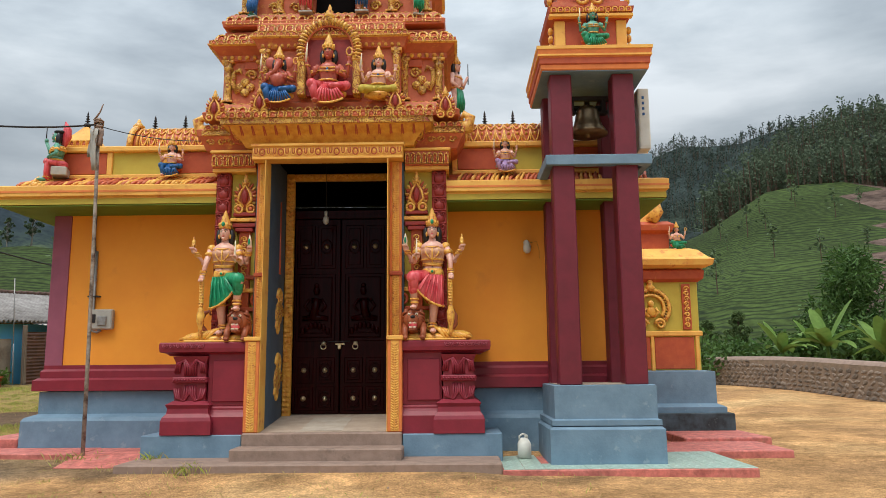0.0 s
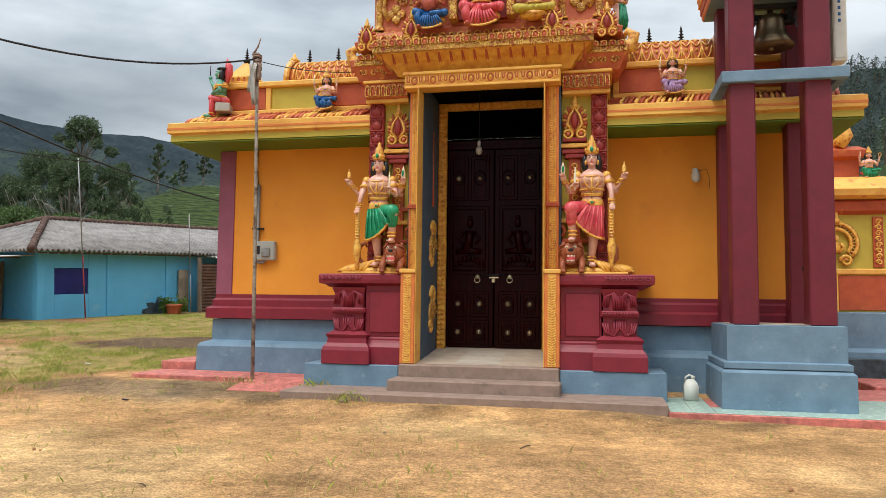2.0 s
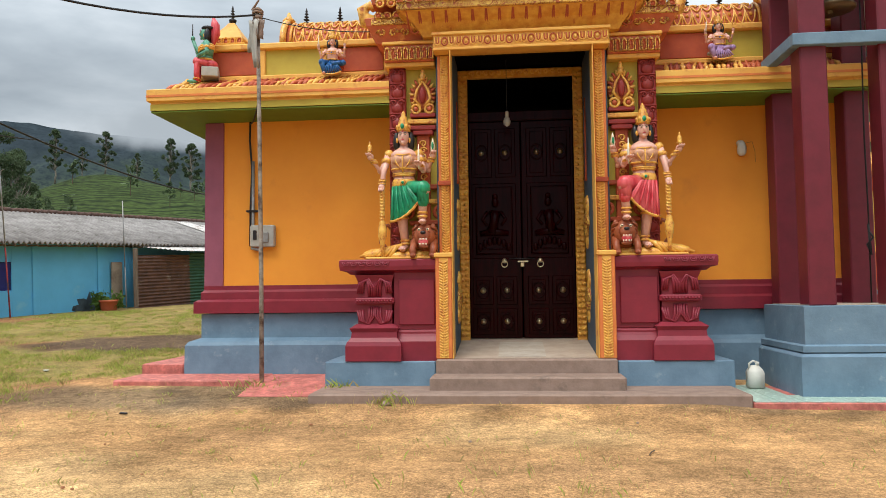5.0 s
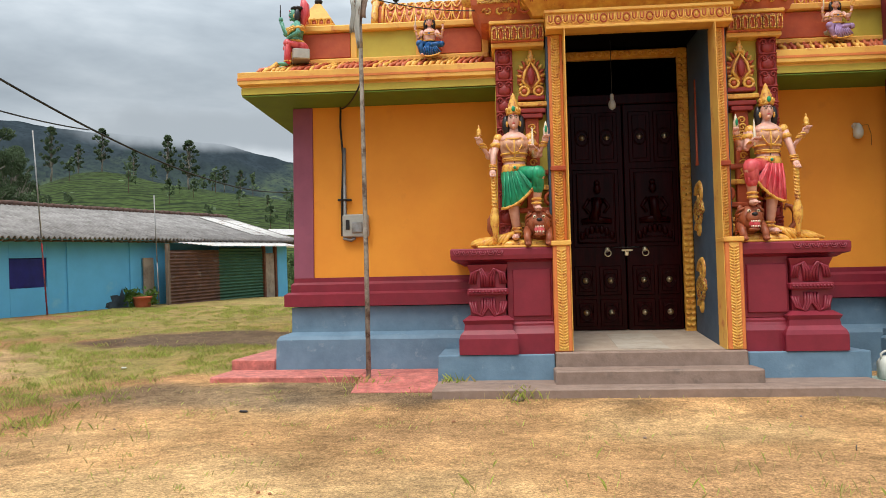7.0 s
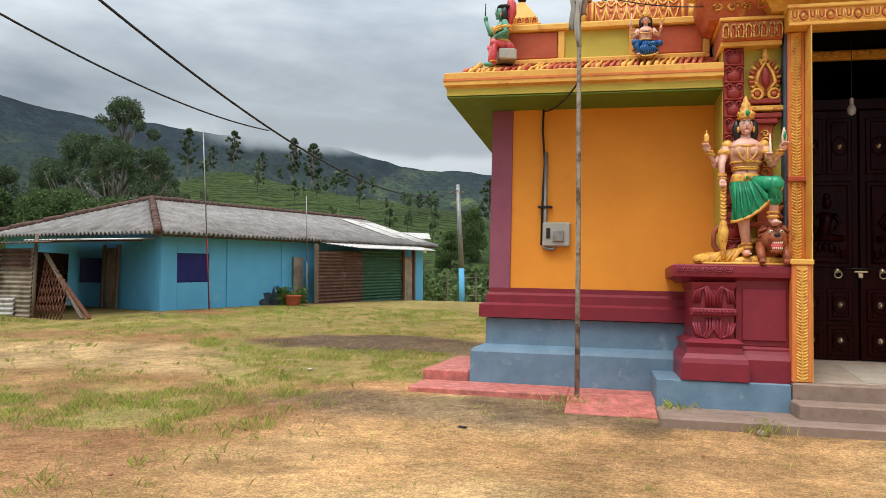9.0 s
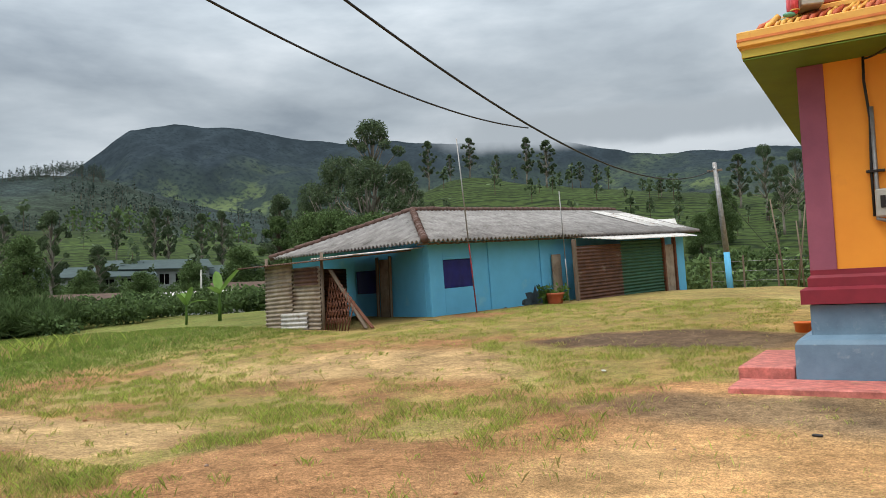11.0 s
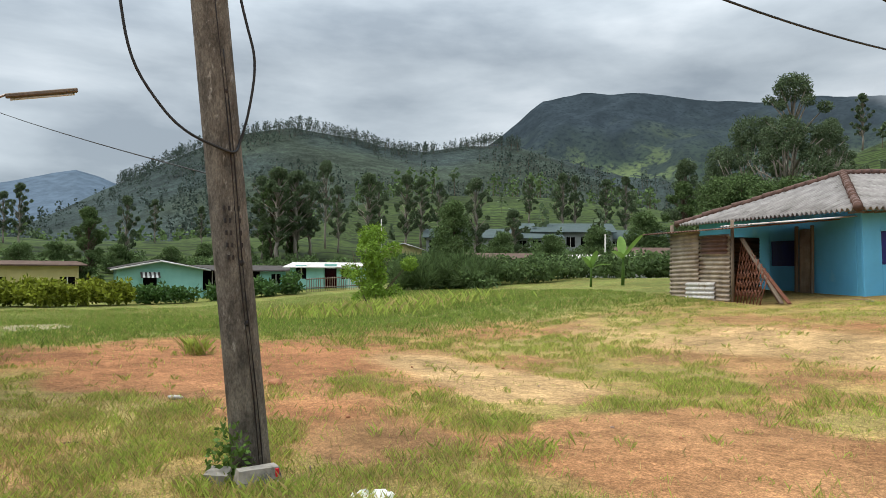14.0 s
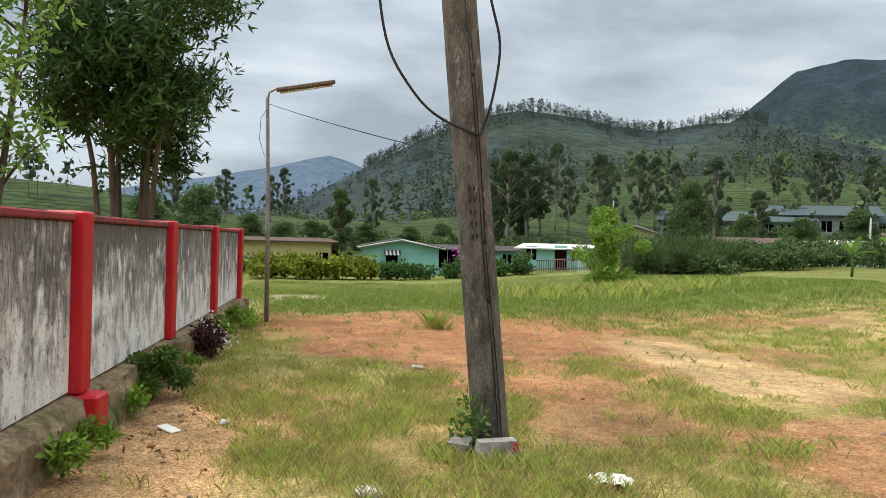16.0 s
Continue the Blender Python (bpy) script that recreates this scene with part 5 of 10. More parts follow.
def tier(z0, hw, hy, h, yc, label):
    """One storey of the tower: body, half columns, petal base and cornice."""
    m = Mesh()
    m.rings(-hw, hw, yc - hy, yc + hy, [(0.26, z0 - 0.25), (0.28, z0 - 0.16), (0.18, z0 - 0.08), (0.15, z0 + 0.02), (0.05, z0 + 0.08), (0.0, z0 + 0.10), (0.0, z0 + h)], CORAL)
    m.petals(-hw - 0.22, hw + 0.22, yc - hy - 0.24, z0 - 0.22, 0.2, GOLDCARVED, 24, 0.05, lean=0.06)
    m.petals(-hw - 0.12, hw + 0.12, yc - hy - 0.13, z0 - 0.06, 0.14, GOLDCARVED, 30, 0.03, lean=0.05)
    gpart(m, "tier_body", label)
    m = Mesh()
    z1 = z0 + h
    m.rings(-hw, hw, yc - hy, yc + hy, [(0.0, z1 - 0.24), (0.06, z1 - 0.22), (0.06, z1 - 0.12), (0.13, z1 - 0.06), (0.22, z1 + 0.02), (0.23, z1 + 0.11), (0.16, z1 + 0.14), (0.10, z1 + 0.24), (0.02, z1 + 0.27), (0.0, z1 + 0.36)], CORAL)
    m.rings(-hw, hw, yc - hy, yc + hy, [(0.215, z1 + 0.005), (0.245, z1 + 0.02), (0.245, z1 + 0.045), (0.215, z1 + 0.05)], BRIGHTGOLD)
    m.rings(-hw, hw, yc - hy, yc + hy, [(0.14, z1 + 0.10), (0.175, z1 + 0.115), (0.175, z1 + 0.135), (0.14, z1 + 0.14)], GOLD)
    m.bead_row(-hw - 0.04, hw + 0.04, yc - hy - 0.075, z1 - 0.17, 0.045, BRIGHTGOLD, 30)
    m.petals(-hw - 0.2, hw + 0.2, yc - hy - 0.235, z1 + 0.02, 0.10, GOLDCARVED, 32, 0.02)
    m.petals(-hw - 0.12, hw + 0.12, yc - hy - 0.16, z1 + 0.12, 0.16, GOLDCARVED, 22, 0.05, lean=0.08)
    for s in (-1, 1):
        R = Matrix.Translation((s * hw, yc, 0)) @ pose(0, 0, 0, 0, 0, s * 90)
        m.petals(-hy - 0.12, hy + 0.12, -0.235, z1 + 0.02, 0.10, GOLDCARVED, 16, 0.02, R)
        m.petals(-hy - 0.1, hy + 0.1, -0.16, z1 + 0.12, 0.16, GOLDCARVED, 12, 0.05, R, lean=0.08)
    gpart(m, "tier_cornice", "red cornice with gold petals and beads")


def half_column(x, y, z0, z1, r=0.075, label="gold banded half column"):
    m = Mesh()
    h = z1 - z0
    prof = [(1.3, 0), (1.35, 0.05), (0.9, 0.07), (1.0, 0.12), (0.8, 0.16), (0.95, 0.20), (0.8, 0.5), (0.85, 0.55), (1.15, 0.60), (0.8, 0.64), (0.8, 0.74), (1.2, 0.80), (1.25, 0.84), (0.85, 0.87), (1.4, 0.94), (1.45, 1.0)]
    m.lathe([(r * a, b * h) for a, b in prof], (x, y, z0), GOLDCARVED, 10)
    m.box(x - r * 1.5, x + r * 1.5, y - r * 1.2, y + r, z0 + 0.93 * h, z0 + h, BRIGHTGOLD, 0.01)
    m.box(x - r * 1.5, x + r * 1.5, y - r * 1.2, y + r, z0, z0 + 0.05 * h, BRIGHTGOLD, 0.01)
    return gpart(m, "half_column", label)


TIER_Z, TIER_H = 6.32, 1.12
tier(TIER_Z, 2.02, 0.95, TIER_H, 1.55, "terracotta tower storey")
yf = 0.60
for x in (-1.93, -1.30, 1.30, 1.93):
    half_column(x, yf - 0.02, TIER_Z + 0.1, TIER_Z + TIER_H - 0.22)
# middle bay stands forward with three niches
m = Mesh()
m.rings(-1.25, 1.25, 0.32, 1.6, [(0.10, 6.0), (0.12, 6.12), (0.06, 6.2), (0.06, 6.3), (0.0, 6.36), (0.0, 7.3), (0.06, 7.32), (0.1, 7.42), (0.16, 7.5), (0.16, 7.58), (0.08, 7.62), (0.08, 7.78), (0.0, 7.84)], CORAL)
m.petals(-1.36, 1.36, 0.20, 6.02, 0.2, GOLDCARVED, 18, 0.05, lean=0.05)
m.petals(-1.4, 1.4, 0.155, 7.5, 0.10, GOLDCARVED, 24, 0.02)
m.petals(-1.32, 1.32, 0.23, 7.62, 0.17, GOLDCARVED, 16, 0.05, lean=0.06)
m.bead_row(-1.28, 1.28, 0.25, 7.37, 0.04, BRIGHTGOLD, 22)
for o, z in ((0.165, 7.50), (0.10, 7.61), (0.125, 6.11)):
    m.rings(-1.25, 1.25, 0.32, 1.6, [(o - 0.02, z - 0.02), (o + 0.015, z), (o + 0.015, z + 0.025), (o - 0.02, z + 0.03)], BRIGHTGOLD)
gpart(m, "middle_bay", "terracotta middle bay with gold petals")
for x in (-1.18, 1.18):
    half_column(x, 0.29, 6.4, 7.3, 0.065)
m = Mesh()
for i in range(33):
    a = -0.25 + (math.pi + 0.5) * i / 32
    c_, s_ = math.cos(a), math.sin(a)
    m.tube([(0.43 * c_, 0.10, 7.20 + 0.47 * s_), (0.49 * c_, 0.06, 7.20 + 0.53 * s_), (0.55 * c_, 0.08, 7.20 + 0.59 * s_), (0.585 * c_, 0.12, 7.20 + 0.63 * s_)], [0.018, 0.032, 0.03, 0.012], BRIGHTGOLD if i % 2 else GOLDCARVED, 5)
m.tube([(0.43 * math.cos(a), 0.11, 7.20 + 0.47 * math.sin(a)) for a in np.linspace(-0.25, math.pi + 0.25, 25)], 0.028, CORAL, 6)
for k in (-1, 1):
    m.box(k * 0.49 - 0.07, k * 0.49 + 0.07, 0.08, 0.32, 6.38, 7.06, GOLDCARVED, 0.015)
    m.box(k * 0.49 - 0.085, k * 0.49 + 0.085, 0.065, 0.32, 7.0, 7.08, BRIGHTGOLD, 0.015)
m.lathe([(0.08, 0), (0.11, 0.04), (0.05, 0.09), (0.07, 0.13), (0.03, 0.17), (0.04, 0.2), (0.005, 0.27)], (0, 0.10, 7.80), BRIGHTGOLD, 8)
m.ell((0, 0.06, 7.80), (0.07, 0.05, 0.08), GOLDCARVED, 8, 5)
q = [(0.45 * math.cos(a), 0.20, 7.20 + 0.49 * math.sin(a)) for a in np.linspace(0, math.pi, 15)] + [(-0.45, 0.20, 6.4), (0.45, 0.20, 6.4)]
m.add(q + [(p[0], 0.34, p[2]) for p in q], [tuple(range(16, -1, -1))] + [(i, (i + 1) % 17, 17 + (i + 1) % 17, 17 + i) for i in range(17)], REDCOL)
gpart(m, "niche_arch", "beaded gold arch round the middle niche")
for s in (-1, 1):
    m = Mesh()
    for k in range(4):
        a = k * math.pi / 2
        m.ell((s * 1.62 + 0.1 * math.cos(a), yf - 0.02, 6.72 + 0.1 * math.sin(a)), (0.085, 0.035, 0.085), GOLDCARVED, 8, 5)
    m.tube([(s * 1.75, yf - 0.02, 6.62), (s * 1.84, yf - 0.03, 6.8), (s * 1.82, yf - 0.03, 7.0), (s * 1.72, yf - 0.03, 7.06), (s * 1.68, yf - 0.03, 6.98)], [0.05, 0.05, 0.04, 0.035, 0.02], GOLDCARVED, 7)
    m.scroll((s * 1.5, yf - 0.02, 6.95), 0.10, GOLDCARVED, 1.5, s, 0.025)
    m.box(s * 1.5 - 0.13, s * 1.5 + 0.13, yf - 0.05, yf + 0.02, 7.06, 7.2, TERRA, 0.01)
    gpart(m, "tower_relief", "gold flower and swan-neck relief")


def crest(x, y, z, s=1.0):
    """Leaf-shaped stucco crest."""
    m = Mesh()
    lotus(m, 0, 0, 0, s)
    return m.to("leaf_crest", gate, "gold leaf crest", m=pose(x, y, z))


for x, y, s in ((-2.05, 0.26, 1.0), (-1.18, 0.02, 1.0), (1.18, 0.02, 1.0), (2.05, 0.26, 1.0)):
    crest(x, y, 5.98, s)
# shell-shaped acroteria at the sides
for s in (-1, 1):
    m = Mesh()
    m.tube([(s * 2.2, 0.7, 5.88), (s * 2.45, 0.7, 5.95), (s * 2.5, 0.7, 6.12), (s * 2.38, 0.7, 6.2), (s * 2.32, 0.7, 6.1)], [0.12, 0.13, 0.10, 0.07, 0.03], BRIGHTGOLD, 8)
    gpart(m, "side_shell", "yellow shell ornament")
tier(8.12, 1.78, 0.8, 0.95, 1.55, "terracotta tower storey")
yf2 = 0.75
for x in (-1.7, -1.05, -0.5, 0.5, 1.05, 1.7):
    half_column(x, yf2 - 0.03, 8.2, 8.95)
# black panel in place of the shade inside a window
Mesh().box(-0.36, 0.36, yf2 - 0.05, yf2 + 0.02, 8.2, 8.9, DARK, 0.01).to("dark_opening", gate, "dark tower window")
for s in (-1, 1):
    m = Mesh()
    for k in range(3):
        m.scroll((s * (0.75 + 0.4 * k), yf2 - 0.02, 8.35), 0.1, GOLDCARVED, 1.5, s, 0.025)
    gpart(m, "tower_relief", "gold scroll relief")
tier(9.62, 1.4, 0.6, 0.8, 1.55, "terracotta tower storey")
m = Mesh()
m.rings(-1.1, 1.1, 1.1, 2.0, [(0.2, 10.4), (0.25, 10.7), (0.1, 10.95), (-0.2, 11.15), (-0.4, 11.2)], GOLD)
gpart(m, "tower_roof", "gold vaulted tower roof")

# ---- bell tower ----
bell_tower = thing("bell_tower", "maroon four-post bell tower on a blue base", "bell tower")
BX0, BX1, BY0, BY1 = 3.72, 5.32, -0.45, 1.15
Mesh().rings(BX0, BX1, BY0, BY1, [(0.09, 0.10), (0.09, 0.66), (0.05, 0.70), (0.0, 0.71)], BLUE).to("base_step", bell_tower, "blue painted base step")
Mesh().rings(BX0, BX1, BY0, BY1, [(0.0, 0.71), (0.05, 0.72), (0.05, 0.80), (0.0, 0.82), (0.0, 1.33), (-0.03, 1.34)], BLUE).to("base_block", bell_tower, "blue painted base block")
Mesh().box(BX0 + 0.1, BX1 - 0.1, BY0 + 0.1, BY1 - 0.1, 1.341, 1.352, PORCH, 0.004).to("base_floor", bell_tower, "dusty cement floor")
for x in (BX0 + 0.10, BX1 - 0.46):
    for y in (BY0 + 0.06, BY1 - 0.42):
        Mesh().box(x, x + 0.36, y, y + 0.36, 1.335, 6.50, DMAROON, 0.02).to("post", bell_tower, "dark maroon square post")
m = Mesh()
for a in ((BX0 - 0.02, BX1 + 0.12, BY0 - 0.03, BY0 + 0.13), (BX0 - 0.02, BX1 + 0.12, BY1 - 0.12, BY1 + 0.04)):
    m.box(a[0], a[1], a[2], a[3], 4.90, 5.07, BLUE, 0.01)
for a in ((BX0 - 0.02, BX0 + 0.12), (BX1 - 0.02, BX1 + 0.12)):
    m.box(a[0], a[1], BY0 + 0.131, BY1 - 0.121, 4.90, 5.07, BLUE, 0.01)
m.to("ring_beam", bell_tower, "blue painted ring beam")
m = Mesh().rings(BX0 + 0.12, BX1 - 0.05, BY0 + 0.1, BY1, [(-0.3, 6.49), (0.16, 6.495), (0.16, 6.51), (-0.3, 6.515)], BLUE)
m.rings(BX0 + 0.12, BX1 - 0.05, BY0 + 0.1, BY1, [(0.165, 6.512), (0.18, 6.53), (0.19, 6.66), (0.19, 6.70), (0.22, 6.74), (0.24, 6.86), (0.24, 6.91), (0.1, 6.94), (0.0, 6.95)], POSTOR)
m.rings(BX0 + 0.12, BX1 - 0.05, BY0 + 0.1, BY1, [(0.225, 6.85), (0.25, 6.86), (0.25, 6.915), (0.22, 6.92)], YELLOW)
m.rings(BX0 + 0.12, BX1 - 0.05, BY0 + 0.1, BY1, [(0.18, 6.735), (0.235, 6.745), (0.235, 6.775), (0.21, 6.78)], YELLOW)
m.rings(BX0 + 0.12, BX1 - 0.05, BY0 + 0.1, BY1, [(0.186, 6.60), (0.205, 6.62), (0.205, 6.72), (0.19, 6.73)], TERRA)
m.to("cap_slab", bell_tower, "yellow and red cap slab")
sx0, sx1, sy0, sy1 = 3.98, 5.18, -0.15, 0.95
m = Mesh().rings(sx0, sx1, sy0, sy1, [(0.06, 6.95), (0.08, 7.02), (0.0, 7.06), (0.0, 7.55), (0.05, 7.58), (0.12, 7.66), (0.14, 7.76), (0.06, 7.8), (0.04, 7.9), (-0.05, 7.95), (-0.08, 8.3), (0.02, 8.4), (0.04, 8.5), (-0.1, 8.6), (-0.2, 9.0), (-0.35, 9.3)], TERRA)
m.box(sx0 - 0.02, sx0 + 0.16, sy0 - 0.03, sy0 + 0.1, 6.98, 7.55, YELLOW, 0.01)
m.box(sx1 - 0.16, sx1 + 0.02, sy0 - 0.03, sy0 + 0.1, 6.98, 7.55, YELLOW, 0.01)
m.petals(sx0 - 0.1, sx1 + 0.1, sy0 - 0.13, 7.66, 0.1, GOLD, 12, 0.02)
m.box(sx0 - 0.12, sx1 + 0.12, sy0 - 0.135, sy0, 7.58, 7.64, YELLOW, 0.01)
for k in (-1, 1):
    m.scroll((4.58 + k * 0.14, sy0 - 0.05, 7.95), 0.15, BRIGHTGOLD, 1.5, k, 0.04)
    for z in (7.05, 7.2, 7.35, 7.75, 7.9):
        m.ell((4.58 + k * 0.68, sy0 + 0.1, z + 0.06), (0.05, 0.08, 0.07), BRIGHTGOLD, 7, 5)
m.to("roof_shrine", bell_tower, "terracotta and gold roof shrine")
m = Mesh()
m.lathe([(0.0, 0.0), (0.34, 0.0), (0.345, 0.03), (0.31, 0.07), (0.31, 0.085), (0.255, 0.16), (0.222, 0.27), (0.205, 0.38), (0.21, 0.40), (0.19, 0.45), (0.13, 0.51), (0.05, 0.535), (0.045, 0.60)], (4.56, 0.35, 5.66), BRONZE, 22)
m.tube([(4.56, 0.35, 5.70), (4.56, 0.35, 5.61)], 0.04, BRONZE, 8)
m.to("bell", bell_tower, "aged bronze bell")
m = Mesh().box(4.08, 5.0, 0.30, 0.40, 6.28, 6.36, BLACKIRON, 0.01)
for k in (-0.28, 0.28):
    m.box(4.56 + k - 0.04, 4.56 + k + 0.04, 0.28, 0.42, 6.05, 6.3, BLACKIRON, 0.01)
    m.box(4.56 + k - 0.07, 4.56 + k + 0.07, 0.28, 0.42, 6.03, 6.09, BLACKIRON, 0.01)
m.tube([(4.30, 0.35, 6.15), (4.56, 0.35, 6.15), (4.82, 0.35, 6.15)], 0.05, BLACKIRON, 8)
m.lathe([(0.17, 0), (0.17, 0.04)], (0, 0, 0), BLACKIRON, 16, False, pose(4.95, 0.35, 6.15, 0, 90, 0))
m.to("bell_yoke", bell_tower, "black iron yoke")
m = Mesh().tube([(4.99, 0.38, 6.0), (5.0, 0.40, 5.2), (4.97, 0.38, 3.8), (4.99, 0.40, 2.6), (4.98, 0.4, 1.36)], 0.012, WIRE, 5)
m.tube([(4.98, 0.40, 2.4), (5.03, 0.37, 2.3), (4.96, 0.41, 2.2), (5.0, 0.39, 2.05), (4.98, 0.4, 2.5)], 0.018, WIRE, 5)
m.to("bell_rope", bell_tower, "dark knotted bell rope")
sign = thing("sign_box", "white framed sign box with yellow disc", "sign")
Mesh().box(5.42, 5.62, 0.2, 1.2, 5.35, 6.45, WHITEPL, 0.015).to("frame", sign)
Mesh().box(5.445, 5.595, 0.19, 0.199, 5.40, 6.40, WHITEPL, 0.002).to("face", sign)
for q in (5.95, 6.05, 6.15, 6.25):
    Mesh().box(5.49, 5.53, 0.183, 0.1895, q, q + 0.05, CLOTHB, 0.001).to("sign_mark", sign, "small blue mark")
Mesh().lathe([(0.32, 0), (0.34, 0.02), (0.34, 0.06), (0.3, 0.08)], (0, 0, 0), YELLOW, 20, False, pose(5.62, 0.9, 5.7, 0, 90, 0)).to("disc", sign, "yellow disc")

# ---- statues: each one plain mesh ----
def limb(m, pts, r, mat):
    m.tube(pts, r, mat, 8)
    for p, q in zip(pts, r):
        m.ell(p, (q, q, q), mat, 8, 5)


def crown(m, x, y, z, s, mat):
    m.lathe([(0.125 * s, 0), (0.14 * s, 0.03 * s), (0.125 * s, 0.06 * s), (0.13 * s, 0.10 * s), (0.10 * s, 0.14 * s), (0.105 * s, 0.18 * s), (0.075 * s, 0.23 * s), (0.08 * s, 0.26 * s), (0.04 * s, 0.31 * s), (0.045 * s, 0.335 * s), (0.008 * s, 0.40 * s)], (x, y, z), mat, 12)
    for k in range(5):
        a = math.pi * (0.1 + 0.2 * k)
        m.ell((x - 0.13 * s * math.cos(a), y - 0.13 * s * math.sin(a), z + 0.08 * s), (0.03 * s, 0.03 * s, 0.05 * s), mat, 6, 4)


def head(m, x, y, z, s, skin, metal):
    m.ell((x, y, z), (0.105 * s, 0.11 * s, 0.145 * s), skin, 12, 8)
    m.ell((x, y - 0.11 * s, z - 0.01 * s), (0.018 * s, 0.022 * s, 0.04 * s), skin, 6, 4)
    m.ell((x, y - 0.085 * s, z - 0.105 * s), (0.035 * s, 0.03 * s, 0.03 * s), skin, 7, 5)
    m.tube([(x, y - 0.112 * s, z + 0.07 * s), (x, y - 0.108 * s, z + 0.10 * s)], 0.008 * s, CLOTHR, 5)
    for k in (-1, 1):
        m.ell((x + k * 0.045 * s, y - 0.096 * s, z + 0.026 * s), (0.028 * s, 0.012 * s, 0.013 * s), CREAM, 7, 4)
        m.ell((x + k * 0.045 * s, y - 0.105 * s, z + 0.026 * s), (0.012 * s, 0.008 * s, 0.011 * s), HAIR, 6, 4)
        m.tube([(x + k * 0.015 * s, y - 0.108 * s, z + 0.05 * s), (x + k * 0.045 * s, y - 0.102 * s, z + 0.062 * s), (x + k * 0.08 * s, y - 0.08 * s, z + 0.05 * s)], 0.006 * s, HAIR, 4)
        m.ell((x + k * 0.115 * s, y - 0.01 * s, z - 0.06 * s), (0.025 * s, 0.03 * s, 0.05 * s), metal, 6, 4)
        m.ell((x + k * 0.13 * s, y + 0.05 * s, z - 0.07 * s), (0.07 * s, 0.07 * s, 0.17 * s), HAIR, 8, 6)
    m.ell((x, y - 0.105 * s, z - 0.065 * s), (0.03 * s, 0.012 * s, 0.01 * s), CLOTHR, 6, 4)
    m.ell((x, y + 0.06 * s, z), (0.125 * s, 0.09 * s, 0.16 * s), HAIR, 10, 6)


def jewel_ring(m, c, rx, ry, r, mat, tilt=0.0, n=16):
    m.tube([(c[0] + rx * math.cos(a), c[1] + ry * math.sin(a), c[2] + tilt * math.sin(a)) for a in np.linspace(0, 2 * math.pi, n + 1)], r, mat, 5)


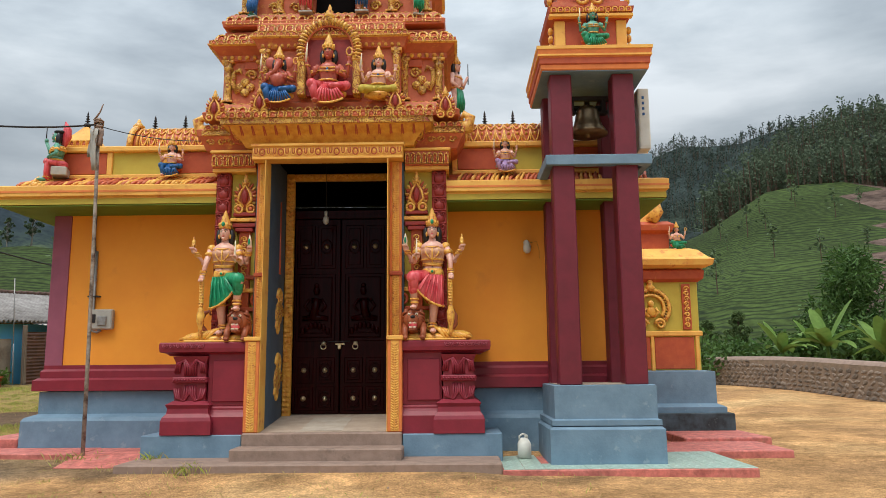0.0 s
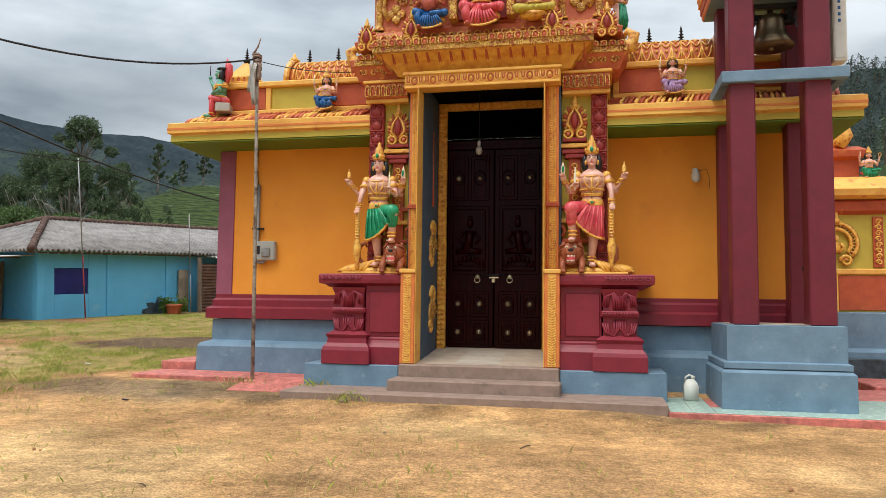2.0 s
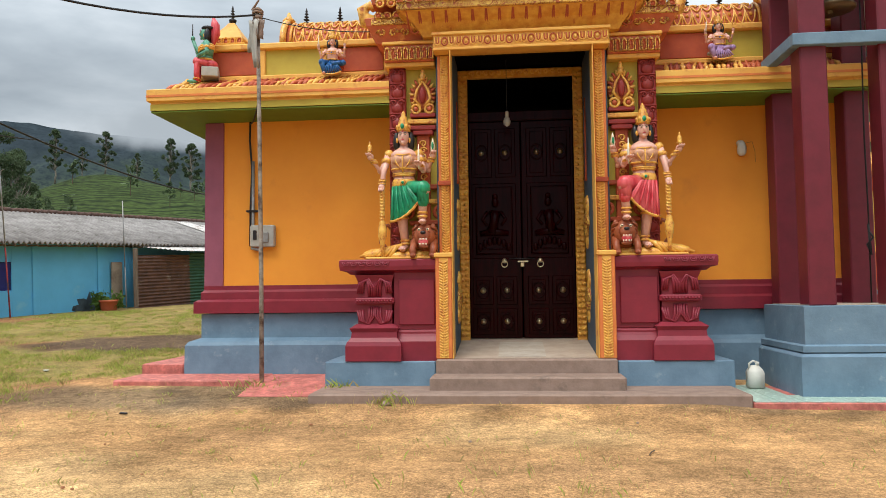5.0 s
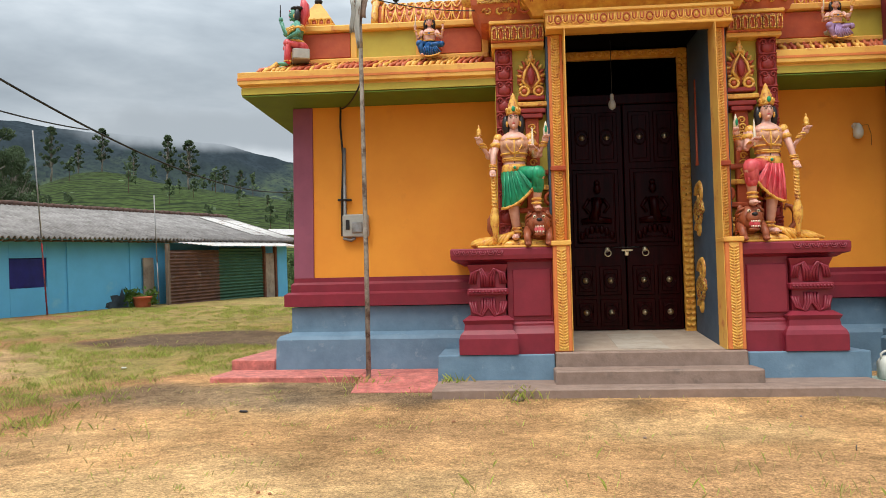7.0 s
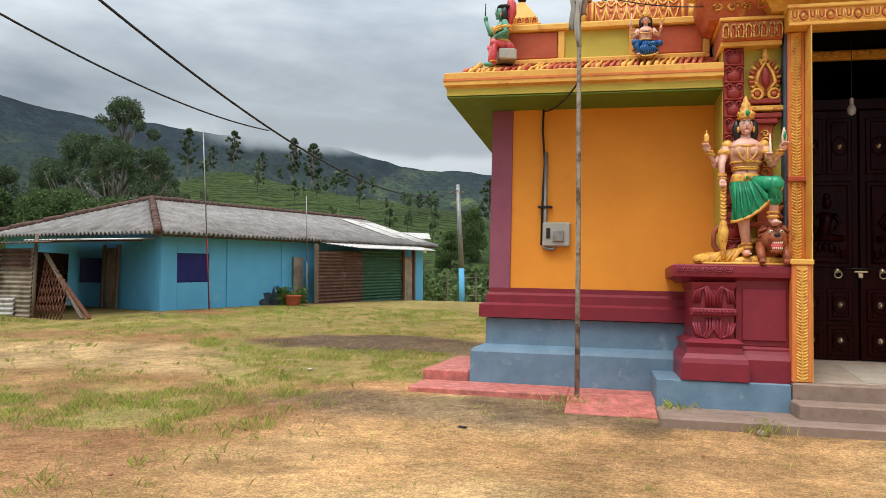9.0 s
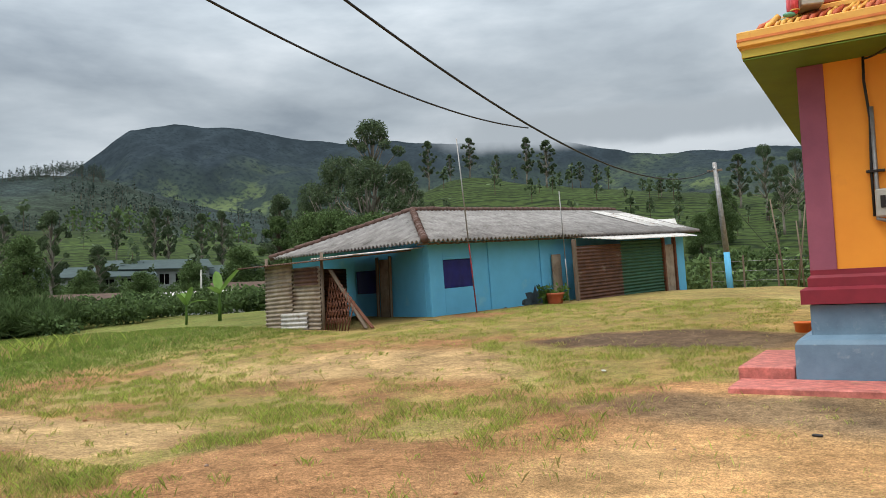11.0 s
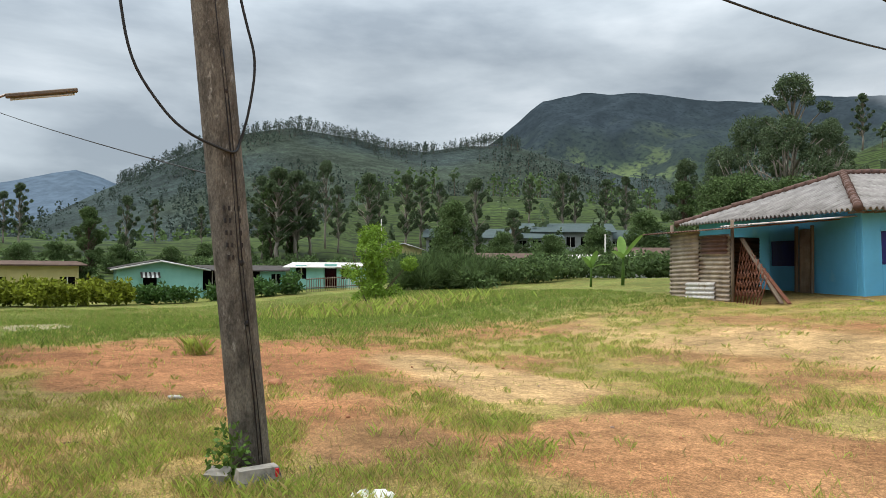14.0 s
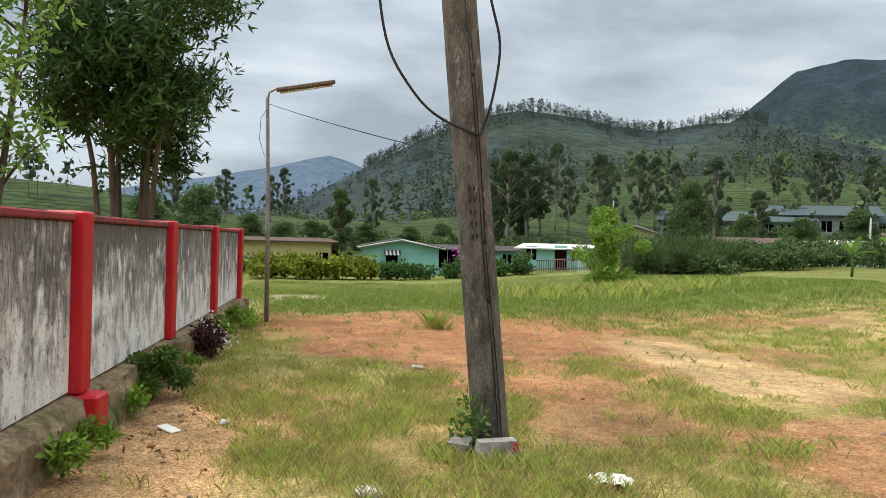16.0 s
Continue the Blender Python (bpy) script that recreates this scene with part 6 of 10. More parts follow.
def guardian(name, label, x, s, cloth):
    """Standing door guardian with a foot on a lion; s: side on which the mace stands."""
    m = Mesh()
    k = s
    # gilded rocky ground
    m.box(-0.62, 0.62, -0.36, 0.3, 0, 0.035, YELLOW, 0.012)
    for a, b, c, r in ((0.1, -0.02, 0.05, (0.5, 0.28, 0.10)), (0.45, 0.0, 0.08, (0.30, 0.22, 0.11)), (-0.25, 0.0, 0.06, (0.34, 0.28, 0.10))):
        m.ell((k * a, b, c), r, BRIGHTGOLD, 12, 6)
    for i in range(8):
        m.tube([(k * (0.72 - i * 0.07), -0.30 + 0.02 * (i % 3), 0.045), (k * (0.55 - i * 0.06), -0.22, 0.10 + 0.012 * i), (k * (0.34 - i * 0.05), -0.08, 0.17 + 0.012 * i)], [0.02, 0.045, 0.03], BRIGHTGOLD if i % 3 else GOLD, 6)
    # crouching lion
    lx = -0.34 * k
    m.ell((lx, 0.02, 0.28), (0.17, 0.30, 0.22), LION, 12, 8)
    m.ell((lx - 0.02 * k, -0.24, 0.36), (0.185, 0.16, 0.19), LION, 12, 8)
    m.ell((lx - 0.02 * k, -0.37, 0.36), (0.115, 0.10, 0.10), LION, 10, 6)
    m.ell((lx - 0.02 * k, -0.455, 0.40), (0.05, 0.035, 0.03), HAIR, 8, 5)
    m.ell((lx - 0.02 * k, -0.43, 0.255), (0.085, 0.05, 0.06), CLOTHR, 8, 5)
    m.ell((lx - 0.02 * k, -0.41, 0.185), (0.085, 0.06, 0.03), LION, 8, 5)
    for i in range(6):
        for zz in (0.295, 0.22):
            m.ell((lx - 0.02 * k - 0.06 + i * 0.024, -0.475, zz), (0.009, 0.01, 0.018), CREAM, 5, 4)
    for e in (-1, 1):
        m.ell((lx - 0.02 * k + e * 0.07, -0.40, 0.45), (0.03, 0.03, 0.025), CREAM, 7, 5)
        m.ell((lx - 0.02 * k + e * 0.07, -0.427, 0.45), (0.012, 0.01, 0.012), HAIR, 5, 4)
        m.ell((lx - 0.02 * k + e * 0.14, -0.22, 0.50), (0.05, 0.03, 0.06), LION, 7, 5)
        limb(m, [(lx + e * 0.15, -0.20, 0.26), (lx + e * 0.17, -0.32, 0.16), (lx + e * 0.16, -0.38, 0.06)], [0.08, 0.06, 0.055], LION)
        for i in range(4):
            m.ell((lx + e * (0.13 + 0.02 * i), -0.43, 0.045), (0.014, 0.03, 0.022), LION, 6, 4)
        for i in range(6):
            m.tube([(lx - 0.02 * k + e * 0.12, -0.33 + 0.02 * i, 0.50 - i * 0.06), (lx - 0.02 * k + e * 0.19, -0.25 + 0.02 * i, 0.47 - i * 0.06), (lx - 0.02 * k + e * 0.21, -0.16, 0.40 - i * 0.06)], [0.018, 0.026, 0.012], LION, 5)
    # tail curling up beside the mace
    m.tube([(k * 0.05, 0.12, 0.16), (k * 0.34, 0.08, 0.18), (k * 0.43, 0.06, 0.30), (k * 0.43, 0.05, 0.45), (k * 0.38, 0.05, 0.54), (k * 0.30, 0.05, 0.57), (k * 0.27, 0.05, 0.50)], [0.05, 0.05, 0.042, 0.04, 0.038, 0.03, 0.02], LION, 7)
    # standing leg and raised leg
    limb(m, [(k * 0.07, -0.04, 1.12), (k * 0.03, -0.12, 0.64), (-k * 0.02, -0.10, 0.22)], [0.135, 0.09, 0.06], SKIN)
    m.ell((k * 0.01, -0.21, 0.165), (0.062, 0.15, 0.05), SKIN, 9, 5)
    limb(m, [(-k * 0.09, -0.07, 1.10), (-k * 0.37, -0.36, 1.08), (-k * 0.33, -0.30, 0.62)], [0.135, 0.105, 0.058], SKIN)
    m.ell((-k * 0.35, -0.38, 0.575), (0.062, 0.14, 0.045), SKIN, 9, 5)
    for i in range(4):
        m.ell((-k * 0.35 + (i - 1.5) * 0.028, -0.52, 0.565), (0.014, 0.025, 0.016), SKIN, 6, 4)
        m.ell((k * 0.01 + (i - 1.5) * 0.028, -0.355, 0.15), (0.014, 0.025, 0.016), SKIN, 6, 4)
    for p in ((-k * 0.015, -0.10, 0.30), (-k * 0.02, -0.10, 0.25), (-k * 0.335, -0.31, 0.72), (-k * 0.333, -0.305, 0.66)):
        jewel_ring(m, p, 0.072, 0.072, 0.018, BRIGHTGOLD)
    # draped cloth over both thighs with slanting folds and a gold hem
    limb(m, [(k * 0.08, -0.06, 1.12), (k * 0.07, -0.12, 0.86), (k * 0.05, -0.13, 0.72)], [0.15, 0.125, 0.105], cloth)
    limb(m, [(-k * 0.08, -0.08, 1.12), (-k * 0.36, -0.36, 1.10), (-k * 0.35, -0.35, 0.90)], [0.155, 0.125, 0.105], cloth)
    v = []
    for i in range(11):
        t = i / 10
        top = Vector((k * (0.20 - 0.29 * t), -0.18 - 0.12 * t, 1.16))
        bot = Vector((k * (0.22 - 0.52 * t), -0.23 - 0.16 * t, 0.60 + 0.30 * t * t))
        for j in range(7):
            u = j / 6
            p = top.lerp(bot, u)
            v.append((p.x, p.y - 0.03 * math.sin(math.pi * u) + 0.018 * math.cos(i * math.pi), p.z))
    m.add(v, [(i * 7 + j, i * 7 + j + 1, i * 7 + j + 8, i * 7 + j + 7) if k < 0 else (i * 7 + j + 7, i * 7 + j + 8, i * 7 + j + 1, i * 7 + j) for i in range(10) for j in range(6)], cloth, True)
    for i in range(1, 10, 2):
        m.tube([v[i * 7], v[i * 7 + 2], v[i * 7 + 4], v[i * 7 + 6]], [0.012, 0.02, 0.022, 0.016], cloth, 6)
    m.tube([v[i * 7 + 6] for i in range(11)] + [(-k * 0.40, -0.40, 0.92)], 0.024, BRIGHTGOLD, 6)
    jewel_ring(m, (k * 0.05, -0.12, 0.66), 0.115, 0.115, 0.022, BRIGHTGOLD)
    # body in a gilded breastplate
    m.ell((0, -0.07, 1.16), (0.19, 0.15, 0.12), cloth, 12, 6)
    M0 = Matrix.Translation((0, -0.08, 1.18)) @ Matrix.Diagonal((1.18, 0.80, 1, 1))
    m.lathe([(0.165, 0), (0.152, 0.08), (0.150, 0.16)], (0, 0, 0), SKIN, 16, True, M0)
    m.lathe([(0.151, 0.15), (0.172, 0.24), (0.198, 0.36), (0.205, 0.46)], (0, 0, 0), MAIL, 16, True, M0)
    m.lathe([(0.205, 0.455), (0.19, 0.52), (0.13, 0.58), (0.065, 0.62), (0.058, 0.72)], (0, 0, 0), SKIN, 16, True, M0)
    for e in (-1, 1):
        m.ell((e * 0.10, -0.20, 1.58), (0.10, 0.06, 0.08), MAIL, 9, 6)
        m.ell((e * 0.255, -0.07, 1.69), (0.085, 0.085, 0.085), BRIGHTGOLD, 9, 6)
        m.tube([(e * 0.13, -0.22, 1.66), (e * 0.12, -0.255, 1.55), (e * 0.06, -0.25, 1.46), (0, -0.25, 1.44)], 0.012, BRIGHTGOLD, 5)
    m.tube([(0, -0.25, 1.64), (0, -0.262, 1.52), (0, -0.235, 1.38)], 0.015, BRIGHTGOLD, 5)
    for z, rx, ry in ((1.34, 0.185, 0.135), (1.365, 0.19, 0.14), (1.44, 0.215, 0.155)):
        jewel_ring(m, (0, -0.08, z), rx, ry, 0.016, BRIGHTGOLD)
    m.lathe([(0.172, -0.03), (0.182, 0.0), (0.172, 0.06), (0.16, 0.10)], (0, 0, 0), BRIGHTGOLD, 16, True, M0)
    m.ell((0, -0.235, 1.215), (0.055, 0.03, 0.05), BRIGHTGOLD, 8, 5)
    m.ell((0, -0.26, 1.215), (0.026, 0.015, 0.026), CLOTHG, 8, 5)
    m.ell((0, -0.213, 1.305), (0.012, 0.01, 0.012), HAIR, 6, 4)
    for r, z in ((0.095, 1.78), (0.13, 1.745), (0.165, 1.71)):
        jewel_ring(m, (0, -0.10, z), r, r * 0.85, 0.015, BRIGHTGOLD, tilt=0.05)
    # four arms
    arms = [[(k * 0.27, -0.08, 1.66), (k * 0.34, -0.12, 1.42), (k * 0.35, -0.27, 1.17)], [(k * 0.27, -0.04, 1.66), (k * 0.42, -0.02, 1.44), (k * 0.54, -0.16, 1.62)],
            [(-k * 0.27, -0.04, 1.66), (-k * 0.41, -0.03, 1.44), (-k * 0.49, -0.16, 1.62)], [(-k * 0.26, -0.08, 1.66), (-k * 0.34, -0.14, 1.42), (-k * 0.29, -0.31, 1.48)]]
    for a in arms:
        limb(m, a, [0.070, 0.052, 0.038], SKIN)
        h, w = Vector(a[2]), Vector(a[1])
        d = (h - w).normalized()
        m.ell(tuple(h + d * 0.04), (0.058, 0.045, 0.06), SKIN, 8, 5)
        for q in range(4):
            p = h + d * 0.05 + Vector(((q - 1.5) * 0.024, -0.02, 0))
            m.tube([tuple(p), tuple(p + d * 0.065 + Vector((0, -0.01, 0)))], 0.013, SKIN, 5)
        for t in (0.62, 0.72, 0.9):
            jewel_ring(m, tuple(w.lerp(h, t)), 0.056, 0.056, 0.013, BRIGHTGOLD)
        m.ell(tuple(Vector(a[0]).lerp(w, 0.3)), (0.088, 0.085, 0.06), BRIGHTGOLD, 9, 5)
    # mace, lotus bud, conch and dagger
    m.lathe([(0.02, 0), (0.03, 0.04), (0.04, 0.18), (0.07, 0.28), (0.075, 0.40), (0.05, 0.48), (0.055, 0.50), (0.03, 0.53), (0.032, 1.0), (0.05, 1.03)], (k * 0.34, -0.30, 0.08), BRIGHTGOLD, 12)
    for i in range(9):
        jewel_ring(m, (k * 0.34, -0.30, 0.66 + i * 0.05), 0.036, 0.036, 0.012, BRIGHTGOLD, tilt=0.03, n=8)
    m.lathe([(0.010, 0), (0.02, 0.05), (0.055, 0.075), (0.03, 0.09), (0.042, 0.13), (0.03, 0.17), (0.012, 0.19), (0.018, 0.21), (0.004, 0.24)], (k * 0.565, -0.20, 1.66), BRIGHTGOLD, 8)
    m.lathe([(0.015, 0), (0.038, 0.04), (0.042, 0.11), (0.022, 0.20), (0.004, 0.25)], (-k * 0.51, -0.20, 1.67), CREAM, 8)
    m.ell((-k * 0.51, -0.25, 1.79), (0.022, 0.02, 0.06), CLOTHG, 7, 5)
    m.tube([(-k * 0.29, -0.36, 1.40), (-k * 0.29, -0.37, 1.56), (-k * 0.285, -0.36, 1.80)], [0.012, 0.022, 0.006], CREAM, 6)
    head(m, 0, -0.12, 1.965, 0.94, SKIN, BRIGHTGOLD)
    crown(m, 0, -0.11, 2.05, 0.86, BRIGHTGOLD)
    m.ell((0, -0.245, 2.12), (0.035, 0.02, 0.045), CLOTHG, 7, 5)
    return tagged(m.to(name, m=pose(x, 0.42, 2.082) @ Matrix.Diagonal((0.9, 0.95, 0.955, 1))), label, "statue", "guardian statues")


guardian("guardian_statue", "pink guardian statue in green cloth standing on a lion", -1.80, -1, CLOTHG)
guardian("guardian_statue", "pink guardian statue in rose cloth standing on a lion", 1.80, 1, CLOTHR)


def seated(name, label, x, y, z, s, skin, cloth, elephant=False, top=None, turn=0.0, group="parapet statues", legdown=True):
    """Small seated figure with four arms."""
    m = Mesh()
    m.ell((0, -0.02, 0.10), (0.34, 0.20, 0.10), LIME if not top else top, 12, 5)
    m.ell((0, -0.05, 0.24), (0.20, 0.16, 0.12), cloth, 10, 6)
    limb(m, [(0.10, -0.08, 0.22), (0.34, -0.20, 0.20), (0.08, -0.30, 0.16)], [0.10, 0.085, 0.055], cloth)
    if legdown:
        limb(m, [(-0.10, -0.08, 0.22), (-0.26, -0.26, 0.22), (-0.18, -0.28, -0.08)], [0.115, 0.10, 0.065], cloth)
        m.ell((-0.18, -0.34, -0.12), (0.05, 0.10, 0.04), skin, 8, 5)
    else:
        limb(m, [(-0.10, -0.08, 0.22), (-0.34, -0.20, 0.20), (-0.08, -0.30, 0.16)], [0.115, 0.10, 0.06], cloth)
    for i in range(9 if legdown else 0):
        q = (i - 3) * 0.5
        m.tube([(q * 0.05, -0.22, 0.22), (q * 0.085, -0.31, 0.08), (q * 0.125, -0.31, -0.13 + 0.012 * q * q)], [0.016, 0.024, 0.026], cloth, 5)
    if legdown:
        m.tube([(q * 0.062, -0.315, -0.15 + 0.003 * q * q) for q in range(-4, 6)], 0.022, BRIGHTGOLD, 5)
    m.lathe([(0.17, 0), (0.14, 0.1), (0.16, 0.22), (0.18, 0.32), (0.12, 0.40), (0.055, 0.44), (0.05, 0.5)], (0, 0, 0), skin, 12, True, Matrix.Translation((0, -0.05, 0.26)) @ Matrix.Diagonal((1.1, 0.8, 1, 1)))
    if elephant:
        m.ell((0, -0.18, 0.42), (0.19, 0.15, 0.17), skin, 10, 6)
    jewel_ring(m, (0, -0.06, 0.32), 0.18, 0.14, 0.02, BRIGHTGOLD)
    for r, zz in ((0.10, 0.66), (0.15, 0.60), (0.19, 0.53)):
        jewel_ring(m, (0, -0.08, zz), r, r * 0.8, 0.016, BRIGHTGOLD, tilt=0.06)
    for e in (-1, 1):
        for a in ([(e * 0.21, -0.05, 0.60), (e * 0.34, -0.04, 0.44), (e * 0.38, -0.16, 0.68)], [(e * 0.20, -0.07, 0.60), (e * 0.30, -0.12, 0.40), (e * 0.20, -0.30, 0.42)]):
            limb(m, a, [0.052, 0.040, 0.030], skin)
            jewel_ring(m, tuple(Vector(a[0]).lerp(Vector(a[1]), 0.5)), 0.06, 0.06, 0.014, BRIGHTGOLD, n=8)
            jewel_ring(m, tuple(Vector(a[1]).lerp(Vector(a[2]), 0.7)), 0.047, 0.047, 0.012, BRIGHTGOLD, n=8)
            m.ell((a[2][0], a[2][1], a[2][2] + 0.05), (0.045, 0.04, 0.06), skin, 7, 5)
        if e < 0:
            m.tube([(e * 0.38, -0.20, 0.66), (e * 0.37, -0.21, 0.82), (e * 0.36, -0.20, 1.02)], [0.014, 0.022, 0.005], CREAM, 6)
        else:
            m.tube([(e * 0.39 + 0.05 * math.cos(a), -0.19, 0.84 + 0.075 * math.sin(a)) for a in np.linspace(0, 2 * math.pi, 13)], 0.016, BRIGHTGOLD, 5)
    head(m, 0, -0.08, 0.86, 0.85, skin, BRIGHTGOLD)
    if elephant:
        for e in (-1, 1):
            m.ell((e * 0.20, -0.04, 0.86), (0.12, 0.03, 0.14), skin, 10, 6)
        m.tube([(0, -0.18, 0.84), (0.0, -0.26, 0.72), (-0.04, -0.28, 0.58), (-0.12, -0.27, 0.52), (-0.15, -0.27, 0.57)], [0.075, 0.06, 0.05, 0.038, 0.03], skin, 8)
    crown(m, 0, -0.07, 0.92, 0.8, BRIGHTGOLD)
    m.ell((0, -0.20, 0.50), (0.025, 0.03, 0.05), CLOTHB, 6, 5)
    ob = m.to(name, m=pose(x, y, z, 0, 0, turn) @ Matrix.Scale(s, 4))
    return tagged(ob, label, "statue", group)


seated("seated_statue", "seated statue with dark hair in blue cloth", -3.08, 1.08, 5.25, 0.58, SKIN, CLOTHB, top=TERRA)
seated("seated_statue", "seated pale pink statue in lilac cloth", 3.14, 1.08, 5.25, 0.56, SKIN, LILAC, top=GREYPL)
seated("niche_statue", "seated goddess statue in rose sari", 0.0, 0.12, 6.28, 0.98, SKINR, CLOTHR, top=BRIGHTGOLD, group="tower statues")
seated("niche_statue", "seated pink elephant-headed statue in blue cloth", -0.88, 0.15, 6.30, 0.80, SKINR, CLOTHB, True, BRIGHTGOLD, group="tower statues")
seated("niche_statue", "seated pale pink statue in yellow cloth", 0.88, 0.15, 6.28, 0.80, SKIN, LIME, False, BRIGHTGOLD, group="tower statues", legdown=False)
seated("shrine_statue", "seated statue in green sari", 4.58, -0.32, 7.02, 0.62, SKING, CLOTHG, group="tower statues", top=TERRA)
seated("parapet_figure", "small seated statue in green and red", 7.45, 5.2, 4.40, 0.5, SKIN, CLOTHG, top=CLOTHR)


def standing(name, label, x, y, z, s, skin, cloth, turn=0.0, raised=1, group="tower statues"):
    """Simple standing figure with one arm raised."""
    m = Mesh()
    m.box(-0.2, 0.2, -0.15, 0.15, 0, 0.06, GREYPL, 0.01)
    for e in (-1, 1):
        limb(m, [(e * 0.09, 0, 0.85), (e * 0.11, -0.05, 0.48), (e * 0.10, 0, 0.12)], [0.12, 0.085, 0.055], cloth if e == raised else skin)
        m.ell((e * 0.10, -0.08, 0.09), (0.05, 0.12, 0.04), skin, 8, 5)
    m.ell((0, 0, 0.86), (0.19, 0.15, 0.15), cloth, 10, 6)
    for i in range(5):
        m.tube([((i - 2) * 0.06, -0.12, 0.9), ((i - 2) * 0.08, -0.16, 0.5), ((i - 2) * 0.08, -0.13, 0.22)], [0.04, 0.05, 0.03], cloth, 6)
    m.lathe([(0.16, 0), (0.13, 0.12), (0.19, 0.36), (0.17, 0.44), (0.06, 0.5), (0.055, 0.58)], (0, 0, 0.9), skin, 12)
    jewel_ring(m, (0, 0, 0.95), 0.18, 0.17, 0.025, BRIGHTGOLD)
    jewel_ring(m, (0, -0.02, 1.30), 0.17, 0.16, 0.025, BRIGHTGOLD, 0.06)
    limb(m, [(raised * 0.23, 0, 1.33), (raised * 0.40, 0, 1.12), (raised * 0.44, -0.14, 1.42)], [0.075, 0.06, 0.045], skin)
    limb(m, [(-raised * 0.23, 0, 1.33), (-raised * 0.32, -0.04, 1.05), (-raised * 0.26, -0.22, 0.88)], [0.075, 0.06, 0.045], skin)
    m.tube([(raised * 0.44, -0.16, 1.2), (raised * 0.44, -0.16, 1.85)], [0.018, 0.012], BLACKIRON, 6)
    head(m, 0, -0.02, 1.62, 1.0, skin, BRIGHTGOLD)
    crown(m, 0, 0, 1.70, 0.9, BRIGHTGOLD)
    return tagged(m.to(name, m=pose(x, y, z, 0, 0, turn) @ Matrix.Scale(s, 4)), label, "statue", group)


def crouching(name, label, x, y, z, s, turn):
    """Pot-bellied figure sitting on a block, one arm raised with a dagger, a red leaf-shaped plume behind the head."""
    m = Mesh()
    m.box(-0.24, 0.24, -0.10, 0.26, 0.0, 0.22, GREYPL, 0.02)
    m.ell((0, 0.06, 0.30), (0.20, 0.19, 0.13), CLOTHR, 12, 7)
    for e in (-1, 1):
        limb(m, [(e * 0.10, 0.04, 0.30), (e * 0.17, -0.20, 0.33), (e * 0.15, -0.20, 0.08), (e * 0.15, -0.20, -0.06)], [0.105, 0.09, 0.07, 0.06], CLOTHR)
        m.ell((e * 0.15, -0.29, -0.11), (0.055, 0.12, 0.045), SKING, 9, 5)
        jewel_ring(m, (e * 0.15, -0.20, -0.05), 0.07, 0.07, 0.014, BRIGHTGOLD)
    m.ell((0, -0.05, 0.44), (0.175, 0.18, 0.15), SKING, 12, 8)
    m.lathe([(0.15, 0), (0.165, 0.10), (0.185, 0.20), (0.15, 0.28), (0.06, 0.32), (0.055, 0.38)], (0, 0, 0), SKING, 14, True, Matrix.Translation((0, 0.0, 0.50)) @ Matrix.Diagonal((1.1, 0.85, 1, 1)))
    jewel_ring(m, (0, -0.04, 0.40), 0.18, 0.185, 0.028, YELLOW)
    for zz, q in ((0.63, 0.19), (0.67, 0.195), (0.71, 0.18)):
        jewel_ring(m, (0, -0.01, zz), q * 1.05, q * 0.86, 0.026, YELLOW, 0.03)
    limb(m, [(-0.22, 0.0, 0.74), (-0.25, -0.22, 0.66), (-0.22, -0.31, 0.90)], [0.07, 0.055, 0.042], SKING)
    m.ell((-0.22, -0.32, 0.96), (0.05, 0.05, 0.06), SKING, 8, 5)
    m.tube([(-0.22, -0.33, 0.88), (-0.22, -0.33, 1.28)], [0.018, 0.010], BLACKIRON, 6)
    limb(m, [(0.22, 0.0, 0.74), (0.28, 0.02, 0.54), (0.20, -0.17, 0.44)], [0.07, 0.055, 0.042], SKING)
    for p in ((-0.23, -0.11, 0.70), (0.25, 0.01, 0.64)):
        m.ell(p, (0.08, 0.08, 0.05), YELLOW, 9, 5)
    head(m, 0, -0.04, 1.00, 0.98, SKING, BRIGHTGOLD)
    m.ell((0, 0.02, 1.13), (0.145, 0.15, 0.06), HAIR, 10, 6)
    m.tube([(0, 0.12, 0.78), (0, 0.17, 1.02), (0, 0.17, 1.22), (0, 0.12, 1.42)], [0.05, 0.11, 0.10, 0.012], CLOTHR, 8)
    return tagged(m.to(name, m=pose(x, y, z, 0, 0, turn) @ Matrix.Scale(s, 4)), label, "statue", "parapet statues")


crouching("corner_statue", "sea-green crouching statue with raised dagger in red trousers", -5.22, 1.02, 5.20, 0.76, -72)
standing("tower_figure", "standing tower statue in rose sari", -0.52, 0.55, 8.12, 0.62, SKIN, CLOTHR)
standing("tower_figure", "standing tower statue in blue cloth", 0.52, 0.55, 8.12, 0.62, SKIN, CLOTHB)
standing("tower_figure", "standing tower statue in green cloth", 1.55, 0.55, 8.05, 0.5, SKIN, CLOTHG, 20)
standing("tower_figure", "standing tower statue in blue cloth", -1.5, 0.55, 8.05, 0.5, SKING, CLOTHB, -20)
standing("tower_figure", "small side statue in green cloth", 2.25, 0.85, 6.15, 0.62, SKIN, CLOTHG, 60)

# ---- paving round the temple ----
def paving(name, label, x0, x1, y0, y1, z0, z1, mat):
    return tagged(Mesh().box(x0, x1, y0, y1, z0, z1, mat, 0.02).to(name), label, "paving", kind="structure")


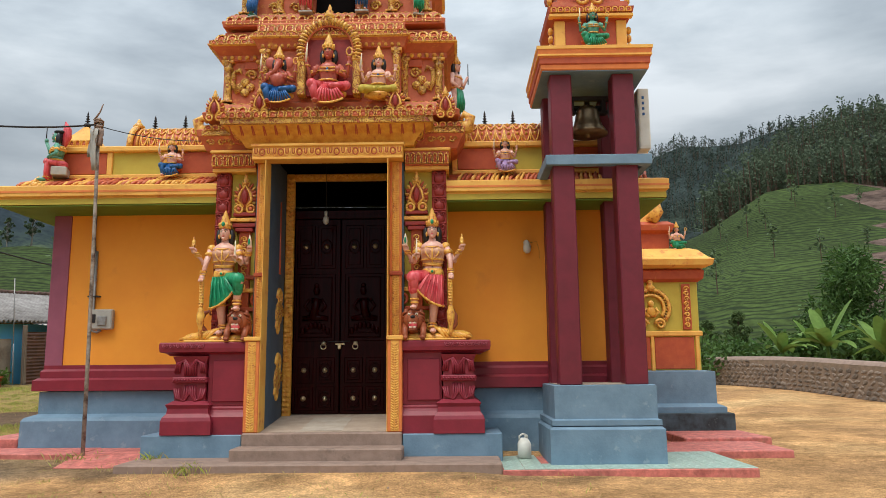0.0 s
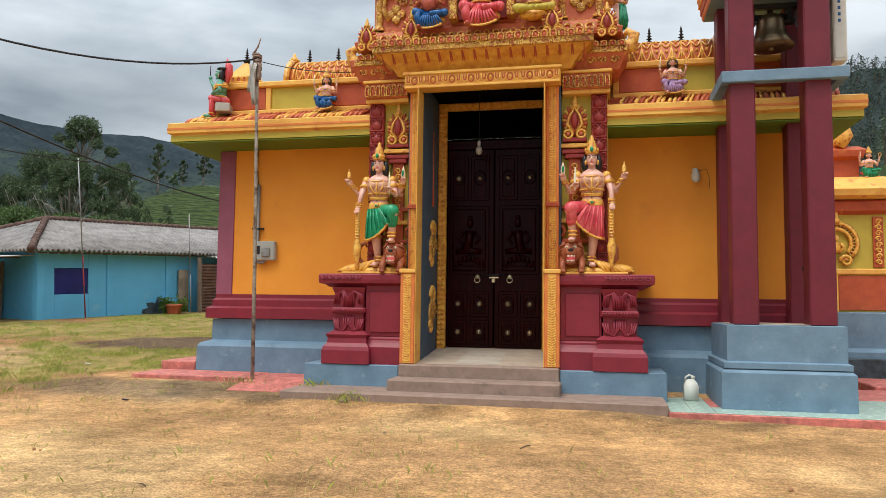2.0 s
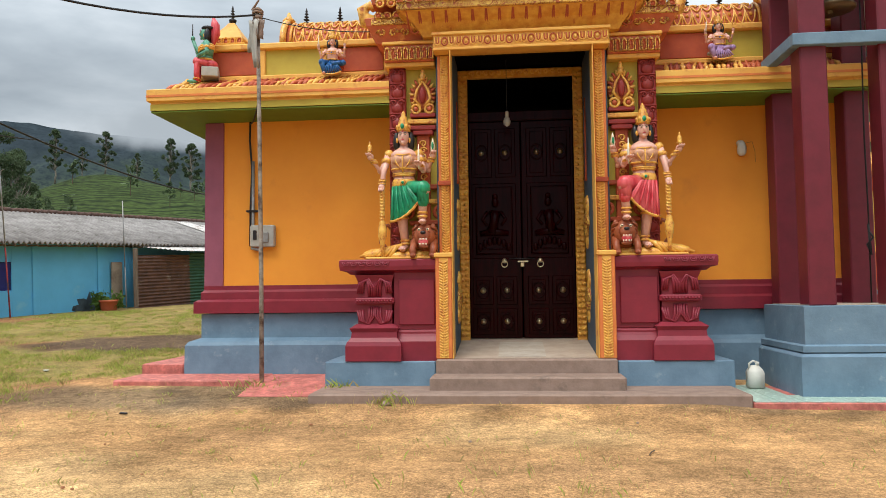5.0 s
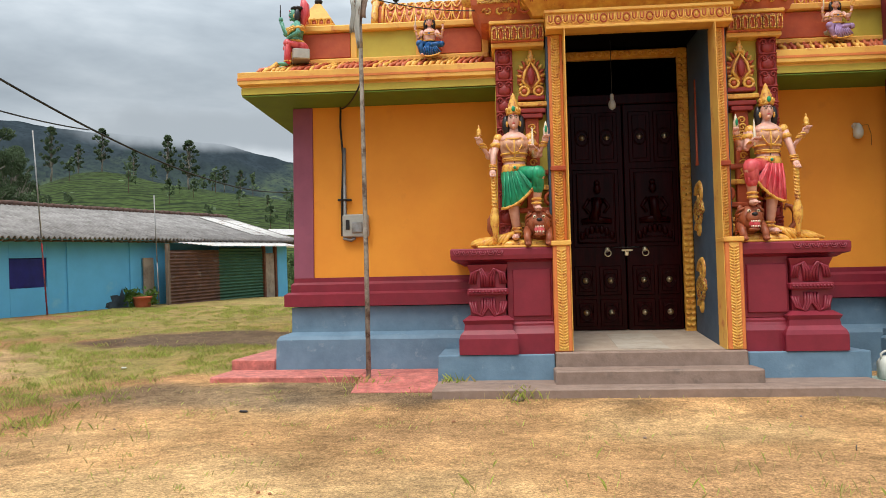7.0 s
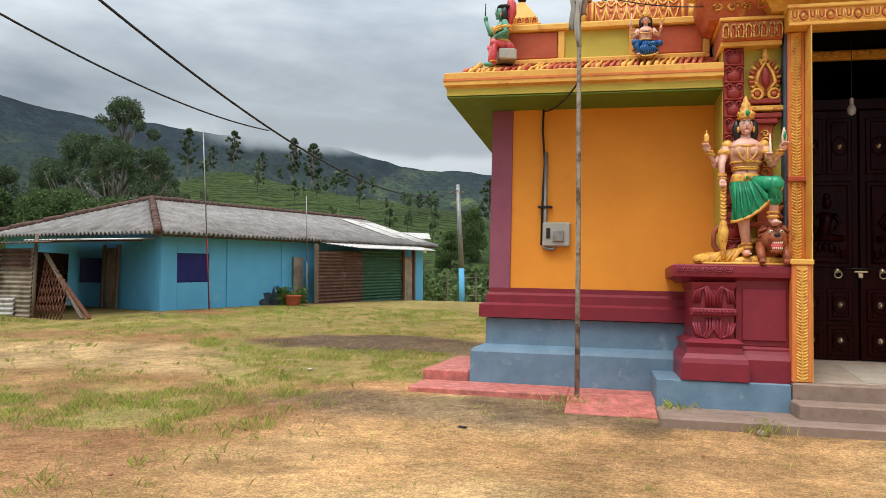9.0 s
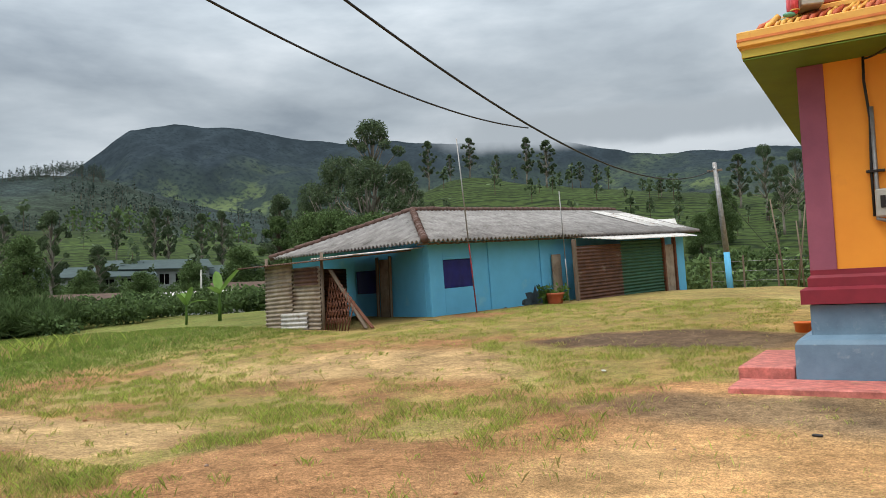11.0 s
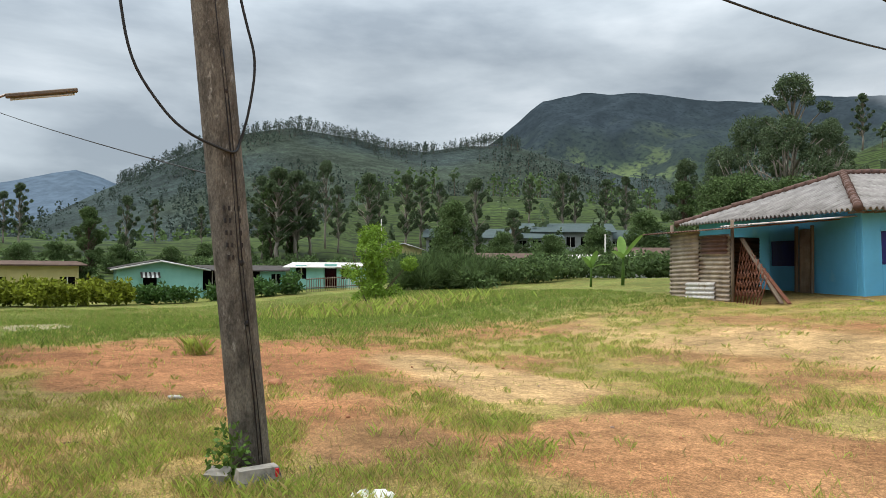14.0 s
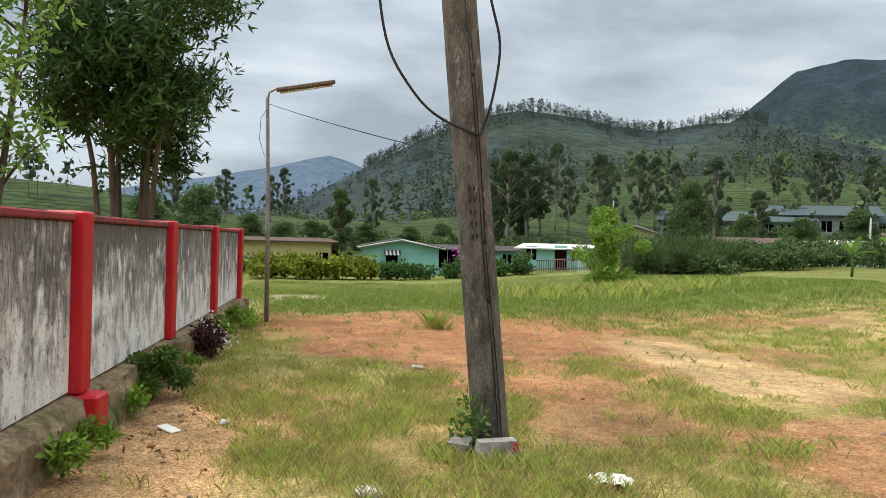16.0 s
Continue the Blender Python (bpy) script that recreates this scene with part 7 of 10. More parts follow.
paving("pavement_apron", "cracked grey-brown cement apron before the steps", -2.95, 2.86, -0.98, -0.022, -0.1, 0.225, STEP)
_v = [(-4.1, -0.50, -0.1), (-2.955, -0.50, -0.1), (-2.955, 1.17, -0.1), (-4.1, 1.17, -0.1), (-4.1, -0.50, 0.135), (-2.955, -0.50, 0.135), (-2.955, 0.25, 0.265), (-4.1, 0.25, 0.265), (-2.955, 1.17, 0.27), (-4.1, 1.17, 0.27)]
tagged(Mesh().add(_v, [(3, 2, 1, 0), (4, 5, 6, 7), (7, 6, 8, 9), (0, 1, 5, 4), (1, 2, 8, 6, 5), (2, 3, 9, 8), (3, 0, 4, 7, 9)], PINK).to("pavement_red_front"), "sloping flaking red oxide cement paving", "paving", kind="structure")
paving("pavement_red_corner", "flaking red oxide cement paving", -6.36, -4.104, 0.22, 1.17, -0.1, 0.28, PINK)
paving("pavement_red_side", "red oxide cement walkway beside the hall", -6.38, -5.66, 1.175, 9.0, -0.1, 0.44, PINK)
paving("pavement_red_right", "red oxide cement paving", 5.45, 8.1, 1.2, 2.86, -0.1, 0.15, PINK)
paving("pavement_red_wing", "red oxide cement walkway", 6.7, 8.4, 2.865, 9.5, -0.1, 0.22, PINK)
tagged(Mesh().box(2.865, 6.62, -1.0, 1.18, -0.1, 0.13, PINK, 0.015).to("pavement_tiled"), "tiled slab with a red kerb", "paving", kind="structure")
slab = bpy.data.objects["pavement_tiled"]
_td = None
for i in range(12):
    for j in range(7):
        x, y = 2.88 + i * 0.311, -0.985 + j * 0.309
        if 3.64 < x + 0.155 < 5.40 and y + 0.15 > -0.5:
            continue
        if _td is None:
            t = Mesh().box(0, 0.305, 0, 0.303, 0, 0.012, AQUA, 0.003).to("tile", slab, m=pose(x, y, 0.128))
            _td = t.data
        else:
            t = new("tile", _td)
            t.parent = slab
            t.matrix_basis = pose(x, y, 0.128 + 0.001 * ((i * 7 + j * 3) % 3))

# ---- things by the temple ----
jug = thing("plastic_jug", "white plastic water jug on the tiled slab", "jug", m=pose(3.30, 0.35, 0.145) @ Matrix.Scale(0.88, 4))
m = Mesh()
m.rings(-0.10, 0.10, -0.08, 0.08, [(0.0, 0.0), (0.02, 0.02), (0.02, 0.26), (0.0, 0.31), (-0.04, 0.36), (-0.05, 0.37)], WHITEPL, True)
m.to("body", jug)
Mesh().tube([(-0.09, 0, 0.30), (-0.09, 0, 0.40), (-0.03, 0, 0.44), (0.04, 0, 0.42)], 0.018, WHITEPL, 7).to("handle", jug)
Mesh().lathe([(0.035, 0), (0.035, 0.05), (0.03, 0.055)], (0.04, 0, 0.37), WHITEPL, 10).to("cap", jug, "white screw cap")

wl_ = thing("wall_bulb", "white bulb in a wall holder", "light bulb")
Mesh().lathe([(0.05, 0), (0.05, 0.03), (0.03, 0.06)], (0, 0, 0), WHITEPL, 10, True, pose(3.52, 1.45, 3.93, 90, 0, 0)).to("holder", wl_)
Mesh().lathe([(0.02, 0.12), (0.05, 0.08), (0.075, 0.0), (0.07, -0.08), (0.04, -0.12), (0.0, -0.13)], (3.53, 1.36, 3.84), WHITEPL, 12).to("bulb", wl_)
Mesh().tube([(3.6, 1.445, 3.93), (3.72, 1.443, 3.95), (3.76, 1.443, 3.8), (3.76, 1.443, 3.62)], 0.003, WIRE, 5).to("cable", wl_)

meter = thing("meter_box", "grey electricity meter box with conduit on the wall", "meter box")
Mesh().box(-4.58, -4.16, 1.32, 1.449, 2.38, 2.75, GREYPL, 0.02).to("case", meter)
Mesh().box(-4.42, -4.25, 1.29, 1.32, 2.45, 2.62, GALV, 0.01).to("cover", meter, "dull metal cover plate")
Mesh().box(-4.52, -4.46, 1.305, 1.32, 2.5, 2.66, BLACKIRON, 0.005).to("window", meter, "dark meter window")
Mesh().tube([(-4.55, 1.40, 3.85), (-4.55, 1.40, 2.5), (-4.56, 1.38, 2.36), (-4.45, 1.37, 2.33), (-4.38, 1.38, 2.37)], 0.028, GALV, 8).to("conduit", meter, "grey metal conduit")
Mesh().tube([(-4.60, 1.39, 4.53), (-4.61, 1.40, 4.2), (-4.57, 1.40, 3.7), (-4.60, 1.41, 3.0), (-4.60, 1.40, 2.4)], 0.018, WIRE, 6).to("cable", meter, "black cable")
Mesh().box(-4.66, -4.44, 1.36, 1.445, 2.98, 3.01, BLACKIRON, 0.004).to("clamp", meter)

POLEPAINT = surface("flaking_painted_pipe", (0.36, 0.32, 0.27), (0.20, 0.16, 0.12), 9, 0.7, 0.3, 30, stain=(0.085, 0.05, 0.035), stain_at=0.50, stain_scale=6)
pole = thing("flag_pole", "rusty galvanised flag pole tied with rags", "pole")
Mesh().tube([(-3.97, 0.17, 0.05), (-3.98, 0.15, 2.0), (-4.0, 0.12, 4.0), (-4.02, 0.07, 6.0)], [0.035, 0.034, 0.032, 0.030], POLEPAINT, 10).to("shaft", pole)
m = Mesh()
random.seed(5)
for i in range(12):
    z = 5.55 + i * 0.035
    jewel_ring(m, (-4.02, 0.08, z), 0.06 + 0.02 * random.random(), 0.06, 0.02, STEP, random.uniform(-0.04, 0.04), 8)
m.to("binding", pole, "brown cloth binding")
rag = Mesh()
for i, (dx, w, l) in enumerate(((-0.08, 0.10, 0.5), (0.07, 0.12, 0.3), (0.0, 0.09, 0.75))):
    v = []
    for j in range(6):
        t = j / 5
        for k in range(4):
            u = k / 3 - 0.5
            v.append((-4.02 + dx + u * w * (1 - 0.3 * t) + 0.02 * math.sin(t * 5 + i), 0.02 + 0.03 * math.sin(u * 9 + t * 4) - 0.02 * i, 5.78 - t * l))
    rag.add(v, [(j * 4 + k, j * 4 + k + 1, j * 4 + k + 5, j * 4 + k + 4) for j in range(5) for k in range(3)], (GREYPL, STEP, GREYPL)[i], True)
r = rag.to("rag", pole, "grey weathered rag")
r.modifiers.new("cloth_thickness", "SOLIDIFY").thickness = 0.006
Mesh().tube([(-4.1, 0.05, 5.95), (-4.0, 0.05, 6.1), (-3.95, 0.05, 6.25)], [0.02, 0.015, 0.01], STEP, 5).to("stick", pole)

# side chapel behind the bell tower
chapel = thing("side_chapel", "yellow and terracotta side chapel on a blue base", "chapel")
CX0, CX1, CY0, CY1 = 5.5, 7.8, 5.0, 8.5
Mesh().rings(CX0, CX1, CY0, CY1, [(0.5, -0.1), (0.5, 0.58), (0.45, 0.6)], MOULD).to("lower_base", chapel, "blue base black with mould")
Mesh().rings(CX0, CX1, CY0, CY1, [(0.38, 0.6), (0.38, 0.72), (0.24, 0.78), (0.22, 0.8), (0.22, 1.5), (0.0, 1.53)], BLUE).to("base", chapel, "blue base")
Mesh().box(CX0, CX1, CY0, CY1, 1.5, 3.6, LIME, 0.02).to("wall", chapel, "olive yellow wall")
for a in (5.75, 6.75):
    Mesh().box(a, a + 0.9, CY0 - 0.03, CY0, 1.56, 2.28, TERRA, 0.01).to("panel", chapel, "terracotta panel")
Mesh().box(CX0 - 0.05, CX1 + 0.05, CY0 - 0.06, CY0 + 0.1, 2.3, 2.42, YELLOW, 0.02).to("dado_rail", chapel)
for a in (6.66, 7.68):
    Mesh().box(a, a + 0.08, CY0 - 0.05, CY0 + 0.05, 1.52, 2.3, YELLOW, 0.01).to("dado_post", chapel)
m = Mesh().box(7.42, 7.62, CY0 - 0.05, CY0, 2.45, 3.5, TERRA, 0.01)
for i in range(8):
    m.scroll((7.52, CY0 - 0.06, 2.55 + i * 0.12), 0.06, BRIGHTGOLD, 1.3, 1 if i % 2 else -1, 0.018)
m.to("side_relief", chapel, "gold scroll panel")
m = Mesh()
for r in (0.42, 0.30):
    m.tube([(6.70 + r * math.cos(a), CY0 - 0.05, 2.95 + r * math.sin(a)) for a in np.linspace(-0.7, math.pi + 0.7, 25)], 0.04, BRIGHTGOLD, 6)
for i in range(26):
    a = -0.7 + (math.pi + 1.4) * i / 25
    m.tube([(6.70 + 0.33 * math.cos(a), CY0 - 0.06, 2.95 + 0.33 * math.sin(a)), (6.70 + 0.47 * math.cos(a), CY0 - 0.05, 2.95 + 0.47 * math.sin(a))], [0.02, 0.026], GOLDCARVED, 5)
for k in (-1, 1):
    m.scroll((6.70 + k * 0.20, CY0 - 0.05, 2.58), 0.12, BRIGHTGOLD, 1.5, -k, 0.035)
    m.tube([(6.70 + k * 0.05, CY0 - 0.05, 2.75), (6.70 + k * 0.17, CY0 - 0.06, 2.86), (6.70 + k * 0.10, CY0 - 0.06, 2.95)], [0.04, 0.035, 0.03], BRIGHTGOLD, 6)
m.ell((6.70, CY0 - 0.04, 2.86), (0.11, 0.06, 0.13), GOLD, 10, 7)
m.ell((6.70, CY0 - 0.06, 3.05), (0.07, 0.05, 0.08), BRIGHTGOLD, 9, 6)
m.lathe([(0.10, 0), (0.13, 0.06), (0.06, 0.14), (0.08, 0.2), (0.02, 0.32)], (6.70, CY0 - 0.03, 3.36), BRIGHTGOLD, 8)
m.to("arch_relief", chapel, "gold horseshoe arch relief")
Mesh().rings(CX0, CX1, CY0, CY1, [(0.02, 3.55), (0.12, 3.62), (0.14, 3.8), (0.08, 3.85)], TERRA).to("frieze", chapel, "terracotta frieze")
Mesh().rings(CX0, CX1, CY0, CY1, [(0.15, 3.86), (0.3, 3.92), (0.33, 4.05), (0.22, 4.12), (0.05, 4.3), (-0.1, 4.36)], YELLOW).to("cornice", chapel, "yellow cornice")
Mesh().rings(CX0, CX1 - 0.5, CY0 + 0.3, CY1, [(0.0, 4.36), (0.0, 4.75), (0.12, 4.82), (0.14, 4.95), (0.0, 5.05)], TERRA).to("upper_tier", chapel, "terracotta upper tier")
m = Mesh().rings(CX0, CX1 - 0.7, CY0 + 0.5, CY1, [(0.0, 5.05), (-0.1, 5.5), (-0.5, 5.9)], YELLOW)
m.tube([(6.9, CY0 + 0.3, 5.05), (7.05, CY0 + 0.3, 5.3), (7.0, CY0 + 0.3, 5.6), (6.85, CY0 + 0.3, 5.65)], [0.15, 0.16, 0.1, 0.03], BRIGHTGOLD, 8)
m.to("roof", chapel, "yellow stepped roof with shell")
bucket = thing("orange_bucket", "orange plastic bucket on the red walkway", "bucket", m=pose(-5.95, 6.2, 0.44))
Mesh().lathe([(0.17, 0), (0.2, 0.3), (0.215, 0.31), (0.215, 0.34), (0.19, 0.34), (0.16, 0.02)], (0, 0, 0), surface("orange_plastic", (0.75, 0.16, 0.02), (0.65, 0.12, 0.02), 8, 0.45), 18).to("tub", bucket)

# ---- blue house with corrugated roof ----
SKYBLUE = surface("sky_blue_limewash", (0.125, 0.45, 0.70), (0.11, 0.40, 0.63), 1.4, 0.8, 0.2, 30, stain=(0.20, 0.49, 0.64), stain_at=0.62, stain_scale=0.7)
SHEET = surface("grey_asbestos_sheet", (0.28, 0.26, 0.245), (0.15, 0.135, 0.125), 2.2, 0.85, 0.2, 40, stain=(0.10, 0.09, 0.08), stain_at=0.58, stain_scale=1.6)
RIDGE = surface("mossy_brown_ridge_tile", (0.12, 0.065, 0.05), (0.07, 0.04, 0.03), 6, 0.9, 0.3, 30)
RUSTSHEET = surface("rusty_tin_sheet", (0.14, 0.065, 0.042), (0.075, 0.038, 0.028), 3, 0.75, 0.2, 30, stain=(0.27, 0.22, 0.18), stain_at=0.58, stain_scale=1.6)
PALESHEET = surface("weathered_tin_sheet", (0.38, 0.31, 0.235), (0.20, 0.155, 0.115), 2.5, 0.7, 0.2, 30, stain=(0.17, 0.10, 0.06), stain_at=0.58, stain_scale=1.4)
GREENSHEET = surface("green_painted_tin", (0.03, 0.10, 0.055), (0.022, 0.075, 0.04), 3, 0.65, 0.2, 30, stain=(0.10, 0.12, 0.08), stain_at=0.62)
WHITESHEET = surface("pale_new_sheet", (0.58, 0.56, 0.53), (0.42, 0.39, 0.36), 3, 0.6, 0.1, 30, stain=(0.22, 0.14, 0.10), stain_at=0.54, stretch=(1, 3, 1))
TARP = surface("navy_tarpaulin", (0.012, 0.016, 0.16), (0.008, 0.01, 0.10), 3, 0.5, 0.3, 14)
OLDWOOD = surface("grey_weathered_wood", (0.20, 0.15, 0.11), (0.12, 0.085, 0.06), 5, 0.85, 0.3, 30, stretch=(5, 5, 0.5))
RUST = surface("rusty_iron_bar", (0.17, 0.06, 0.03), (0.10, 0.035, 0.02), 9, 0.8, 0.2, 40)
CLAY = surface("terracotta_pot", (0.50, 0.13, 0.06), (0.42, 0.09, 0.04), 6, 0.7, 0.15, 40)
COPING = surface("faded_red_coping", (0.34, 0.03, 0.035), (0.20, 0.03, 0.03), 5, 0.75, 0.3, 30, stain=(0.07, 0.04, 0.04), stain_at=0.5, stain_scale=3)
REDPAINT = surface("red_gloss_paint", (0.56, 0.012, 0.022), (0.44, 0.01, 0.018), 4, 0.45, 0.15, 30, stain=(0.30, 0.01, 0.02), stain_at=0.64, stain_scale=3)


def ridged(m, ends, u0, u1, period, amp, up, mat):
    """Corrugated surface between two edges: ends(u) gives both edge points, up the way of the ridges."""
    n = max(int((u1 - u0) / period * 5), 4)
    v, f = [], []
    up = Vector(up)
    for i in range(n + 1):
        u = u0 + (u1 - u0) * i / n
        d = up * amp * math.cos(2 * math.pi * u / period)
        for p in ends(u):
            v.append(tuple(Vector(p) + d))
    for i in range(n):
        f.append((2 * i, 2 * i + 1, 2 * i + 3, 2 * i + 2))
    m.add(v, f, mat, True)
    return m


house = thing("blue_house", "sky-blue single-storey house with grey corrugated roof", "house", m=pose(-17.0, 10.3, 0.80, 0, -2.6, 73.7))
HL, HD = 15.9, 8.0
m = Mesh()
m.box(0, 0.66, 0, 0.2, -0.6, 2.5, SKYBLUE, 0.01)
m.box(0.66, 2.0, 0, 0.2, -0.6, 0.93, SKYBLUE, 0.01)
m.box(0.66, 2.0, 0, 0.2, 1.88, 2.5, SKYBLUE, 0.01)
m.box(2.0, HL, 0, 0.2, -0.6, 2.5, SKYBLUE, 0.01)
m.to("front_wall", house)
m = Mesh()
m.box(0, 0.2, 0.205, 2.7, -0.6, 2.5, SKYBLUE, 0.01)
m.box(0, 0.2, 2.7, 3.9, -0.6, 0.9, SKYBLUE, 0.01)
m.box(0, 0.2, 2.7, 3.9, 1.7, 2.5, SKYBLUE, 0.01)
m.box(0, 0.2, 3.9, HD, -0.6, 2.5, SKYBLUE, 0.01)
m.to("side_wall", house)
Mesh().box(HL - 0.2, HL, 0.205, HD, -0.6, 2.5, SKYBLUE, 0.01).to("end_wall", house)
Mesh().box(0.205, HL - 0.205, HD - 0.2, HD, -0.6, 2.5, SKYBLUE, 0.01).to("back_wall", house)
Mesh().box(0.21, HL - 0.21, 0.21, HD - 0.21, 2.38, 2.45, DARK, 0).to("house_ceiling", house)
for u in (0.0, 2.75, 5.5):
    Mesh().box(u, u + 0.24, -0.05, -0.002, -0.6, 2.48, SKYBLUE, 0.012).to("pilaster", house)
# window hung with a blue tarpaulin
w = Mesh().box(0.62, 2.04, -0.03, 0.02, 1.86, 1.93, SKYBLUE, 0.01).to("window_lintel", house)
m = Mesh()
v = []
for i in range(15):
    for j in range(9):
        v.append((0.63 + 1.40 * i / 14, 0.03 + 0.03 * math.sin(i * 1.3 + j * 0.4) * (j / 8), 1.90 - 1.02 * j / 8 - 0.03 * math.sin(i * 0.7) * (j / 8)))
m.add(v, [(i * 9 + j, i * 9 + j + 1, (i + 1) * 9 + j + 1, (i + 1) * 9 + j) for i in range(14) for j in range(8)], TARP, True)
tp = m.to("window_tarpaulin", house, "navy blue tarpaulin over the window")
tp.modifiers.new("cloth_thickness", "SOLIDIFY").thickness = 0.008
Mesh().box(0.06, 0.12, 2.7, 3.9, 0.9, 1.7, TARP, 0.005).to("side_window", house, "dark covered side window")
# roof: front slope, hipped end, back slope, each ridged
EZ, RZ, RU, RV, OV = 2.46, 3.86, 3.0, 4.0, 0.58
UE = HL + 0.6
sl = (RZ - EZ) / (RV + OV)


def front(u):
    t = min(1.0, (u + OV) / (RU + OV))
    return (u, -OV, EZ), (u, -OV + t * (RV + OV), EZ + t * (RZ - EZ))


def back(u):
    a, b = front(u)
    return (b[0], 2 * RV - b[1], b[2]), (a[0], 2 * RV - a[1], a[2])


def hip(v):
    t = min(1.0, (v + OV) / (RV + OV), (2 * RV + OV - v) / (RV + OV))
    return (-OV + t * (RU + OV), v, EZ + t * (RZ - EZ)), (-OV, v, EZ)


def hip_edges(v):
    a, b = hip(v)
    return a, b


ridged(Mesh(), front, -OV, UE, 0.2, 0.06, (0, -0.2, 1), SHEET).to("front_roof", house, "grey weathered corrugated sheets")
ridged(Mesh(), back, -OV, UE, 0.2, 0.03, (0, 0.2, 1), SHEET).to("back_roof", house)
ridged(Mesh(), hip_edges, -OV, 2 * RV + OV, 0.2, 0.06, (-0.2, 0, 1), SHEET).to("hip_roof", house, "grey weathered corrugated sheets")
for ob in house.children:
    if ob.name.endswith("_roof") or "_roof." in ob.name:
        ob.modifiers.new("sheet_thickness", "SOLIDIFY").thickness = 0.012
random.seed(3)


def tile_line(name, a, b, n, w=0.13):
    a, b = Vector(a), Vector(b)
    d = b - a
    e = new(name)
    e.parent = house
    tagged(e, "mossy brown ridge tiles")
    e.matrix_basis = Matrix.Translation(a) @ d.to_track_quat("Z", "Y").to_matrix().to_4x4()
    L = d.length / n
    me = Mesh().tube([(0, 0, -0.05), (0, 0, L * 1.1)], [w, w * 0.82], RIDGE, 8).to("ridge_tile", e).data
    for i in range(1, n):
        o = new("ridge_tile", me)
        o.parent = e
        o.matrix_basis = Matrix.Translation((random.uniform(-0.015, 0.015), random.uniform(-0.015, 0.015), L * i)) @ pose(0, 0, 0, random.uniform(-3, 3), random.uniform(-3, 3), 0)


tile_line("hip_ridge", (-OV, -OV, EZ + 0.06), (RU, RV, RZ + 0.06), 16)
tile_line("hip_ridge", (-OV, 2 * RV + OV, EZ + 0.06), (RU, RV, RZ + 0.06), 16)
tile_line("roof_ridge", (RU, RV, RZ + 0.06), (UE, RV, RZ + 0.06), 38)
_rm = None
for i in range(40):
    if _rm is None:
        ro = Mesh().box(0, 0.06, -OV + 0.06, -0.004, -0.10, -0.04, OLDWOOD, 0.005).to("rafter_end", house, "dark wooden rafter end")
        _rm = ro.data
    else:
        ro = new("rafter_end", _rm)
        ro.parent = house
    ro.matrix_basis = Matrix.Translation((-0.4 + i * 0.42, 0, EZ))
for i, (u, v0, v1, c) in enumerate(((12.3, 0.2, 3.4, -2), (13.6, -0.2, 3.0, 4))):
    sheet = ridged(Mesh(), lambda q, u=u, v0=v0, v1=v1: ((q, v0, EZ + (v0 + OV) * sl + 0.06), (q + 0.1, v1, EZ + (v1 + OV) * sl + 0.08)), u + 1.2, u + 2.3, 0.15, 0.02, (0, 0, 1), WHITESHEET)
    ob = sheet.to("loose_sheet", house, "pale newer roofing sheet")
    ob.modifiers.new("sheet_thickness", "SOLIDIFY").thickness = 0.01
# tin annex along the front
def upright(m, u0, u1, v, z0, z1, mat, period=0.13, amp=0.03):
    """Sheet wall with level ridges, facing -v."""
    return ridged(m, lambda z: ((u0, v, z), (u1, v, z)), z0, z1, period, amp, (0, -1, 0), mat)


upright(Mesh(), 6.66, 9.66, -0.75, -0.3, 2.05, RUSTSHEET).to("annex_sheet", house, "rusty red corrugated annex wall")
upright(Mesh(), 9.66, 12.72, -0.75, -0.3, 2.15, GREENSHEET).to("annex_sheet", house, "green painted corrugated annex wall")
ridged(Mesh(), lambda u: ((u, 0.1, 2.50), (u, 0.1 - 1.45 * min(1.0, 0.12 + (u - 6.5) / 2.4), 2.50 - 0.30 * min(1.0, 0.12 + (u - 6.5) / 2.4))), 6.5, 14.75, 0.16, 0.02, (0, 0, 1), WHITESHEET).to("annex_roof", house, "pale rusty lean-to roof")
for u, c in ((6.55, OLDWOOD), (12.73, RUST), (13.62, RUST)):
    Mesh().box(u, u + 0.12, -0.85, -0.7, -0.5, 2.3, c, 0.01).to("annex_post", house, "grey wooden post")
Mesh().box(12.88, 13.6, -0.78, -0.72, -0.4, 1.9, PALESHEET, 0.01).to("annex_door", house, "grey plank door")
Mesh().box(13.85, 14.45, -0.8, -0.6, -0.5, 2.3, SKYBLUE, 0.01).to("annex_pier", house, "blue pier")
Mesh().box(6.1, 6.62, -0.12, -0.055, -0.6, 1.8, PALESHEET, 0.01).to("plank_door", house, "pale plank door")
# tin shed at the end of the house
def side_sheet(m, v0, v1, u, z0, z1, mat, tilt=0.0):
    return ridged(m, lambda z: ((u, v0, z + tilt), (u, v1, z)), z0, z1, 0.13, 0.03, (-1, 0, 0), mat)


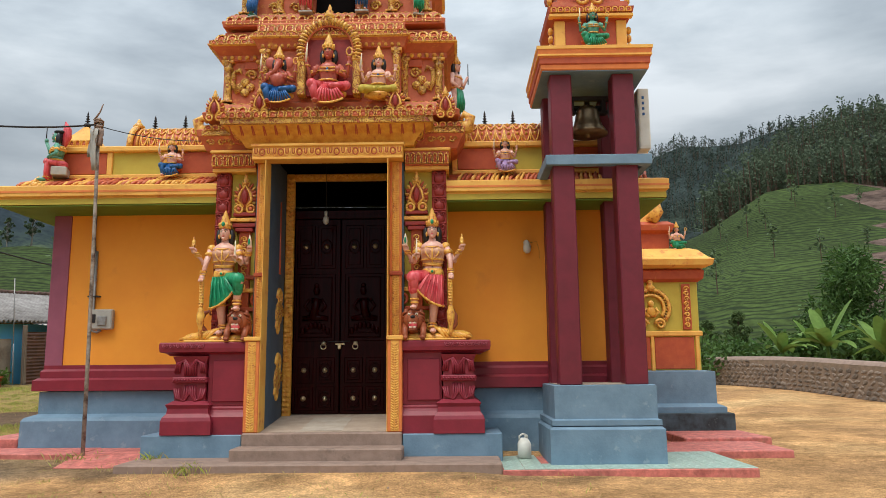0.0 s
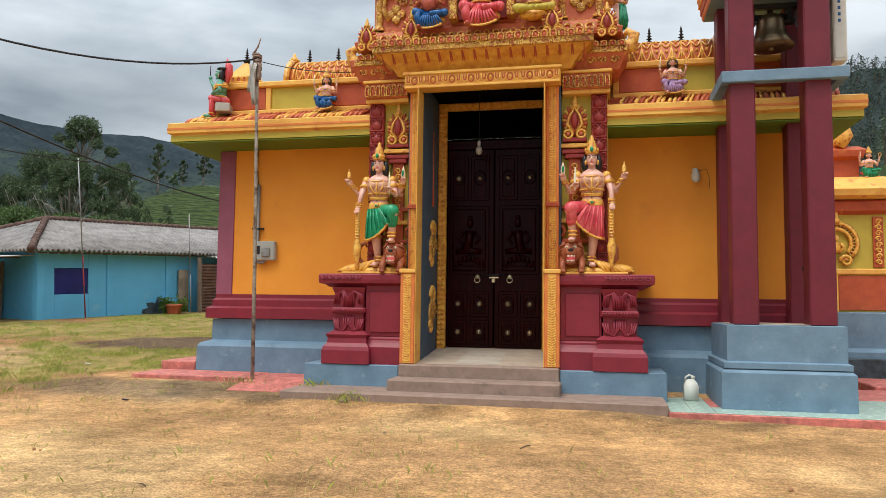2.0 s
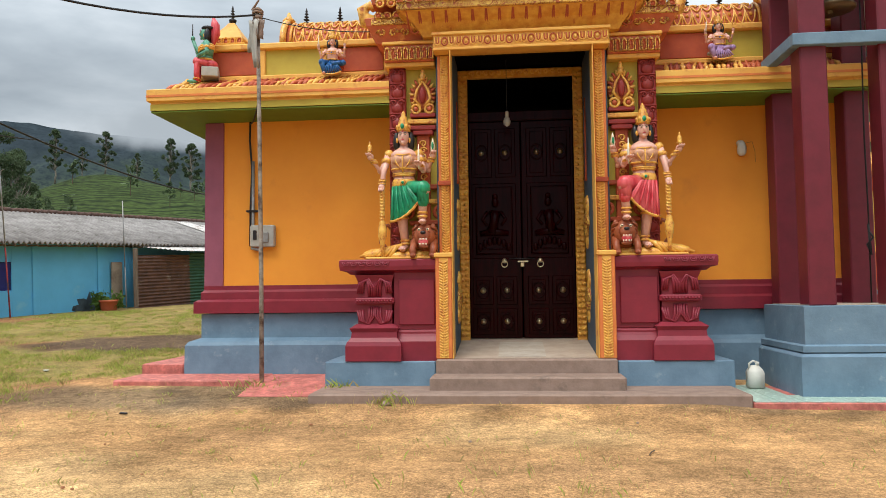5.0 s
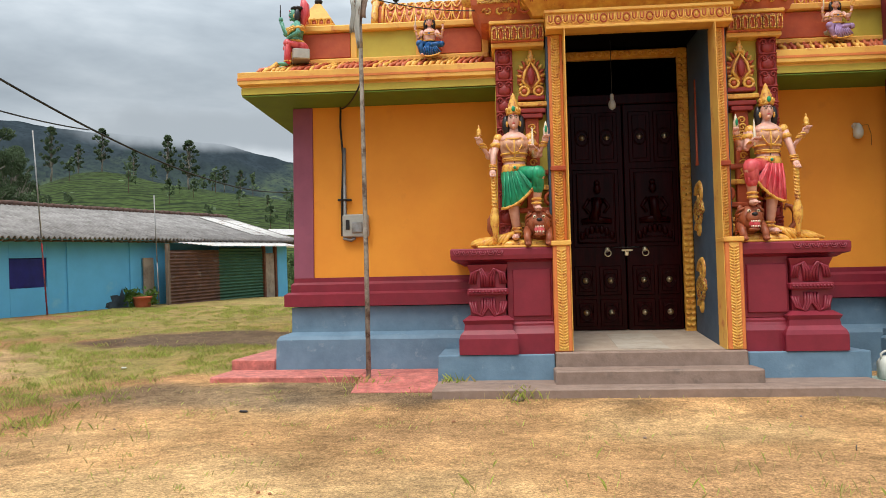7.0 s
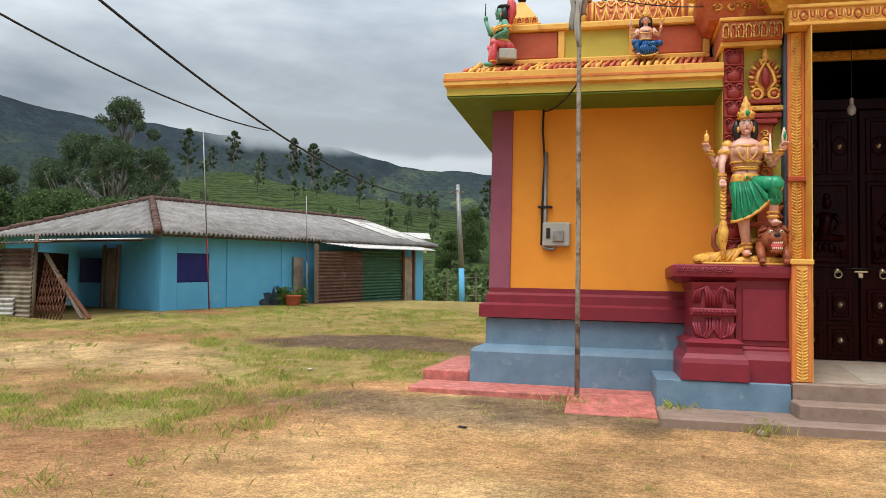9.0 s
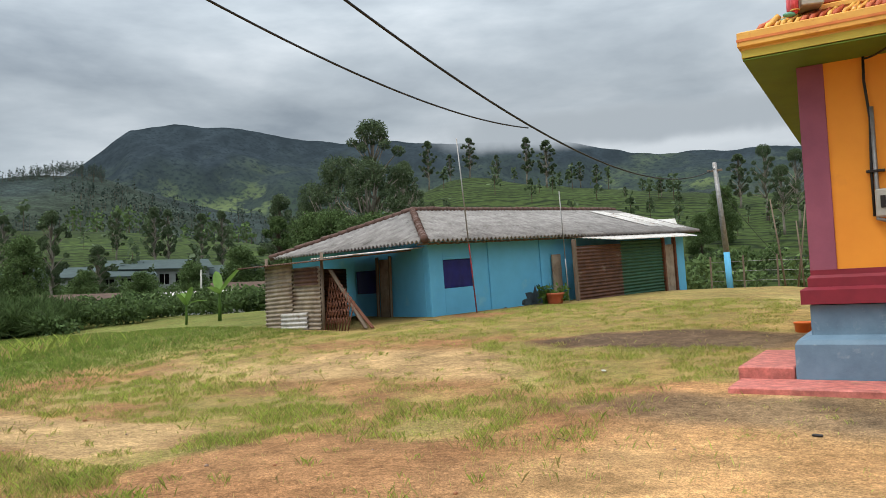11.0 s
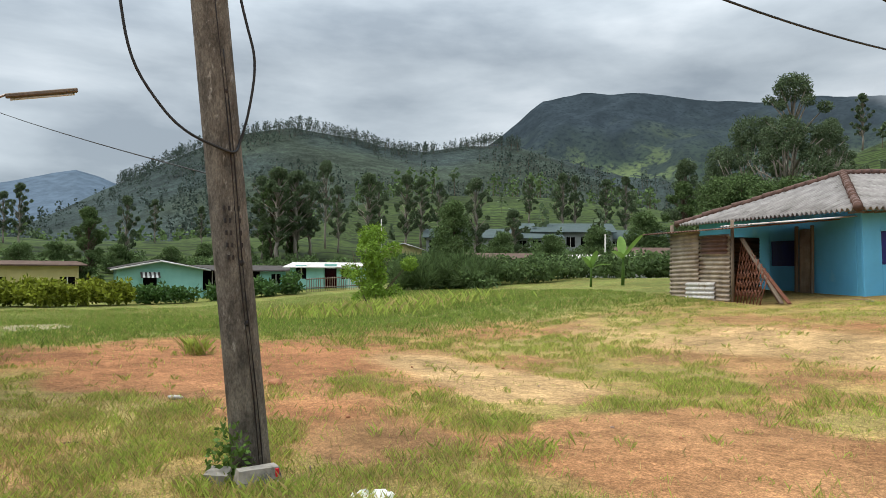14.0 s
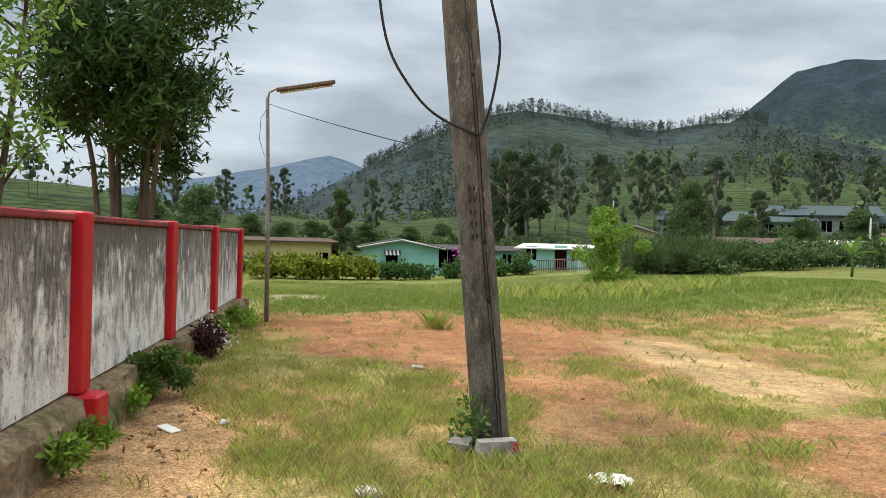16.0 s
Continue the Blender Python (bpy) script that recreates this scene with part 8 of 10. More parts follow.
shed = thing("tin_shed", "patched rusty corrugated tin shed", "shed", m=pose(-17.0, 10.3, 0.72, 0, 0, 73.7))
side_sheet(Mesh(), 0.95, 2.5, -3.5, -0.3, 1.85, PALESHEET).to("wall_sheet", shed, "weathered brown tin sheet")
side_sheet(Mesh(), 2.45, 4.1, -3.53, -0.25, 1.95, PALESHEET, 0.05).to("wall_sheet", shed, "weathered brown tin sheet")
side_sheet(Mesh(), 1.0, 2.3, -3.56, 1.30, 1.82, RUSTSHEET).to("wall_patch", shed, "rusty tin patch")
side_sheet(Mesh(), 1.6, 3.1, -3.57, -0.2, 0.45, WHITESHEET, 0.04).to("wall_patch", shed, "pale tin patch")
ridged(Mesh(), lambda z: ((-3.5, 4.1, z), (-0.3, 4.1, z)), -0.3, 1.9, 0.11, 0.018, (0, 1, 0), RUSTSHEET).to("wall_sheet", shed)
ridged(Mesh(), lambda v: ((-3.95, v, 1.98), (-0.45, v, 2.30)), 0.35, 5.2, 0.16, 0.02, (0, 0, 1), RUSTSHEET).to("roof_sheet", shed, "rusty lean-to roof")
ridged(Mesh(), lambda v: ((-3.4, v, 2.09), (0.3, v, 2.42)), 0.1, 1.6, 0.16, 0.02, (0, 0, 1), WHITESHEET).to("roof_sheet", shed, "pale lean-to sheet")
for u, v in ((-3.45, 0.9), (-3.48, 4.05)):
    Mesh().tube([(u, v, -0.4), (u - 0.02, v, 2.25)], 0.05, OLDWOOD, 7).to("shed_post", shed, "rough wooden post")
ridged(Mesh(), lambda v: ((-0.2, v, 0.1), (-0.2, v, 2.1)), 1.75, 2.35, 0.12, 0.02, (-1, 0, 0), PALESHEET).to("hanging_sheet", shed, "upright weathered tin strip")
for v in (1.72, 2.4):
    Mesh().box(-0.26, -0.16, v, v + 0.08, -0.4, 2.2, OLDWOOD, 0.01).to("porch_post", shed, "grey wooden porch post")
for ob in shed.children:
    if "sheet" in ob.name or "patch" in ob.name:
        ob.modifiers.new("sheet_thickness", "SOLIDIFY").thickness = 0.008

grille = thing("folding_grille", "rusty folding iron grille leaning by the shed", "grille", m=pose(-17.0, 10.3, 0.72, 0, 0, 73.7))
for i in range(9):
    v = 0.85 - i * 0.14
    Mesh().tube([(-3.45, v, -0.05), (-3.2, v - 0.02, 1.75 - i * 0.12)], 0.018, RUST, 5).to("upright", grille)
m = Mesh()
for i in range(8):
    v = 0.85 - i * 0.14
    for j in range(6):
        z = 0.1 + j * 0.24
        if z + 0.3 < 1.75 - i * 0.12:
            m.tube([(-3.43 + z * 0.14, v, z), (-3.40 + z * 0.14, v - 0.14, z + 0.24)], 0.012, RUST, 4)
            m.tube([(-3.43 + z * 0.14, v - 0.14, z), (-3.40 + z * 0.14, v, z + 0.24)], 0.012, RUST, 4)
m.to("lattice", grille)
for i, (a, b) in enumerate((((-3.05, -0.62, 0.0), (-3.3, 0.72, 1.72)), ((-2.9, -0.72, 0.0), (-3.2, 0.42, 1.25)), ((-2.85, -0.30, 0.0), (-3.15, 0.78, 1.55)))):
    M0 = pose(-17.0, 10.3, 0.72, 0, 0, 73.7)
    pm = Mesh()
    d = (Vector(b) - Vector(a))
    L = d.length
    pm.box(-0.07, 0.07, -0.02, 0.02, 0, L, RUST if i else OLDWOOD, 0.008)
    tagged(pm.to("plank", m=M0 @ Matrix.Translation(a) @ d.to_track_quat("Z", "Y").to_matrix().to_4x4()), "grey plank leaning in the porch", "plank", "leaning planks")
for u0, z0, ru, rz, sd in ((5.05, 0.1, 0.6, 0.55, 4), (3.45, -0.12, 0.35, 0.25, 9), (1.1, -0.3, 0.5, 0.2, 13)):
    rng = np.random.RandomState(sd)
    ring = [(u0 + ru * math.cos(a) * q, -0.004, z0 + rz * math.sin(a) * q) for a, q in zip(np.linspace(0, 2 * math.pi, 27)[:-1], rng.uniform(0.65, 1.2, 26))]
    m = Mesh().add(ring + [(p[0], 0.004, p[2]) for p in ring], [tuple(range(25, -1, -1)), tuple(range(26, 52))] + [(i, (i + 1) % 26, 26 + (i + 1) % 26, 26 + i) for i in range(26)], MOULD)
    m.to("mould_stain", house, "black mould stain on the blue wall")
pot = thing("plant_pot", "large terracotta planter with leafy stems", "plant pot", m=pose(-17.0, 10.3, 0.80, 0, -2.6, 73.7) @ pose(5.3, -0.75, 0.05) @ Matrix.Scale(0.78, 4))
Mesh().lathe([(0.30, -0.1), (0.36, 0.1), (0.42, 0.38), (0.46, 0.40), (0.46, 0.48), (0.40, 0.48), (0.36, 0.40)], (0, 0, 0), CLAY, 18).to("pot", pot)
for u, v, h0, h1, r, lab in ((1.5, -0.55, -0.2, 5.75, 0.024, "thin flag pole, red below and grey above, by the blue house"), (6.3, -0.6, -0.2, 4.1, 0.024, "thin grey pipe standing by the blue house")):
    M0 = pose(-17.0, 10.3, 0.80, 0, -2.6, 73.7)
    p = thing("thin_pole", lab, "pole")
    a, b = M0 @ Vector((u, v, h0)), M0 @ Vector((u - (0.35 if u < 2 else 0.1), v, h1))
    mid = a.lerp(b, 0.42)
    Mesh().tube([a, mid], r, COPING if u < 2 else GALV, 8).to("lower_shaft", p)
    Mesh().tube([mid, b], r * 0.85, GALV, 8).to("upper_shaft", p)

# ---- boundary wall with red pillars ----
def streaked():
    """Old whitewash: black mould running down in streaks, pale flaked blotches, moss."""
    m = bpy.data.materials.new("mould_streaked_whitewash")
    m.use_nodes = True
    n, l = m.node_tree.nodes, m.node_tree.links
    b = n["Principled BSDF"]
    b.inputs["Roughness"].default_value, b.inputs["Specular IOR Level"].default_value = 0.9, 0.15
    tc = n.new("ShaderNodeTexCoord")
    col = None
    sep = n.new("ShaderNodeSeparateXYZ")
    l.new(tc.outputs["Object"], sep.inputs[0])
    # scale, first colour, colour laid over, range, and how much the growth gains per metre of height
    steps = (((2.0, 2.0, 1.5), (0.64, 0.60, 0.56), (0.25, 0.225, 0.205), 0.38, 0.62, 0.10), ((15.0, 15.0, 2.4), None, (0.16, 0.144, 0.13), 0.47, 0.64, 0.10),
             ((1.1, 1.1, 1.6), None, (0.15, 0.135, 0.12), 0.48, 0.66, 0.12), ((34.0, 34.0, 5.0), None, (0.075, 0.068, 0.06), 0.55, 0.66, 0.05),
             ((5.0, 5.0, 2.6), None, (0.78, 0.75, 0.71), 0.485, 0.60, -0.14), ((30.0, 30.0, 12.0), None, (0.70, 0.67, 0.63), 0.58, 0.66, -0.08), ((34.0, 34.0, 24.0), None, (0.05, 0.046, 0.042), 0.57, 0.66, 0.0))
    for sc, base, tint, lo, hi, up in steps:
        mp, ns, mr, mx = n.new("ShaderNodeMapping"), n.new("ShaderNodeTexNoise"), n.new("ShaderNodeMapRange"), n.new("ShaderNodeMix")
        mp.inputs["Scale"].default_value = sc
        ns.inputs["Scale"].default_value, ns.inputs["Detail"].default_value, ns.inputs["Roughness"].default_value = 1.0, 8, 0.65
        mx.data_type = "RGBA"
        mx.inputs["B"].default_value = (*tint, 1)
        if base:
            mx.inputs["A"].default_value = (*base, 1)
        else:
            l.new(col, mx.inputs["A"])
        l.new(tc.outputs["Object"], mp.inputs["Vector"])
        l.new(mp.outputs[0], ns.inputs["Vector"])
        rise = n.new("ShaderNodeMath")
        rise.operation, rise.inputs[1].default_value = "MULTIPLY_ADD", up
        l.new(sep.outputs["Z"], rise.inputs[0])
        l.new(ns.outputs["Fac"], rise.inputs[2])
        mr.inputs["From Min"].default_value, mr.inputs["From Max"].default_value = lo + up, hi + up
        l.new(rise.outputs[0], mr.inputs["Value"])
        l.new(mr.outputs[0], mx.inputs["Factor"])
        col = mx.outputs["Result"]
    l.new(col, b.inputs["Base Color"])
    bn, bp = n.new("ShaderNodeTexNoise"), n.new("ShaderNodeBump")
    bn.inputs["Scale"].default_value, bn.inputs["Detail"].default_value = 18.0, 8
    bp.inputs["Strength"].default_value, bp.inputs["Distance"].default_value = 0.6, 0.012
    l.new(tc.outputs["Object"], bn.inputs["Vector"])
    l.new(bn.outputs["Fac"], bp.inputs["Height"])
    l.new(bp.outputs[0], b.inputs["Normal"])
    return m


STREAK = streaked()
FOOTING = surface("mossy_rubble_footing", (0.30, 0.215, 0.13), (0.14, 0.10, 0.06), 5, 0.95, 1.0, 12, stain=(0.085, 0.11, 0.03), stain_at=0.54, stain_scale=2.5, fine=25, spec=0.1)
bw = tagged(new("wall_boundary"), "stained whitewashed boundary wall with red pillars", "wall", kind="structure")
bw.matrix_basis = pose(-11.0, -11.57, 0, 0, 0, math.degrees(math.atan2(0.66, -9.7)))
# local x runs along the wall away from the temple, local -y faces away from the yard
SPAN = 3.19
for i in range(-1, 3):
    x0, x1 = i * SPAN + 0.122, (i + 1) * SPAN - 0.122
    Mesh().box(x0, x1, 0.0, 0.16, 0.40, 1.72, STREAK, 0.01).to("wall_panel", bw, "whitewashed panel with black mould streaks")
    Mesh().box(x0, x1, -0.03, 0.19, 1.721, 1.78, COPING, 0.012).to("coping", bw, "faded red coping")
for i in range(-1, 4):
    x = i * SPAN
    Mesh().box(x - 0.12, x + 0.12, -0.085, 0.22, 0.38, 1.80, REDPAINT, 0.015).to("pillar", bw, "bright red pillar")
    Mesh().box(x - 0.135, x + 0.135, -0.22, 0.22, 0.02, 0.375, REDPAINT if i == 0 else FOOTING, 0.02).to("pillar_foot", bw)
random.seed(11)
m = Mesh()
v, nx = [], 420
for i in range(nx):
    x = -3.3 + 13.1 * i / (nx - 1)
    w = [float(vnoise(np.array(x * 4.0 + 7 * q), np.array(3.3 * q), 1.0, 4)) - 0.5 for q in range(5)]
    v += [(x, -0.20 + 0.20 * w[0], -0.15), (x, -0.18 + 0.22 * w[1], 0.10 + 0.08 * w[2]), (x, -0.15 + 0.20 * w[3], 0.27 + 0.12 * w[4]), (x, -0.11 + 0.10 * w[2], 0.36 + 0.07 * w[0]), (x, 0.02, 0.39 + 0.04 * w[1]), (x, 0.25, 0.30)]
m.add(v, [(6 * i + j, 6 * i + j + 1, 6 * i + j + 7, 6 * i + j + 6) for i in range(nx - 1) for j in range(5)], FOOTING, False)
m.to("footing", bw, "mossy rubble footing")

# ---- utility pole, lamp post, wires ----
POLEWOOD = surface("tarred_pole_wood", (0.19, 0.168, 0.14), (0.066, 0.058, 0.05), 3.2, 0.92, 1.0, 22, stretch=(3.0, 3.0, 1.3), stain=(0.36, 0.34, 0.305), stain_at=0.60, stain_scale=6.0, fine=26, spec=0.1)
GREYCON = surface("stained_concrete", (0.50, 0.48, 0.43), (0.30, 0.285, 0.25), 6, 0.9, 0.4, 25, stain=(0.12, 0.11, 0.09), stain_at=0.6, stain_scale=5)
BLOCKCON = surface("weathered_grey_concrete", (0.34, 0.31, 0.265), (0.17, 0.155, 0.13), 9, 0.92, 0.7, 28, stain=(0.085, 0.08, 0.065), stain_at=0.56, stain_scale=9)
up_ = thing("utility_pole", "leaning weathered timber utility pole with cable loops", "utility pole")


def smoothed(pts, k=5):
    """Points of a smooth curve through given points."""
    p = [Vector(q) for q in pts]
    out = []
    for i in range(len(p) - 1):
        a, b, c, d = p[max(i - 1, 0)], p[i], p[i + 1], p[min(i + 2, len(p) - 1)]
        for j in range(k):
            t = j / k
            out.append(0.5 * (2 * b + (c - a) * t + (2 * a - 5 * b + 4 * c - d) * t * t + (3 * b - a - 3 * c + d) * t ** 3))
    return out + [p[-1]]


def on_pole(z, dx=0.0, dy=0.0):
    return (-10.43 + 0.052 * z + dx, -8.33 - 0.117 * z + dy, z)


m = Mesh().tube([on_pole(z) for z in (-0.2, 0.2, 1.0, 2.0, 3.0, 4.5, 6.0, 7.6)], [0.152, 0.147, 0.142, 0.139, 0.136, 0.128, 0.118, 0.105], POLEWOOD, 16)
m.to("shaft", up_)
for a, z0, z1 in ((0.12, 0.1, 6.5), (0.30, 0.1, 3.2)):
    pts = [on_pole(z, (0.160 - 0.0085 * z) * math.cos(a + 0.05 * math.sin(z * 3)), (0.160 - 0.0085 * z) * math.sin(a + 0.05 * math.sin(z * 3))) for z in np.linspace(z0, z1, 30)]
    Mesh().tube(pts, [0.002 + 0.004 * abs(math.sin(i * 0.7)) for i in range(30)], BLACKIRON, 5).to("split", up_, "dark drying split in the timber")
for z_, w_ in ((7.4, 0.95), (5.6, 0.75)):
    Mesh().box(-w_, 0.3, -0.05, 0.05, -0.05, 0.05, OLDWOOD, 0.01).to("crossarm", up_, "weathered wooden crossarm", m=Matrix.Translation(on_pole(z_, 0, 0.15)))
for z in (1.2, 1.65, 2.9):
    Mesh().lathe([(0.022, 0), (0.024, 0.012), (0.012, 0.02)], (0, 0, 0), BLACKIRON, 8, True, Matrix.Translation(on_pole(z, 0.136 - 0.008 * z, 0.03)) @ pose(0, 0, 0, 0, 90, 0)).to("bolt", up_, "dark iron bolt")
for i in range(5):
    m = Mesh()
    for j in range(4 if i < 4 else 3):
        zz = 2.05 - i * 0.09
        m.box(-0.004, 0.004, -0.008, 0.008, -0.018, 0.018, BLACKIRON, 0.002, Matrix.Translation(on_pole(zz, 0.133, -0.03 + 0.035 * j - 0.03)))
    m.to("branded_mark", up_, "dark stamped marks")
m = Mesh().tube(smoothed([on_pole(4.2, 0.12, -0.63), on_pole(3.5, 0.12, -0.63), on_pole(3.05, 0.13, -0.59), on_pole(2.75, 0.14, -0.44), on_pole(2.58, 0.15, -0.28), on_pole(2.48, 0.155, -0.06), on_pole(2.46, 0.14, 0.05), on_pole(2.55, 0.10, 0.11), on_pole(2.8, 0.1, 0.2), on_pole(3.15, 0.1, 0.27), on_pole(3.5, 0.1, 0.22), on_pole(4.4, 0.05, 0.10)]), 0.011, WIRE, 6)
m.to("cable_loop", up_, "black cable loop tied to the pole")
m = Mesh().tube([on_pole(z, 0.12 * math.cos(0.6) - 0.005 * z, 0.12 * math.sin(0.6)) for z in (0.3, 1.5, 2.8, 4.5, 6.5)], 0.012, WIRE, 5)
m.to("earth_cable", up_, "cable running down the pole")
for i, (x_, y_, z_, w_, h_, tilt, turn) in enumerate(((-10.05, -8.40, -0.03, 0.16, 0.105, 3, 94), (-10.06, -8.395, 0.072, 0.165, 0.09, -4, 97), (-10.25, -8.62, -0.03, 0.09, 0.17, 14, 60))):
    m = Mesh()
    m.add([(-w_, -0.07, 0), (w_, -0.06, 0), (w_ * 0.96, 0.07, 0), (-w_ * 0.9, 0.08, 0), (-w_ * 0.97, -0.065, h_), (w_ * 0.9, -0.05, h_ * 0.9), (w_ * 0.93, 0.05, h_ * 1.05), (-w_ * 0.8, 0.07, h_)],
          [(3, 2, 1, 0), (4, 5, 6, 7), (0, 1, 5, 4), (1, 2, 6, 5), (2, 3, 7, 6), (3, 0, 4, 7)], BLOCKCON)
    if i == 1:
        m.box(w_ * 0.7, w_ * 0.86, -0.068, -0.05, 0.012, h_ * 0.8, REDPAINT, 0.002)
    tagged(m.to("concrete_block", m=pose(x_, y_, gz(x_, y_) + z_, tilt, 0, turn)), "broken grey concrete block at the pole foot", "concrete block", "blocks at the pole")

lamp = thing("lamp_post", "rusty street lamp post with tube light", "street lamp")
Mesh().tube([(-19.48, -10.30, -0.2), (-19.48, -10.33, 2.0), (-19.48, -10.39, 4.3), (-19.48, -10.36, 4.42), (-19.48, -10.22, 4.5), (-19.48, -10.05, 4.53)], [0.045, 0.04, 0.035, 0.022, 0.022, 0.022], GALV, 8).to("post", lamp)
m = Mesh().box(-0.07, 0.07, 0.0, 1.14, 0, 0.07, OLDWOOD, 0.015)
m.to("tube_batten", lamp, "brown tube light batten", m=pose(-19.48, -10.22, 4.44, 12, 0, 0))
Mesh().tube([(0, 0.06, -0.03), (0, 1.08, -0.03)], 0.02, WHITEPL, 8).to("tube", lamp, "unlit white tube", m=pose(-19.48, -10.22, 4.44, 12, 0, 0))
Mesh().tube([(-19.48, -10.37, 4.15), (-19.4, -10.5, 3.9), (-19.45, -10.52, 3.5), (-19.48, -10.42, 3.2)], 0.005, WIRE, 5).to("loose_wire", lamp)


def cable(name, label, a, b, sag, r, n=28):
    a, b = Vector(a), Vector(b)
    pts = [a.lerp(b, i / n) - Vector((0, 0, 4 * sag * (i / n) * (1 - i / n))) for i in range(n + 1)]
    return tagged(Mesh().tube(pts, r, WIRE, 5).to(name), label, "cable", "overhead cables")


tel = thing("telegraph_pole", "grey telegraph pole with blue painted foot", "utility pole")
Mesh().tube([(-11.05, 28, 0.6), (-11.14, 28, 3.0)], [0.15, 0.145], SKYBLUE, 10).to("painted_foot", tel, "blue painted foot")
Mesh().tube([(-11.14, 28, 3.0), (-11.45, 28, 7.4)], [0.14, 0.10], GALV, 10).to("shaft", tel)
Mesh().box(-11.8, -11.1, 27.95, 28.05, 6.95, 7.05, OLDWOOD, 0.01).to("crossarm", tel)
cable("overhead_cable", "thick black service cable", on_pole(7.45, -0.85), (-11.44, 28, 7.1), 2.18, 0.024, 60)
cable("overhead_cable", "thinner black cable tied to the service cable", on_pole(5.23, 0.12), (-11.275, 5.52, 5.27), 0.53, 0.015)
cable("overhead_cable", "black cable running to the temple flag pole", on_pole(7.45, 0.25), (-4.02, 0.06, 5.88), 1.4, 0.016)
cable("overhead_cable", "thin wire from the lamp post", (-19.48, -10.36, 4.2), on_pole(2.3, -0.12, 0.0), 0.03, 0.006)
cable("overhead_cable", "thin wire from flag pole to the tower", (-4.0, 0.07, 5.85), (-2.0, 0.5, 5.7), 0.1, 0.008, 10)
cable("overhead_cable", "cable drop from the flag pole to the meter", (-4.0, 0.1, 4.6), (-4.6, 1.40, 4.5), 0.1, 0.014, 8)
cable("overhead_cable", "thin wire down from the telegraph pole", (-11.4, 28, 6.3), (-9.0, 40, 1.5), 0.3, 0.012)

# ---- plants ----
def leafmat(name, c, vary=0.35, rough=0.6):
    return surface(name, c, tuple(v * 0.7 for v in c), 3.0, rough, 0, vary=vary, leaf=True, spec=0.12)


LEAF_DARK = leafmat("dark_glossy_leaf", (0.075, 0.145, 0.038), 0.45, 0.45)
LEAF_MID = leafmat("mid_green_leaf", (0.115, 0.20, 0.042))
LEAF_LIME = leafmat("lime_green_leaf", (0.21, 0.33, 0.045))
LEAF_GUM = leafmat("grey_green_gum_leaf", (0.105, 0.145, 0.072))
LEAF_FAR = leafmat("deep_green_canopy", (0.11, 0.165, 0.06), 0.5, 0.8)
# bluish leaf colour that carries the haze over the far hills
LEAF_HAZED = leafmat("haze_tinted_canopy", (0.068, 0.092, 0.074), 0.18, 0.9)
LEAF_GOLD = leafmat("yellow_green_hedge_leaf", (0.23, 0.265, 0.03), 0.5)
LEAF_BANANA = leafmat("banana_leaf", (0.16, 0.27, 0.06), 0.25, 0.45)
GRASS = leafmat("grass_blade", (0.39, 0.46, 0.095), 0.45, 0.7)
LEAF_WHORL = leafmat("narrow_glossy_leaf", (0.062, 0.118, 0.030), 0.6, 0.4)
MEADOW = leafmat("lush_meadow_blade", (0.215, 0.30, 0.06), 0.45, 0.7)
LEAF_BROAD = leafmat("broad_fresh_leaf", (0.20, 0.34, 0.07), 0.4, 0.45)
# leaf green greyed and lightened to put distance haze into it
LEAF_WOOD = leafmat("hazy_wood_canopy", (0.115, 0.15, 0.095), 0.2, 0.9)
DRYGRASS = leafmat("dry_grass_blade", (0.50, 0.40, 0.16), 0.35, 0.8)
LIMB = surface("grey_brown_limb_bark", (0.135, 0.105, 0.075), (0.075, 0.058, 0.042), 5, 0.95, 0.4, 20)
BARK = surface("brown_bark", (0.11, 0.075, 0.05), (0.07, 0.048, 0.033), 5, 0.95, 0.5, 18, stretch=(4, 4, 0.6))
PALEBARK = surface("pale_gum_bark", (0.30, 0.26, 0.21), (0.18, 0.15, 0.12), 3, 0.9, 0.3, 14, stretch=(4, 4, 0.6))
PETALP = surface("magenta_petal", (0.42, 0.02, 0.26), (0.30, 0.01, 0.2), 8, 0.6, 0)
PETALW = surface("white_petal", (0.75, 0.72, 0.70), (0.65, 0.6, 0.6), 8, 0.6, 0)


def cards(cent, length, width, rng, droop=0.0, out=None):
    """Rhombic leaves round given points: vertices and faces."""
    n = len(cent)
    d = rng.normal(size=(n, 3))
    if out is not None:
        d = d * 0.7 + out
    d[:, 2] -= droop
    d /= np.linalg.norm(d, axis=1, keepdims=True)
    s = np.cross(d, rng.normal(size=(n, 3)))
    s /= np.linalg.norm(s, axis=1, keepdims=True) + 1e-9
    L = length * rng.uniform(0.65, 1.3, (n, 1))
    W = width * rng.uniform(0.7, 1.2, (n, 1))
    v = np.stack([cent, cent + d * L * 0.45 + s * W * 0.5, cent + d * L, cent + d * L * 0.45 - s * W * 0.5], 1).reshape(-1, 3)
    f = np.arange(4 * n).reshape(n, 4)
    return v, f


